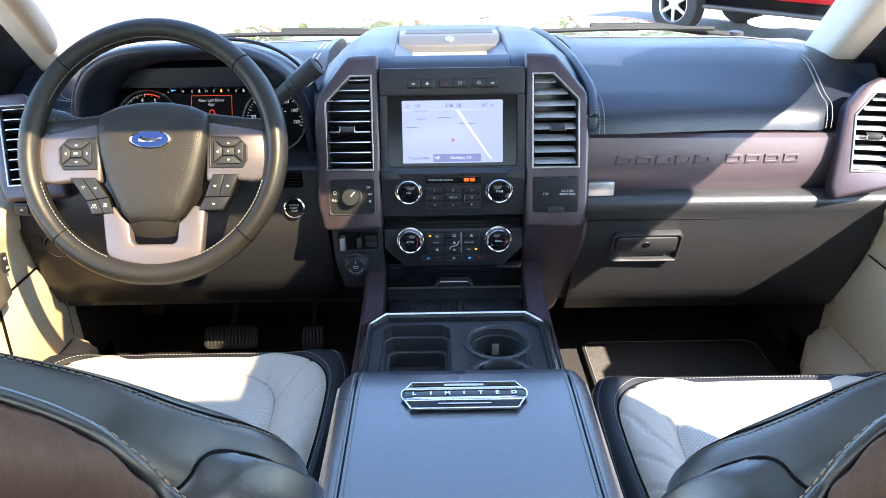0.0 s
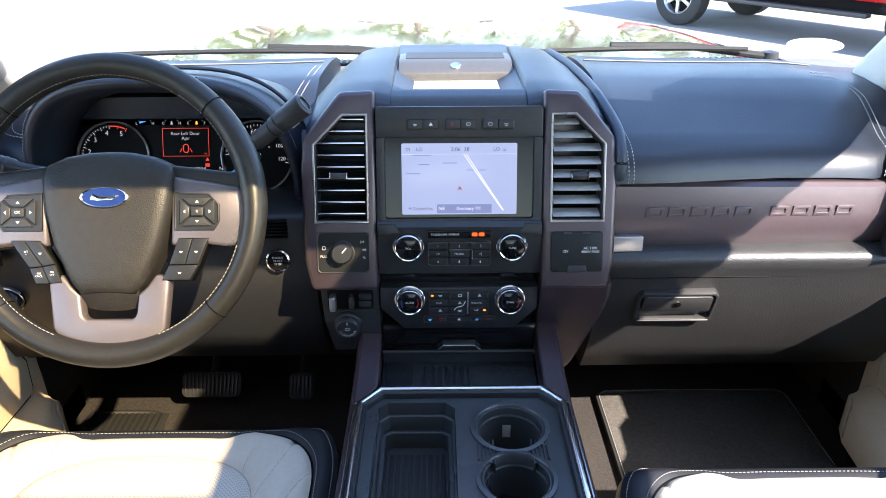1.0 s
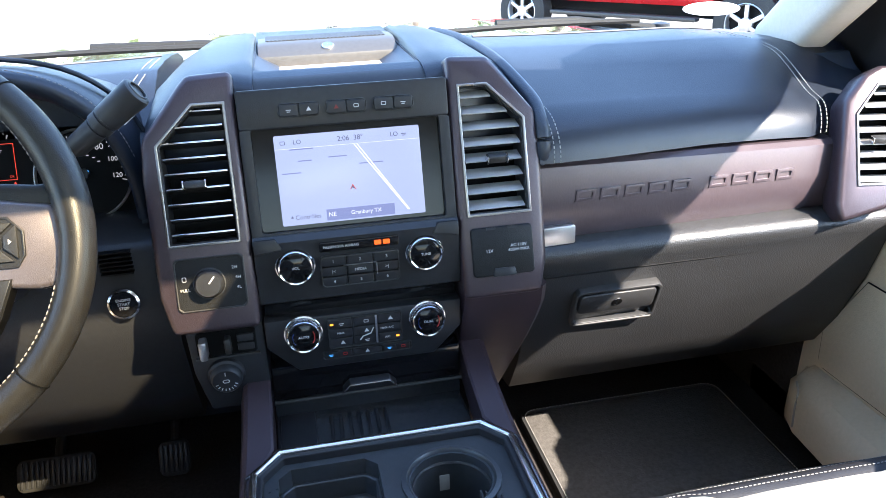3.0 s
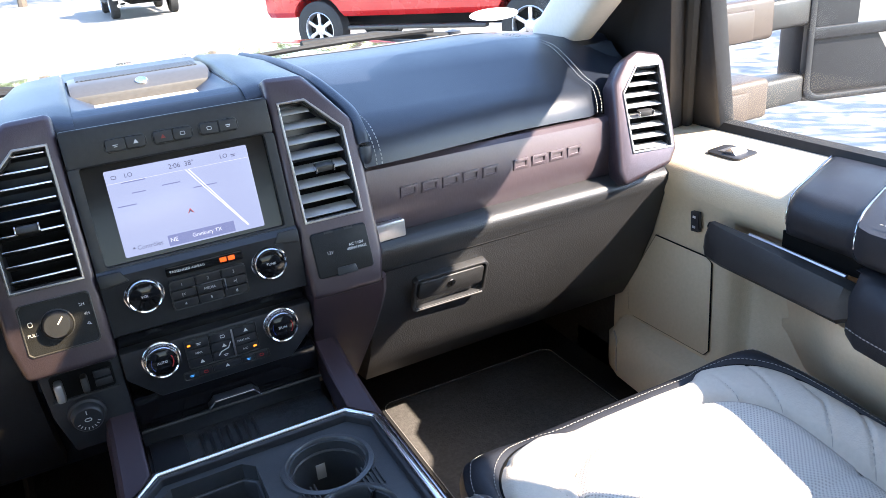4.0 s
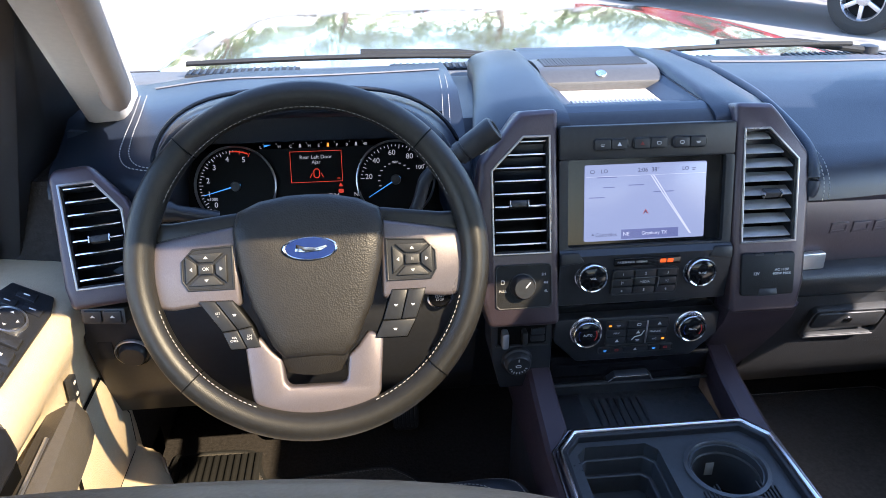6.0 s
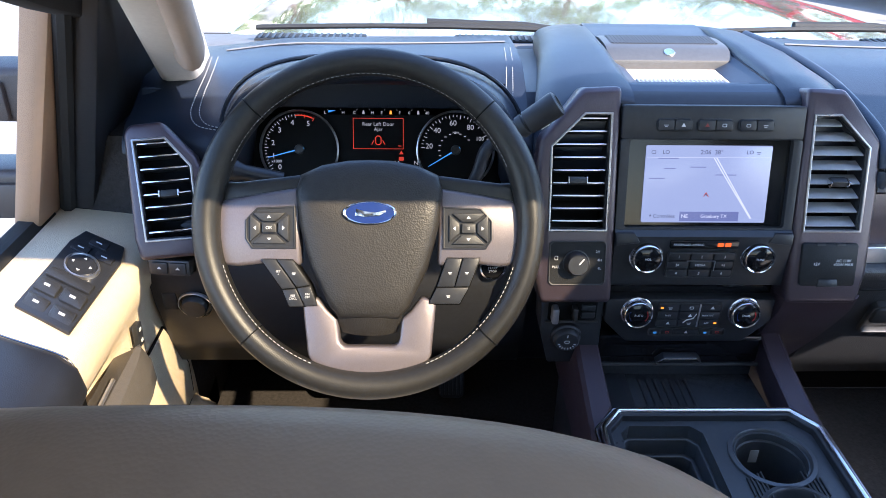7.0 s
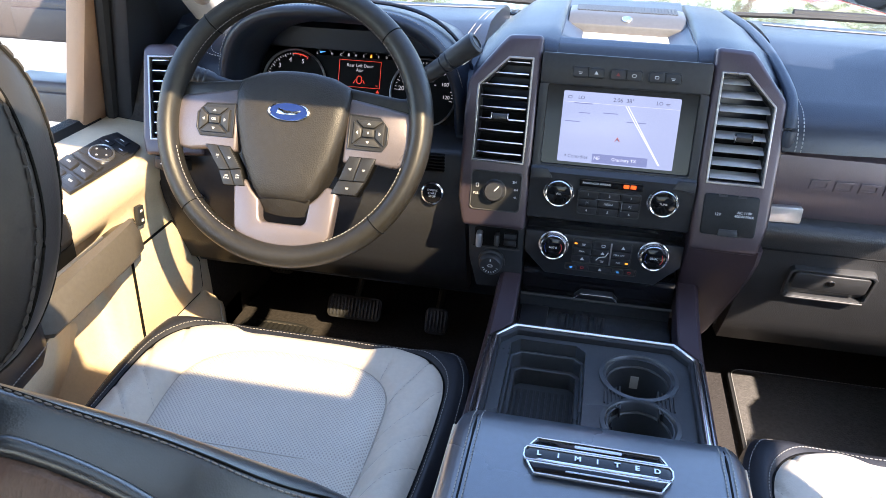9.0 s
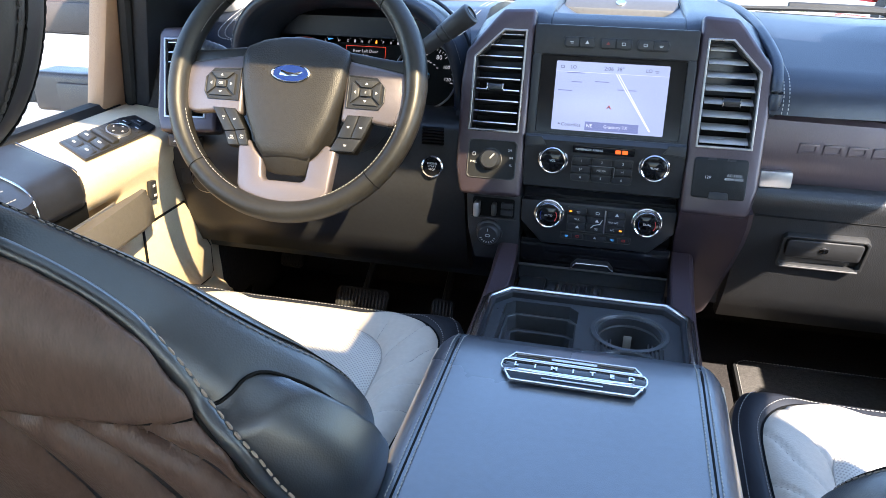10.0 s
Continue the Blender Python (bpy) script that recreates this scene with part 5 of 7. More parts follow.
for i, (cx, a, b) in enumerate(((-0.065, "L", "H"), (-0.0195, "C", "H"), (0.023, "E", "F"), (0.066, "0", "40"))):
    mini = part("small_gauge", tube([CM @ Vec((cx + 0.012 * math.cos(radians(d)), 0.054 + 0.012 * math.sin(radians(d)), 0.0006)) for d in range(150, 29, -15)], 0.0005, 5), WHITE_GLOW, cluster)
    words_at(a, cx - 0.014, 0.056, 0.0065, WHITE_GLOW, mini)
    words_at(b, cx + 0.014, 0.056, 0.0065, WHITE_GLOW, mini)
    part("pointer", prism([(cx - 0.009, 0.056), (cx + 0.004, 0.060), (cx + 0.003, 0.065), (cx - 0.009, 0.062)] if i == 0 else [(cx - 0.002, 0.054), (cx + 0.002, 0.054), (cx + 0.001, 0.060), (cx - 0.001, 0.060)], 0, 0.0004, 0, CM), (BLUE_GLOW, WHITE_GLOW, AMBER_GLOW, WHITE_GLOW)[i], mini)
words_at("21074.0 mi", -0.032, -0.0235, 0.0085, WHITE_GLOW, cluster)
words_at("PRNDM", 0.018, -0.0225, 0.011, WHITE_GLOW, cluster)
words_at("NE", 0.065, -0.0215, 0.009, WHITE_GLOW, cluster)
part("warning_lamp", prism([(0.036, -0.008), (0.043, -0.008), (0.0395, -0.002)], 0, 0.0005, 0, CM), RED_GLOW, cluster)
part("warning_lamp", prism(rounded(0.0355, -0.018, 0.0435, -0.012, 0.0015), 0, 0.0005, 0, CM), RED_GLOW, cluster)


# hood: an arched shell over the cluster
def arch(w, h, base, y, n=33):
    pts = []
    for i in range(n):
        a = math.pi * i / (n - 1)
        c, s_ = math.cos(a), math.sin(a)
        pts.append((-0.4665 - w * math.copysign(abs(c) ** 0.62, c), y + 0.03 * (1 - s_), base + h * abs(s_) ** 0.75))
    return pts


hood_rings = [arch(0.190, 0.150, 1.40, 1.44), arch(0.196, 0.170, 1.40, 1.33), arch(0.203, 0.184, 1.40, 1.300), arch(0.209, 0.192, 1.40, 1.295), arch(0.216, 0.198, 1.40, 1.299), arch(0.222, 0.200, 1.40, 1.312),
              arch(0.232, 0.194, 1.40, 1.37), arch(0.242, 0.172, 1.40, 1.46), arch(0.25, 0.14, 1.40, 1.56)]
hood = part("cluster_hood", loft(hood_rings, False, False), DASH_SOFT, dashboard, "arched stitched leather hood", angle=70)
part("stitching", stitches([Vec(p) + Vec((0, -0.001, 0.001)) for p in arch(0.2195, 0.2005, 1.40, 1.305)[3:-3]], 0.006), THREAD_DARK, hood)
side_trim = [Vec(p) + Vec((0, 0.0, 0.003)) for p in arch(0.232, 0.200, 1.40, 1.355)]
part("piping", tube(side_trim[2:31], 0.0032, 8), DASH_SOFT, hood)

# ---- levers on the steering column ----
shift = thing("gear_lever", (-0.36, 1.22, 1.50), "black column gear lever with ribbed grip", "lever")
tip, elbow = Vec((-0.220, 1.240, 1.575)), Vec((-0.345, 1.250, 1.480))
D = (tip - elbow).normalized()
root = tip - D * 0.10
LMX = Matrix.Translation(root) @ D.to_track_quat("Z", "Y").to_matrix().to_4x4()
L = (tip - root).length
part("stem", tube(spline([root + D * 0.012, root - D * 0.012, (-0.322, 1.240, 1.470), (-0.352, 1.225, 1.420), (-0.40, 1.215, 1.405)], 24), 0.0085, 12), PLASTIC, shift)
grip = part("grip", lathe([(0.0095, L - 0.100), (0.0125, L - 0.094), (0.0132, L - 0.070), (0.0132, L - 0.0625), (0.0118, L - 0.0620), (0.0118, L - 0.0595), (0.0150, L - 0.0585), (0.0152, L - 0.050), (0.0136, L - 0.0495), (0.0136, L - 0.0475), (0.0158, L - 0.0465),
                           (0.0166, L - 0.020), (0.0174, L - 0.006), (0.0168, L - 0.0015), (0.0145, L), (0.0115, L), (0.0110, L - 0.0012), (0, L - 0.0012)], 32, LMX), PLASTIC, shift)
part("end_ring", lathe([(0.0125, L + 0.0002), (0.0118, L + 0.0012), (0.0105, L + 0.0012), (0.010, L)], 28, LMX), GREY_PLASTIC, grip)
for k in range(3):
    part("mark", box((0, 0, 0), (0.002, 0.001, 0.012), 0, LMX @ Matrix.Translation((0.004 * (k - 1), -0.0163, L - 0.030))), WHITE_INK, grip)
stalk = thing("indicator_stalk", (-0.56, 1.18, 1.50), "black indicator and wiper stalk", "lever")
tip, root = Vec((-0.664, 1.185, 1.512)), Vec((-0.590, 1.198, 1.488))
LMX = Matrix.Translation(root) @ (tip - root).normalized().to_track_quat("Z", "Y").to_matrix().to_4x4()
L = (tip - root).length
part("stem", lathe([(0.011, -0.02), (0.010, L - 0.05), (0.013, L - 0.042), (0.0135, L - 0.006), (0.011, L), (0, L)], 24, LMX), PLASTIC, stalk)
for k in range(4):
    part("ring", lathe([(0.0136, L - 0.036 + 0.008 * k), (0.0142, L - 0.034 + 0.008 * k), (0.0136, L - 0.032 + 0.008 * k)], 24, LMX), GREY_PLASTIC, stalk)
# ---- centre console ----
console = thing("centre_console", (0, 0.75, FLOOR), "black centre console with chrome-rimmed cup holders and bronze side rails", "console")
lid = thing("armrest_lid", (0, 0.5, 1.2), "black leather armrest lid with chrome badge and double stitching", "armrest")
rings = []
LW = 0.152


def lid_z(x):
    return 1.2925 + 0.005 * (1 - (x / 0.152) ** 2)


for y, dz, dw in ((0.18, 0, 0), (0.45, 0, 0), (0.60, 0, 0), (0.72, 0, 0), (0.752, -0.002, -0.001), (0.770, -0.007, -0.003), (0.781, -0.017, -0.005), (0.786, -0.034, -0.006), (0.787, -0.06, -0.008), (0.784, -0.09, -0.010)):
    w, zt, zb = LW + dw, 1.2925 + dz, 1.190
    rings.append([(x, y, z + (0.005 * (1 - (x / w) ** 2) if z > zt - 0.03 else 0)) for x, z in rounded(-w, zb, w, zt, 0.024, 6)])
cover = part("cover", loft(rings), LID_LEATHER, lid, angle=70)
for s in (-1, 1):
    rows = []
    for y, k in ((0.18, 1), (0.60, 1), (0.735, 1), (0.760, 0.8)):
        rows.append([(s * (LW - 0.004), y, 1.186), (s * (LW + 0.003 * k), y, 1.188), (s * (LW + 0.006 * k), y, 1.22), (s * (LW + 0.005 * k), y, 1.250), (s * (LW + 0.0012 * k), y, 1.270), (s * (LW - 0.006), y, 1.272)])
    part("side_panel", loft(rows), TAN, lid, "tan leather side")
    for dx in (0.0, 0.009):
        x = s * (0.122 + dx)
        line = [(x, 0.2, lid_z(x) + 0.0006), (x, 0.738, lid_z(x) + 0.0006), (x, 0.756, lid_z(x) - 0.003), (x * 0.99, 0.773, lid_z(x) - 0.009), (x * 0.98, 0.7825, lid_z(x) - 0.021), (x * 0.97, 0.7870, lid_z(x) - 0.045)]
        part("stitching", stitches(line, 0.0052, 0.004, 0.0007), THREAD, cover)
    x = s * 0.1265
    part("seam", tube([(x, 0.2, lid_z(x) - 0.0006), (x, 0.738, lid_z(x) - 0.0006), (x, 0.756, lid_z(x) - 0.0042), (x * 0.99, 0.773, lid_z(x) - 0.010), (x * 0.98, 0.782, lid_z(x) - 0.022)], 0.0014, 6), BLACK, cover)
# badge
BG = Matrix.Translation((0, 0.701, 1.2968))
badge = part("badge", prism([(-0.066, -0.008), (-0.058, -0.024), (0.058, -0.024), (0.066, -0.008), (0.071, -0.004), (0.071, 0.008), (0.066, 0.012), (0.059, 0.025), (-0.059, 0.025), (-0.066, 0.012), (-0.071, 0.008), (-0.071, -0.004)][::-1], -0.001, 0.0022, 0.0006, BG), GLOSS, lid, "chrome and black badge")
for P in ([(-0.060, -0.025), (0.060, -0.025), (0.069, -0.0085), (-0.069, -0.0085)], [(-0.070, -0.0075), (0.070, -0.0075), (0.0725, -0.002), (0.0725, 0.0075), (0.070, 0.0125), (-0.070, 0.0125), (-0.0725, 0.0075), (-0.0725, -0.002)], [(-0.068, 0.0132), (0.068, 0.0132), (0.061, 0.0265), (-0.061, 0.0265)]):
    part("badge_frame", ring(P, offset_poly(P, 0.0017), 0.0, 0.0034, 0.0007, BG), CHROME, badge)
part("badge_rib", prism([(-0.06, -0.0050), (0.06, -0.0050), (0.035, -0.0085), (-0.035, -0.0085)], 0.001, 0.004, 0.0005, BG), CHROME, badge)
for i, ch in enumerate("LIMITED"):
    lettering("lettering", ch, 0.0088, BG @ Matrix.Translation((-0.057 + 0.019 * i, 0.0030, 0.0026)), CHROME, badge, 0.0008, bold=0.0003)
part("badge_bar", box((0, 0.0195, 0.003), (0.046, 0.0045, 0.0012), 0.0004, BG), SATIN, badge)
part("badge_bar", box((0, -0.0165, 0.003), (0.060, 0.002, 0.0010), 0.0003, BG), SATIN, badge)

part("body", box((0, 0.46, 0.995), (0.296, 0.60, 0.385), 0.01), TAN, console, "tan console side")
rim_out = [(-0.152, 0.70), (0.152, 0.70), (0.152, 1.085), (0.122, 1.122), (-0.122, 1.122), (-0.152, 1.085)]
part("rim", ring(rim_out, offset_poly(rim_out, 0.008), 1.160, 1.1775, 0.003), CHROME, console, "polished chrome rim")
part("outer_rim", ring(offset_poly(rim_out, -0.0062), offset_poly(rim_out, -0.0036), 1.150, 1.1700, 0.0008), DARK_CHROME, console, "thin bright outer line")
part("inner_rim", ring(offset_poly(rim_out, 0.0075), offset_poly(rim_out, 0.014), 1.150, 1.1735, 0.002), PLASTIC, console)
bin_poly = chamfered(-0.122, 0.77, -0.010, 1.098, 0.014)
cups = ((0.066, 1.038, 0.047), (0.066, 0.935, 0.044))
plate = part("tray_plate", prism(offset_poly(rim_out, 0.0135), 1.085, 1.163, 0.0), CONSOLE, console)
cut(plate, prism(bin_poly, 1.04, 1.3), *(lathe([(0, 1.05), (r - 0.004, 1.05), (r + 0.001, 1.30), (0, 1.30)], 44, Matrix.Translation((x, y, 0))) for x, y, r in cups), box((0.066, 0.986, 1.16), (0.052, 0.06, 0.20)))
part("tray_floor", box((0, 0.92, 1.062), (0.29, 0.42, 0.05)), CONSOLE, console)
for k, d in enumerate((0.004, 0.010)):
    P = offset_poly(bin_poly, d)
    part("bin_step", ring(offset_poly(bin_poly, -0.001), P, 1.085, 1.142 - 0.026 * k, 0.002), CONSOLE, console)
for i in range(11):
    part("bin_rib", box((-0.112 + 0.0094 * i, 0.93, 1.0885), (0.0062, 0.28, 0.004), 0.001), GREY_PLASTIC, console)
for x, y, r in cups:
    c = part("cup_holder", lathe([(r + 0.009, 1.163), (r + 0.0085, 1.1665), (r + 0.003, 1.1675), (r + 0.0008, 1.165), (r, 1.150), (r - 0.003, 1.149), (r - 0.0045, 1.09)], 48, Matrix.Translation((x, y, 0))), CONSOLE, console)
    part("cup_floor", lathe([(r - 0.004, 1.089), (0, 1.089)], 40, Matrix.Translation((x, y, 0))), BLACK, c)
    part("cup_ring", lathe([(r - 0.0005, 1.1515), (r - 0.003, 1.1525), (r - 0.0045, 1.1505)], 48, Matrix.Translation((x, y, 0))), GREY_PLASTIC, c)
for s, x0 in ((-1, 0.034), (1, 0.098)):
    for i in range(5):
        part("fin", box((x0 - s * 0.006 + s * 0.0052 * i, 0.986, 1.158), (0.0022, 0.050 - 0.005 * i, 0.016), 0.0008), GREY_PLASTIC, console)
part("cup_label", box((0.066, 1.0800, 1.124), (0.012, 0.001, 0.022), 0.0004, IDENT), LABEL_GREY, console, "small pale label")
for s in (-1, 1):
    rail = []
    for y, zt, xi, xo in ((0.30, 1.162, 0.150, 0.164), (0.9, 1.164, 0.152, 0.166), (1.085, 1.166, 0.150, 0.165), (1.13, 1.172, 0.126, 0.164), (1.20, 1.186, 0.126, 0.163), (1.26, 1.205, 0.127, 0.163), (1.34, 1.225, 0.127, 0.163)):
        rail.append([(s * x, y, z) for x, z in ((xi, zt - 0.002), (xi + 0.003, zt), (xo - 0.008, zt), (xo - 0.002, zt - 0.005), (xo + 0.004, zt - 0.03), (xo + 0.004, 1.085), (xo - 0.012, 1.085), (xi, zt - 0.05))])
    part("side_rail", loft(rail), TRIM_DARK, console, "dark bronze side rail", angle=30)
# left panel takes black instead of tan, its shade put into the colour
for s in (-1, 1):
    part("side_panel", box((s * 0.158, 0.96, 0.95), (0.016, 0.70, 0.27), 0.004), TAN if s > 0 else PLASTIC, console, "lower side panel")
tray = part("phone_tray", box((0, 1.19, 1.118), (0.252, 0.15, 0.02), 0.004), CONSOLE, console, "open phone tray")
part("tray_back", box((0, 1.262, 1.145), (0.252, 0.01, 0.06), 0.002), CONSOLE, console)
part("tray_edge", tube([(-0.124, 1.236, 1.163), (0.124, 1.236, 1.163)], 0.0025, 6), GREY_PLASTIC, console)
part("socket_pad", box((-0.098, 1.19, 1.131), (0.045, 0.12, 0.006), 0.002), PLASTIC, tray)
for i in range(7):
    part("tray_rib", box((-0.055 + 0.012 * i, 1.195, 1.1292), (0.0045, 0.09, 0.002), 0.0006), PLASTIC, tray)
for x in (-0.112, -0.098, -0.088):
    part("port", ring(chamfered(x - 0.0055, 1.128, x + 0.0045, 1.136, 0.001), chamfered(x - 0.0045, 1.129, x + 0.0035, 1.135, 0.001), 1.134, 1.1348, 0), WHITE_INK, tray)
# ---- floor mats and pedals ----
mat = thing("floor_mat", (0.54, 1.35, FLOOR), "dark grey carpet mat with stitched edge in the passenger footwell", "floor mat")
mp = [(x + 0.54, y + 1.33) for x, y in rounded(-0.215, -0.28, 0.215, 0.28, 0.03)]
part("carpet", prism(mp, FLOOR, FLOOR + 0.010, 0.003), MAT, mat)
part("binding", tube([(x, y, FLOOR + 0.008) for x, y in mp], 0.006, 6, loop=True), RUBBER, mat)
part("stitching", stitches([(x, y, FLOOR + 0.0145) for x, y in offset_poly(mp, 0.004)], 0.007, 0.005, 0.0009, True), THREAD, mat)
mat = thing("floor_mat", (-0.50, 1.30, FLOOR), "carpet mat with a ribbed rubber heel pad in the driver footwell", "floor mat")
mp = spline([(-0.80, 1.06), (-0.80, 1.30), (-0.80, 1.520), (-0.775, 1.548), (-0.66, 1.548), (-0.635, 1.525), (-0.62, 1.475), (-0.595, 1.462), (-0.48, 1.468), (-0.385, 1.474), (-0.355, 1.462), (-0.318, 1.430), (-0.300, 1.400), (-0.295, 1.30), (-0.295, 1.06)], 60)
part("carpet", prism(mp[::-1], FLOOR, FLOOR + 0.009, 0.002), MAT, mat)
part("binding", tube([(x, y, FLOOR + 0.007) for x, y in mp], 0.005, 6, loop=True), RUBBER, mat)
part("stitching", stitches([(x, y - 0.008, FLOOR + 0.0105) for x, y in mp[18:50]], 0.007, 0.005, 0.0009), THREAD_DARK, mat)
part("heel_pad", box((-0.708, 1.42, FLOOR + 0.009), (0.165, 0.24, 0.006), 0.002), RUBBER, mat, "black ribbed rubber heel pad")
for i in range(12):
    part("rib", box((-0.783 + 0.0135 * i, 1.42, FLOOR + 0.014), (0.007, 0.23, 0.007), 0.002), RUBBER, mat)
for nm, x, y, z, w, h, lean in (("brake_pedal", -0.528, 1.555, 0.876, 0.130, 0.056, 35), ("accelerator_pedal", -0.333, 1.555, 0.868, 0.054, 0.062, 30), ("parking_brake_pedal", -0.73, 1.62, 0.93, 0.06, 0.045, 30)):
    p = thing(nm, (x, y + 0.1, z), "black ribbed rubber pedal on a steel arm", "pedal")
    PM = face_frame(x, y, z, lean)
    part("pad", prism(rounded(-w / 2, -h / 2, w / 2, h / 2, 0.014), -0.012, 0.0, 0.003, PM), RUBBER, p)
    part("arm", tube([PM @ Vec((0, 0, -0.01)), (x, y + 0.10, z + 0.05), (x, y + 0.20, z + 0.25)], 0.009, 8), GREY_PLASTIC, p)
    ribs = round(w / 0.009)
    for i in range(ribs):
        part("rib", box((-w * 0.46 + w * 0.92 * (i + 0.5) / ribs, 0, 0.001), (w / ribs * 0.5, h * 0.78, 0.003), 0.0008, PM), PLASTIC, p)
# ---- seats ----


def seat(cx, front, base, tip, head, label, s):
    """A front seat: cushion with insert and quilted bolsters, backrest with brown rear panel, headrest. s: side of the door (-1 left)."""
    v = thing("seat", (cx, front - 0.3, FLOOR), label, "seat", "front seats")
    NS = 121

    def outline(hw, legs, y0, y1, p, tilt=0.0):
        """A U-shaped line round the cushion: leg, rounded front, leg."""
        pts = []
        for k in range(NS):
            t = k / (NS - 1) * 3
            if t < 1 or t > 2:
                f = t if t < 1 else 3 - t
                sg = 1 if t < 1 else -1
                pts.append((cx + sg * lerp(legs, hw, ease(0, 1, f)), lerp(front - 0.62, y0, f)))
            else:
                a = math.pi * (t - 1)
                c, sn = math.cos(a), math.sin(a)
                x = hw * math.copysign(abs(c) ** (2 / p), c)
                pts.append((cx + x, y0 + (y1 - y0 + tilt * x / hw) * abs(sn) ** (2 / p)))
        return pts
    seam_line = outline(0.163, 0.140, front - 0.225, front - 0.104, 2.7)
    cream_line = outline(0.240, 0.222, front - 0.20, front - 0.044, 3.3)
    edge_line = outline(0.271, 0.258, front - 0.18, front, 3.6)
    cream_line = [(x, y - 0.026 * (1 - ease(0.105, 0.15, abs(x - cx))) * (y > front - 0.19)) for x, y in cream_line]

    def height(x, y):
        """The stuffed top without its seams."""
        u, q = abs(x - cx) / 0.24, (y - front + 0.056)
        side = ease(0.62, 0.86, u) * (1 - ease(0.86, 1.15, u) * 0.9)
        nose = ease(-0.30, -0.09, q)
        return 1.096 + 0.030 * side * (1 - 0.9 * nose) + 0.022 * nose - 0.048 * ease(-0.012, 0.062, q) - 0.012 * ease(1.0, 1.14, u)

    def spot(k, f, lines):
        lo = min(int(k), NS - 2)
        (x0, y0), (x1, y1) = (tuple(lerp(a, b, k - lo) for a, b in zip(line[lo], line[lo + 1])) for line in lines)
        return lerp(x0, x1, f), lerp(y0, y1, f)
    spine = [(cx, min(y, front - 0.225)) for x, y in seam_line]
    cross_y = front - 0.305

    def quilt(k, f):
        # slanting seams from the insert towards the front corner
        line = k / (NS - 1) * 3
        line = line if line < 1.5 else 3 - line
        n = (line * 6.4 + 0.25 - f * 1.1)
        return 0.0045 * math.exp(-((n - round(n)) / 0.055) ** 2) * (1 - ease(1.26, 1.34, line))

    def top(k, f, zone):
        if zone == 0:
            x, y = spot(k, f, (seam_line, spine))
            z = height(x, y) + 0.004 * math.exp(-((f - 0.25) / 0.2) ** 2) - 0.008 * math.exp(-(f / 0.05) ** 2) - 0.005 * math.exp(-((y - cross_y) / 0.005) ** 2)
        elif zone == 1:
            x, y = spot(k, f, (seam_line, cream_line))
            z = height(x, y) - 0.008 * math.exp(-(f / 0.07) ** 2) - 0.006 * math.exp(-((1 - f) / 0.07) ** 2) + 0.007 * math.sin(math.pi * f) - quilt(k, f)
        else:
            x, y = spot(k, f, (cream_line, edge_line))
            z = height(x, y) - 0.006 * math.exp(-(f / 0.12) ** 2) + 0.004 * math.sin(math.pi * f)
        return Vec((x, y, z))

    def skin_of(zone, steps, name, mat, text, mesh_k=NS):
        bm = bmesh.new()
        n = (NS - 1) * (4 if zone == 1 else 1)
        rows = []
        for j in range(steps + 1):
            row = []
            for k in range(n + 1):
                row.append(bm.verts.new(top(k / n * (NS - 1), j / steps, zone)))
            rows.append(row)
        for a, b in zip(rows, rows[1:]):
            for k in range(n):
                if (a[k].co - b[k].co).length > 1e-6 or (a[k + 1].co - b[k + 1].co).length > 1e-6:
                    bm.faces.new((a[k], a[k + 1], b[k + 1], b[k]))
        bmesh.ops.remove_doubles(bm, verts=bm.verts[:], dist=1e-5)
        return part(name, bm, mat, v, text, angle=85)
    skin_of(0, 34, "insert", PERF, "perforated cream leather insert")
    bol = skin_of(1, 16, "bolster", CREAM, "pale cream quilted bolster")
    bor = skin_of(2, 8, "border", BORDER, "black leather border")
    for f in (0.16, 0.80):
        part("stitching", stitches([top(k, f, 2) for k in range(NS)], 0.0058, 0.0040, 0.0006, lift=(0, 0, 0.0006)), THREAD, bor)
    part("piping", tube([top(k, 0.0, 2) + Vec((0, 0, 0.001)) for k in range(NS)], 0.0016, 6), BLACK, bor)
    part("seam", tube([top(k, 0.0, 0) + Vec((0, 0, 0.0003)) for k in range(NS)], 0.0011, 5), CREAM_SEAM, bol)
    part("seam", tube([(x, cross_y, height(x, cross_y) - 0.0042) for x in (cx + lerp(-0.147, 0.147, i / 20) for i in range(21))], 0.0010, 5), CREAM_SEAM, bol)
    for sg in (0, 1):
        for m in range(0, 9):
            pts = []
            for i in range(15):
                f = lerp(0.03, 0.97, i / 14)
                line = (m - 0.25 + f * 1.1) / 6.4
                if 0.05 < line < 1.28:
                    kk = (line if sg == 0 else 3 - line) / 3 * (NS - 1)
                    pts.append(top(kk, f, 1) + Vec((0, 0, 0.0003)))
            if len(pts) > 4:
                part("seam", tube(pts, 0.0008, 5), CREAM_SEAM, bol)
    rim = [top(k, 1.0, 2) for k in range(NS)]
    fold = [rim, [Vec((lerp(cx, p.x, 1.02), lerp(front - 0.3, p.y, 1.012), p.z - 0.016)) for p in rim], [Vec((lerp(cx, p.x, 1.015), lerp(front - 0.3, p.y, 0.99), p.z - 0.055)) for p in rim], [Vec((lerp(cx, p.x, 0.96), lerp(front - 0.3, p.y, 0.90), 0.97)) for p in rim], [Vec((lerp(cx, p.x, 0.8), lerp(front - 0.3, p.y, 0.75), FLOOR)) for p in rim]]
    part("base", loft(fold, True, False), BORDER, v, angle=70)
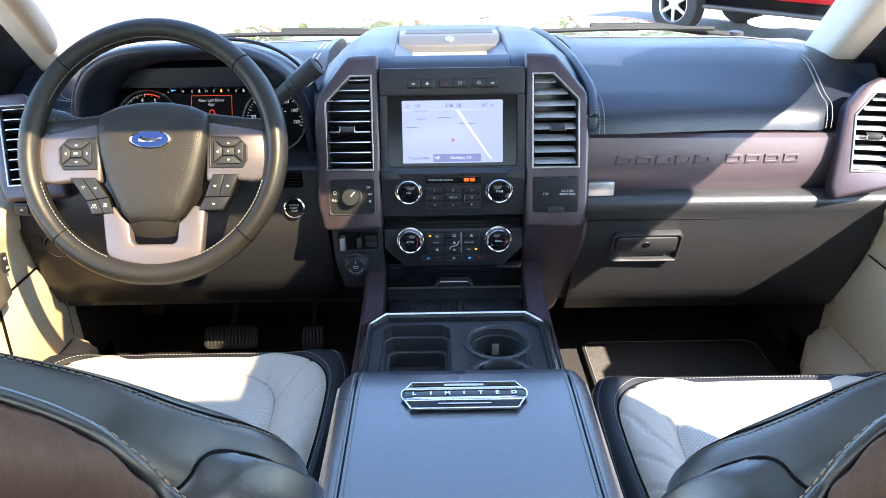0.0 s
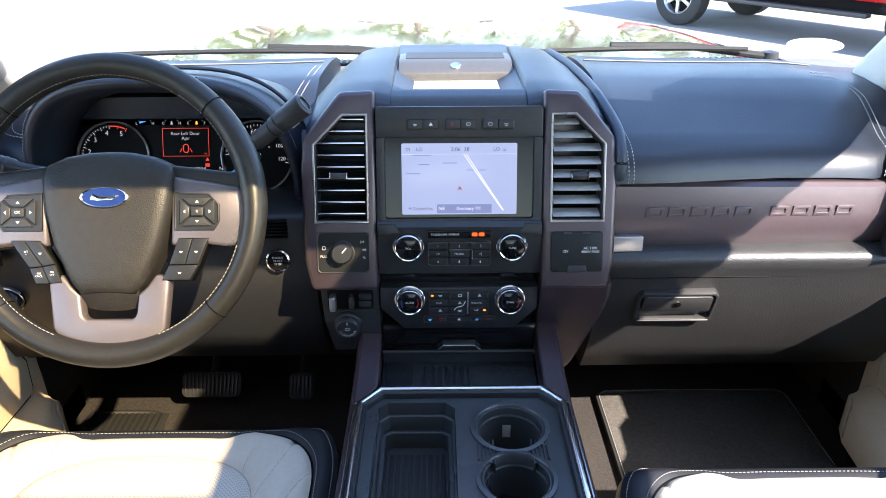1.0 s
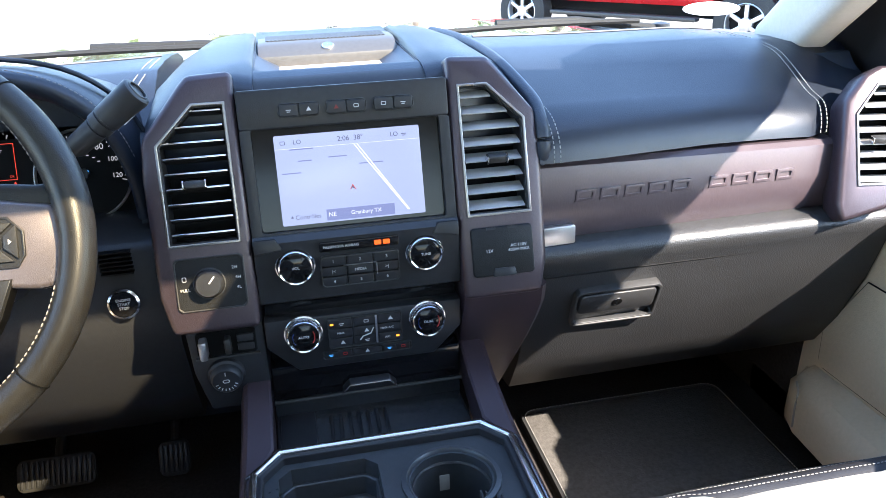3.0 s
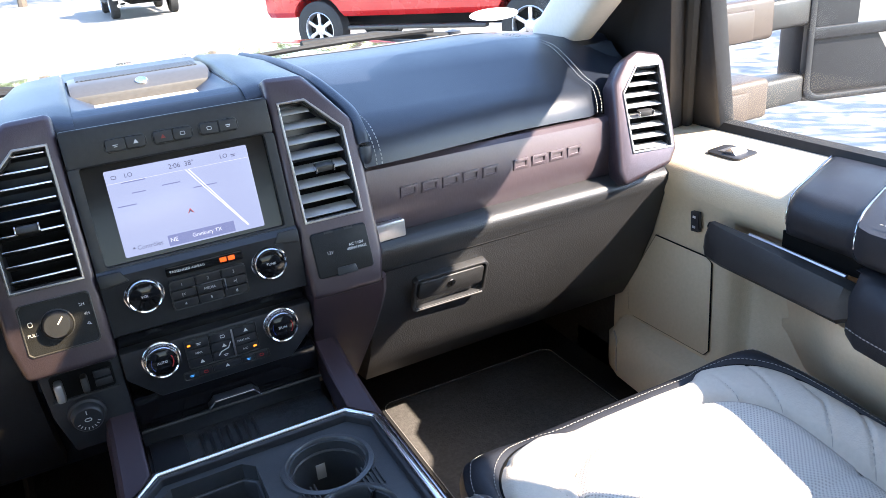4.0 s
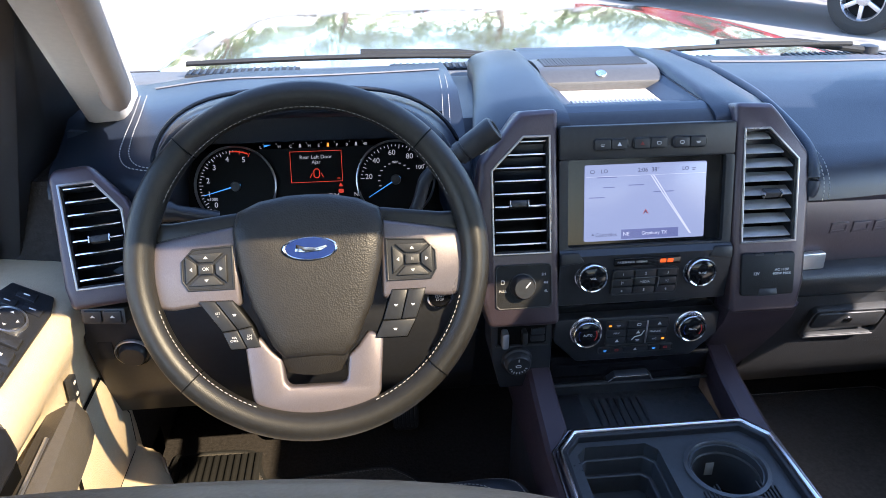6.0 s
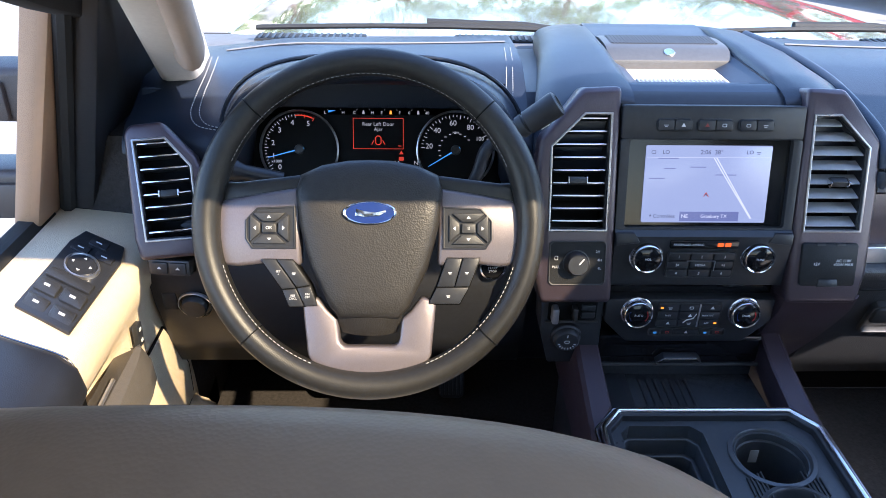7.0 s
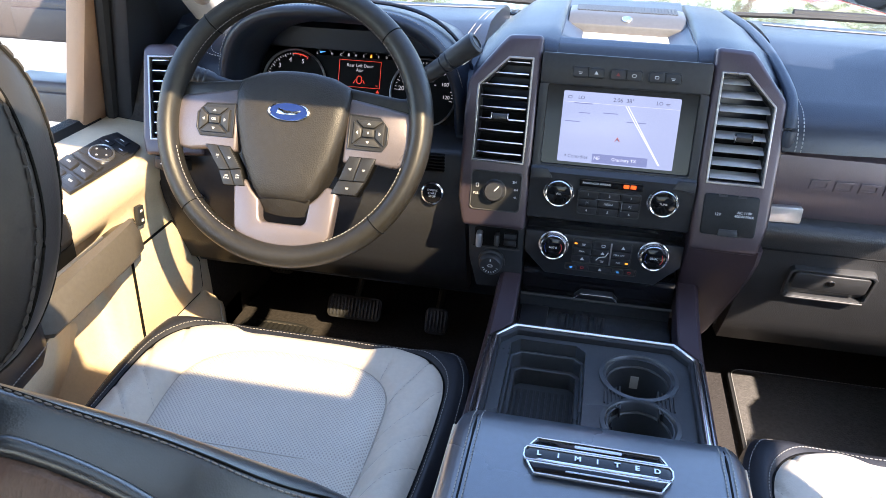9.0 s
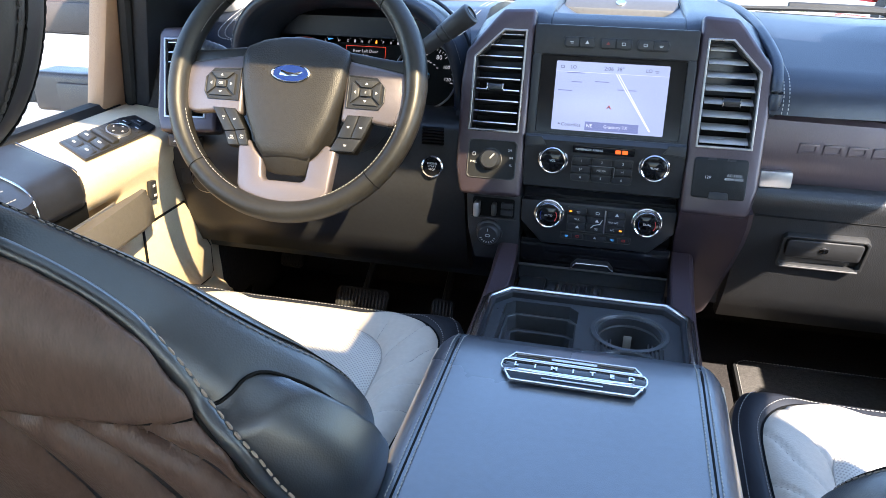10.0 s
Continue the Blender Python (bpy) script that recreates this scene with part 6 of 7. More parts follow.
    # backrest
    B, T = Vec((cx, base[0], base[1])), Vec((cx, tip[0], tip[1]))
    up = (T - B).normalized()
    n = Vec((0, -up.z, up.y))
    ks0 = (0, 0.08, 0.16, 0.25, 0.35, 0.45, 0.54, 0.62, 0.70, 0.77, 0.84, 0.90, 0.95, 0.98, 1.0)
    hws0 = (0.245, 0.270, 0.280, 0.284, 0.289, 0.300, 0.302, 0.282, 0.250, 0.222, 0.190, 0.150, 0.114, 0.085, 0.052)
    ths0 = (0.055, 0.066, 0.072, 0.076, 0.078, 0.078, 0.077, 0.075, 0.072, 0.068, 0.062, 0.053, 0.041, 0.029, 0.012)

    ks, hws, ths = ([q[n_] for q in spline(list(zip(ks0, hws0, ths0)), 57)] for n_ in range(3))

    def crest(dd):
        table = ((-58, 0.2), (-34, 2.0), (-20, 3.2), (-10, 4.25), (-4, 5.3), (-1, 6.1), (0, 7.2), (1.5, 7.85), (5, 8.1), (9, 8.2), (22, 8.2), (30, 8.25), (45, 8.5))
        for (a0, v0), (a1, v1) in zip(table, table[1:]):
            if dd <= a1:
                return lerp(v0, v1, (dd - a0) / (a1 - a0))
        return table[-1][1]

    def skin(i, deg, out=0.0):
        j = min(int(i * 4), len(ks) - 2)
        k, hw_, th_ = (lerp(row[j], row[j + 1], i * 4 - j) for row in (ks, hws, ths))
        t = radians(deg)
        x, y = math.copysign(abs(math.cos(t)) ** 0.65, math.cos(t)), math.copysign(abs(math.sin(t)) ** 0.8, math.sin(t))
        th_ *= 1 - 0.5 * ease(0.3, 1, k) * (y < 0)
        c = B.lerp(T, k)
        g = Vec((hw_ * x, 0, 0)) + n * (th_ * y - (0.02 * abs(x) ** 3 * (1 - ease(-0.35, 0.45, y)) * min(1, (1 - k) * 3)))
        # the side cushion stands out below a curved crease
        dd = (deg + 180) % 360 - 180
        dd = dd if abs(dd) < 90 else math.copysign(180, dd) - dd
        if -58 < dd < 42:
            out += 0.013 * (1 - ease(crest(dd) - 0.35, crest(dd) + 0.08, i)) * ease(-58, -50, dd) * (1 - ease(34, 42, dd))
        return c + g + (n * math.sin(t) + Vec((math.cos(t), 0, 0))) * out
    # closer steps on the narrow sides
    quarter = [0, 0.5, 1, 1.75, 2.5, 3.5, 5, 7, 9, 11.5, 14, 17, 20, 24, 28, 32, 36, 40, 45, 52, 60, 70, 80]
    around = quarter + [90] + [180 - q for q in quarter[::-1]] + [180 + q for q in quarter[1:]] + [270] + [360 - q for q in quarter[:0:-1]]
    back = part("backrest", loft([[skin(i / 8, deg) for deg in around] for i in range(2 * len(ks) - 1)]), LEATHER, v, "black leather backrest", angle=80)
    def along(table, v):
        for (a0, v0), (a1, v1) in zip(table, table[1:]):
            if v <= a1:
                return lerp(v0, v1, ease(a0, a1, v))
        return table[-1][1]

    def low(i):
        """Where the rear panel ends on the side of the backrest, in degrees from the side."""
        return along(((0, 40), (6, 40), (7, 38.5), (8, 33.5), (9, 25.5), (10, 18.5), (10.8, 15.5), (11.4, 17), (12, 22)), i)

    def cross_at(deg):
        return 8.35 + 0.70 * ease(30, 85, min(deg, 180 - deg))
    rear = bmesh.new()
    rows = []
    for i in range(0, 97):
        row = []
        for a in range(97):
            u = i / 8
            deg = lerp(low(u), 180 - low(u), a / 96)
            # stitched pleats below the cross seam, running out to the sides at the top
            off = (deg - 90) * (1 + 0.12 * ease(cross_at(deg) - 1.3, cross_at(deg), u))
            pleat = 0.022 * (1 - abs(math.sin(math.pi * off / 15.5)) ** 0.45) * (1 - ease(cross_at(deg) - 0.22, cross_at(deg) - 0.02, u)) * ease(0, 6, min(a, 96 - a))
            pleat += 0.007 * math.exp(-((u - cross_at(deg)) / 0.09) ** 2)
            row.append(rear.verts.new(skin(u, deg, 0.013 - pleat - (0.011 if a in (0, 96) or i == 96 else 0.004 if a in (1, 95) else 0))))
        rows.append(row)
    for a, b in zip(rows, rows[1:]):
        for j in range(96):
            rear.faces.new((a[j], a[j + 1], b[j + 1], b[j]))
    panel = part("rear_panel", rear, BROWN, back, "dark brown leather rear panel", angle=80)
    def round_panel(shift, out, count):
        ups = [k / 2 for k in range(25)]
        return spline([skin(i, low(i) - shift, out) for i in ups] + [skin(12 + shift * 0.08, lerp(22 - shift, 158 + shift, k / 8), out) for k in range(1, 8)] + [skin(i, 180 - low(i) + shift, out) for i in ups[::-1]], count)
    edge, bead, edge_out = round_panel(0, 0.002, 240), round_panel(3.2, 0.001, 240), round_panel(6.2, 0.0048, 280)
    part("seam", tube(edge, 0.0022, 6), BLACK, panel)
    part("welt", tube(bead, 0.0062, 10), LEATHER, panel, "rolled black leather welt")
    part("stitching", stitches(edge_out, 0.0088, 0.0068, 0.0013), WELT_THREAD, panel)
    across = spline([skin(cross_at(q), q, 0.0066) for q in (lerp(33, 147, k / 16) for k in range(17))], 48)
    part("seam", tube(across, 0.0014, 5), BLACK, panel)
    for sg in (0, 1):
        f = (lambda deg: deg) if sg == 0 else (lambda deg: 180 - deg)
        curve = [skin(crest(dd) + 0.12, f(dd), 0.001) for dd in (34, 30, 26, 22, 18, 14, 9, 5, 2.5, 1, 0, -0.5, -1, -2.5, -4, -7, -10, -15, -20, -27, -34)]
        part("piping", tube(spline(curve, 60), 0.0014, 6), BLACK, back)
    for side_deg in (-18, 198):
        turn_over = (lambda q: q) if side_deg < 90 else (lambda q: 180 - q)
        marks = ((13.2, -40), (12.5, -35), (12, -26), (11.5, -20), (10.5, -16), (9.75, -12), (9, -10), (8.3, -11), (7.5, -15), (6.5, -22), (5.5, -30))
        ridge_line = spline([skin(i, turn_over(dd), 0.0006) for i, dd in marks], 80)
        stitch_line = spline([skin(i, turn_over(dd + 3), 0.0008) for i, dd in marks], 80)
        part("seam", tube(ridge_line, 0.0008, 6), BLACK, back)
        part("stitching", stitches(stitch_line, 0.0056, 0.0044, 0.0007), THREAD_DARK, back)
    # headrest
    hy, hz = head[0] + 0.011, head[1] - 0.012
    hw, hh, ht = 0.162, 0.095, 0.054
    def cushion(g, t, out=0.0):
        f, d = max(math.cos(t), 0.02) ** 0.345, max(math.cos(t), 0.02) ** 0.60
        x, y = math.copysign(abs(math.cos(g)) ** 0.72, math.cos(g)), math.copysign(abs(math.sin(g)) ** 0.72, math.sin(g))
        p = Vec((cx + hw * (0.94 + 0.06 * math.cos(t)) * f * x, hy + ht * d * y * (1 - 0.15 * x * x) + 0.024 * math.sin(t), hz + hh * math.sin(t)))
        return p + (p - Vec((cx, hy, hz))).normalized() * out
    hr = part("headrest", loft([[cushion(2 * math.pi * a / 48, math.pi * (k / 26 - 0.5)) for a in range(48)] for k in range(27)]), HEAD, v, "dark grey leather headrest with raised seams", angle=80)
    def hoop(quarter_line, out):
        """A line round the cushion, from its way over one upper quarter: turn about the upright axis and height angle, in degrees."""
        way = quarter_line + [(g, -t) for g, t in quarter_line[-2::-1]]
        way = [(radians(g), radians(t)) for g, t in spline(way, 150)]
        return [cushion(g, t, out) for g, t in way] + [cushion(math.pi - g, t, out) for g, t in way[-2:0:-1]]
    rear_way = [(-90, 55), (-70, 55), (-46, 54), (-28, 52.5), (-14, 49), (-5, 40), (-2, 28), (0, 0)]
    front_way = [(-90, 68.5), (-62, 67.5), (-40, 65.5), (-20, 62), (0, 56), (13, 44), (18, 25), (20, 0)]
    for sg, way in ((1, front_way), (-1, rear_way)):
        part("seam", tube(hoop(way, 0.0), 0.0009, 6, loop=True), BLACK, hr)
        beside = [(g + sg * 3.0 * (1 - ease(20, 50, t)), t + sg * 2.4 * ease(20, 50, t)) for g, t in way]
        part("stitching", stitches(hoop(beside, 0.0006), 0.0070, 0.0066, 0.0011, loop=True), HEAD_THREAD, hr)
    for dx in (-0.06, 0.06):
        part("post", tube([(cx + dx, hy - 0.01, hz - 0.07), (cx + dx, tip[0] + 0.0, tip[1] - 0.05)], 0.006, 10), CHROME, v)
    return v


seat(-0.447, 1.15, (0.585, 1.10), (0.391, 1.565), (0.385, 1.682), "cream and black leather driver seat with a sunlit cushion", -1)
seat(0.475, 1.055, (0.531, 1.093), (0.424, 1.539), (0.405, 1.656), "cream and black leather passenger seat in bright sun", 1)
buckle = thing("seat_belt_buckle", (-0.168, 0.62, 1.10), "black seat belt buckle with a red button beside the console", "seat belt")
part("stalk", box((-0.172, 0.62, 1.10), (0.014, 0.035, 0.16), 0.004), PLASTIC, buckle)
part("button", box((-0.172, 0.622, 1.187), (0.012, 0.030, 0.014), 0.003), RED_PLASTIC, buckle, "red release button")
# ---- front doors ----
BELT = 1.356


def side_prism(P, s, x0, x1, bev=0.0, bm=None):
    """A polygon of (y, z) with thickness from x0 to x1 on the side s."""
    M = Matrix(((0, 0, s, 0), (1, 0, 0, 0), (0, 1, 0, 0), (0, 0, 0, 1)))
    return prism(P, x0, x1, bev, M, 2, bm)


for s, tag in ((-1, "driver"), (1, "passenger")):
    d = thing("front_door", (s * 0.88, 0.9, 0.85), "cream and tan %s door lining with black armrest and pull handle" % tag, "car door", "front doors")
    rings = []
    for y in (0.30, 0.70, 0.95, 1.08, 1.108, 1.116, 1.122, 1.128, 1.136, 1.20, 1.34, 1.38, 1.41, 1.432, 1.44):
        # a recess behind the pull handle, and a rounded front end
        d_in, nar = 0.042 * (1 - ease(1.108, 1.136, y)), 0.014 * ease(1.38, 1.44, y)
        prof = [(0.985, 0.86), (0.985, BELT - 0.012), (0.955, BELT - 0.004), (0.86, BELT - 0.014), (0.812, BELT - 0.022), (0.798, BELT - 0.032), (0.792, BELT - 0.052), (0.796, 1.28), (0.806, 1.262), (0.806 + d_in, 1.245),
                (0.806 + d_in, 1.01), (0.804 + d_in * 0.5, 0.985), (0.800, 0.86)]
        rings.append([(s * (x + (nar if x < 0.95 else 0)), y, z) for x, z in prof])
    part("lining", loft(rings), TAN, d, "cream and tan moulded lining", angle=50)
    part("lining_front", box((s * 0.90, 1.47, 1.30), (0.17, 0.06, 0.07), 0.01), TAN, d)
    # window seal along the sill
    part("sill_seal", loft([[(s * x, y, z) for x, z in ((0.955, BELT - 0.006), (0.962, BELT + 0.010), (0.984, BELT + 0.012), (0.988, BELT - 0.012))] for y in (0.30, 1.0, 1.365)]), RUBBER, d)
    # speaker and pocket panel
    P = [(1.302, 1.184), (1.176, 1.184), (1.164, 1.176), (1.160, 1.006), (1.170, 0.994), (1.362, 0.990), (1.376, 1.000), (1.378, 1.058)]
    pan = part("speaker_panel", side_prism(P, s, 0.8005, 0.8035, 0.001), TAN, d)
    part("panel_gap", tube([(s * 0.8025, y, z) for y, z in P], 0.0027 if s < 0 else 0.0017, 6, loop=True), BLACK, pan, "black outline")
    part("pocket", loft([[(s * x, y, z) for x, z in ((0.812, 0.985 - 0.02 * (k < -1)), (0.770 - 0.02 * k, 0.972 - 0.02 * (k < -1)), (0.752 - 0.02 * k, 0.945), (0.75 - 0.02 * k, 0.88), (0.78, 0.86), (0.812, 0.86))] for y, k in ((1.412, -2.0), (1.405, -1.2), (1.385, -0.5), (1.34, 0.3), (1.12, 1.0), (0.9, 1.2), (0.5, 1.2))]), TAN, d, "tan lower map pocket")
    part("pocket_line", tube(spline([(s * 0.762, 1.372, 0.962), (s * 0.752, 1.352, 0.952), (s * 0.745, 1.345, 0.925), (s * 0.744, 1.342, 0.89)], 16), 0.0018, 6), CREAM_SEAM, d)
    # tan body under the armrest, sloping into the pocket
    rows = []
    for y, xi, zb in ((1.05, 0.842, 1.10), (1.00, 0.815, 1.06), (0.94, 0.785, 1.03), (0.89, 0.756, 1.02), (0.80, 0.738, 1.02), (0.60, 0.705, 1.02), (0.35, 0.70, 1.02)):
        rows.append([(s * x, y, z) for x, z in ((0.852, 1.20), (xi + 0.004, 1.195), (xi, 1.175), (xi + 0.010, 1.13), (lerp(xi, 0.85, 0.6), zb), (0.852, zb - 0.03))])
    part("armrest_body", loft(rows), TAN, d, "tan moulding under the armrest", angle=50)
    # pull handle and armrest
    rows = []
    for y, zt, zb, xi in ((1.150, 1.258, 1.226, 0.776), (1.146, 1.266, 1.216, 0.762), (1.134, 1.271, 1.210, 0.753), (1.10, 1.270, 1.208, 0.748), (1.00, 1.266, 1.208, 0.742), (0.93, 1.262, 1.206, 0.740), (0.886, 1.258, 1.203, 0.741), (0.872, 1.250, 1.208, 0.750)):
        rows.append([(s * x, y, z) for x, z in ((0.806, zb + 0.004), (xi + 0.006, zb), (xi, zb + 0.008), (xi + 0.002, zt - 0.022), (xi + 0.012, zt - 0.002), (0.772, zt), (0.778, zt - 0.006), (0.806, zt - 0.02))])
    han = part("pull_handle", loft(rows), GREY_PLASTIC if s > 0 else HANDLE_SUNLIT, d, "black pull handle" if s > 0 else "black pull handle coloured grey-brown for the sun on it", angle=35)
    part("handle_line", tube([(s * 0.780, 1.07, 1.266), (s * 0.776, 0.90, 1.260)], 0.003, 6), SATIN, han)
    rows = []
    for y, xi in ((0.884, 0.768), (0.876, 0.752), (0.855, 0.740), (0.78, 0.728), (0.68, 0.700), (0.50, 0.685), (0.35, 0.69)):
        rows.append([(s * x, y, z) for x, z in ((0.806, 1.180), (xi + 0.008, 1.178), (xi, 1.196), (xi, 1.245), (xi + 0.014, 1.270), (0.770, 1.278), (0.806, 1.276))])
    arm = part("armrest", loft(rows), BORDER, d, "padded black leather armrest", angle=50)
    part("stitching", stitches([(s * (xi - 0.0006), y, 1.205) for y, xi in ((0.868, 0.745), (0.84, 0.737), (0.78, 0.728), (0.68, 0.700), (0.50, 0.685))], 0.0065, 0.005, 0.0009), THREAD, arm)
    # upper leather pad behind the switch shelf, its front edge slanting back towards the cab
    def slant_y(x, y):
        return y + 0.058 * (x - 0.79) / 0.165
    rows = []
    for y, g in ((1.014, -0.002), (1.011, 0.004), (1.002, 0.008), (0.96, 0.009), (0.915, 0.010), (0.902, 0.012), (0.892, 0.026), (0.875, 0.034), (0.70, 0.038), (0.32, 0.038)):
        gz = min(g, 0.012)
        rows.append([(s * x, slant_y(x, y), z) for x, z in ((0.955, BELT - 0.002 + gz * 0.3), (0.88, BELT - 0.010 + gz), (0.81, BELT - 0.015 + gz), (0.790 - g, BELT - 0.028 + gz), (0.784 - g, BELT - 0.052), (0.790 - g * 0.5, 1.285), (0.815, 1.282))])
    up = part("upper_pad", loft(rows, True, True), BORDER, d, "black leather upper pad", angle=60)
    part("chrome_strip", tube(spline([(s * 0.950, 0.954, BELT + 0.004), (s * 0.88, 0.929, BELT + 0.003), (s * 0.81, 0.904, BELT - 0.002), (s * 0.778, 0.894, BELT - 0.014), (s * 0.766, 0.889, BELT - 0.045), (s * 0.776, 0.888, 1.290)], 30), 0.0017, 8), DARK_CHROME, up, "curved silver strip")
    part("chrome_strip", tube(spline([(s * 0.950, 1.072, BELT), (s * 0.88, 1.047, BELT - 0.008), (s * 0.81, 1.022, BELT - 0.014), (s * 0.793, 1.016, BELT - 0.027), (s * 0.787, 1.014, BELT - 0.050), (s * 0.793, 1.013, 1.290)], 30), 0.0012, 8), DARK_CHROME, up, "curved silver strip")
    for x in (0.772, 0.800):
        part("stitching", stitches([(s * x, slant_y(x, y), BELT + 0.0005 - 0.22 * max(0.806 - x, 0)) for y in (0.866, 0.6, 0.34)], 0.0065, 0.005, 0.0009), THREAD, up)
    part("door_pocket", loft([[(s * x, y, z) for x, z in ((0.792, 1.286), (0.812, 1.288), (0.812, 1.255), (0.792, 1.255))] for y in (0.875, 1.02)]), BLACK, d)
    # switches
    if s > 0:
        SW = Matrix.Translation((0.884, 1.212, BELT - 0.0115)) @ Matrix.Rotation(radians(-3), 4, "Y")
        pl = part("switch_plate", prism(rounded(-0.026, -0.036, 0.026, 0.036, 0.010), -0.002, 0.003, 0.001, SW), PLASTIC, d)
        part("window_switch", loft([[SW @ Vec((x, y, z)) for x in (-0.014, 0.014) for z in ((0.002, zz) if x < 0 else (zz, 0.002))] for y, zz in ((-0.020, 0.004), (-0.012, 0.014), (-0.006, 0.012), (0.004, 0.005), (0.018, 0.004))]), SATIN, pl)
    else:
        SW = Matrix.Translation((-0.858, 1.188, BELT - 0.0130)) @ Matrix.Rotation(radians(6), 4, "Y") @ Matrix(((1, 0, 0, 0), (-0.55, 1, 0, 0), (0, 0, 1, 0), (0, 0, 0, 1)))
        pl = part("switch_plate", prism([(-0.044, -0.100), (0.042, -0.100), (0.044, 0.070), (0.034, 0.108), (-0.034, 0.108), (-0.044, 0.070)], -0.002, 0.004, 0.002, SW), PLASTIC, d)
        for ix in (-0.0205, 0.0205):
            for iy in (-0.078, -0.044):
                k = part("window_switch", box((ix, iy, 0.009), (0.036, 0.026, 0.010), 0.003, SW @ Matrix.Rotation(radians(6), 4, "X")), GREY_PLASTIC, pl)
                part("symbol", box((ix, iy, 0.0145), (0.009, 0.004, 0.0006), 0, SW @ Matrix.Rotation(radians(6), 4, "X")), WHITE_INK, k)
        part("lock_switch", box((0, -0.014, 0.006), (0.072, 0.020, 0.006), 0.002, SW), GREY_PLASTIC, pl)
        dialm = SW @ Matrix.Translation((0.0, 0.025, 0.004))
        part("mirror_ring", lathe([(0.028, 0), (0.0275, 0.004), (0.025, 0.0045), (0.024, 0.001)], 32, dialm), SATIN, pl)
        part("mirror_pad", lathe([(0.024, 0.001), (0.022, 0.004), (0, 0.003)], 32, dialm), PLASTIC, pl)
        for a in range(4):
            part("symbol", prism([(-0.003, 0), (0.003, 0), (0, 0.004)], 0.0042, 0.0046, 0, dialm @ Matrix.Rotation(math.pi / 2 * a, 4, "Z") @ Matrix.Translation((0, 0.013, 0))), WHITE_INK, pl)
        for x, y in ((-0.020, 0.062), (0.020, 0.062), (0.0, 0.088)):
            k = part("key", box((x, y, 0.0045), (0.030, 0.018, 0.004), 0.001, SW), PLASTIC, pl)
            part("symbol", box((x, y, 0.0068), (0.010, 0.002, 0.0006), 0, SW), WHITE_INK, k)
    lk = part("lock_rocker", side_prism([(1.188, 1.228), (1.206, 1.226), (1.208, 1.262), (1.190, 1.264)], s, 0.791, 0.800, 0.002), PLASTIC, d)
    for z in (1.236, 1.254):
        part("symbol", box((s * 0.7905, 1.198, z), (0.001, 0.006, 0.004), 0), WHITE_INK, lk)
    # window frame: black inner trim before the glass, rubber channel, glass
    tri = [(1.395, BELT - 0.02), (1.60, BELT - 0.02), (1.66, 1.50), (1.22, 1.80), (1.10, 1.88), (1.255, 1.72)]
    ct = part("corner_trim", side_prism(tri, s, 0.0, 0.045, 0.006), PLASTIC, d, "black window corner trim")
    LEAN_IN = Matrix(((1, 0, -s * 0.36, s * (0.905 + 0.36 * BELT)), (0, 1, 0, 0), (0, 0, 1, 0), (0, 0, 0, 1)))
    ct.data.transform(LEAN_IN)
    for k, (off, mat) in enumerate(((0.0, RUBBER), (0.022, PLASTIC))):
        pts = [(s * 0.946, 1.386 + off, BELT), (s * 0.815, 1.245 + off, 1.72), (s * 0.752, 1.05 + off, 1.895)]
        part("window_channel", tube(pts, 0.012, 8), mat, d)
    gl = part("pane", side_prism([(0.34, BELT), (1.385, BELT), (1.24, 1.72), (1.05, 1.895), (0.34, 1.93)], s, 0.0, 0.004), PANE_GLASS, d, "clear side glass")
    gl.data.transform(Matrix(((1, 0, -s * 0.36, s * (0.966 + 0.36 * BELT)), (0, 1, 0, 0), (0, 0, 1, 0), (0, 0, 0, 1))))
    gl.visible_shadow = False
    part("outer_skin", side_prism([(0.30, 0.6), (1.72, 0.6), (1.72, BELT - 0.02), (0.30, BELT - 0.02)], s, 0.992, 1.012, 0.008), PAINT_BRONZE, d, "bronze painted door skin")
    # driver's sail has the light reflected from the ground in its colour
    sail = part("mirror_sail", side_prism([(1.315, BELT - 0.02), (1.62, BELT - 0.02), (1.60, 1.56), (1.26, 1.78), (1.235, 1.76)], s, 0.052, 0.09, 0.006), SAIL_LIT if s < 0 else PLASTIC, d, "outer corner by the mirror")
    sail.data.transform(LEAN_IN)

    rear_frame = part("upper_frame", side_prism([(1.265, 1.672), (1.178, 1.697), (0.961, 1.767), (0.738, 1.786), (0.34, 1.786), (0.325, 1.765), (0.325, BELT), (0.27, BELT), (0.27, 1.99), (1.04, 1.99), (1.20, 1.91), (1.50, 1.69), (1.68, 1.52), (1.62, 1.48), (1.35, 1.63)], s, 0.02, 0.05, 0.004), RUBBER, d, "black upper window frame")
    rear_frame.data.transform(LEAN_IN)
    # towing mirror on two arms
    m = thing("towing_mirror", (s * 1.2, 1.45, 1.45), "large black towing mirror on two arms outside the %s window" % tag, "side mirror", "towing mirrors")
    for z, h in ((1.515, 0.085), (1.350, 0.085)):
        a = part("arm", box((s * 1.10, 1.475, z), (0.24, 0.085, h), 0.012, segs=3), ARM_PLASTIC, m, "black telescoping arm")
        part("arm_cover", box((s * 1.085, 1.428, z - 0.006), (0.13, 0.012, h * 0.72), 0.005), ARM_PLASTIC, a)
        part("arm", box((s * 1.27, 1.470, z), (0.14, 0.055, h * 0.72), 0.010, segs=3), GREY_PLASTIC, m, "inner sliding arm")
    H = Matrix.Translation((s * 1.485, 1.43, 1.53)) @ Matrix.Rotation(radians(s * -17), 4, "Z")
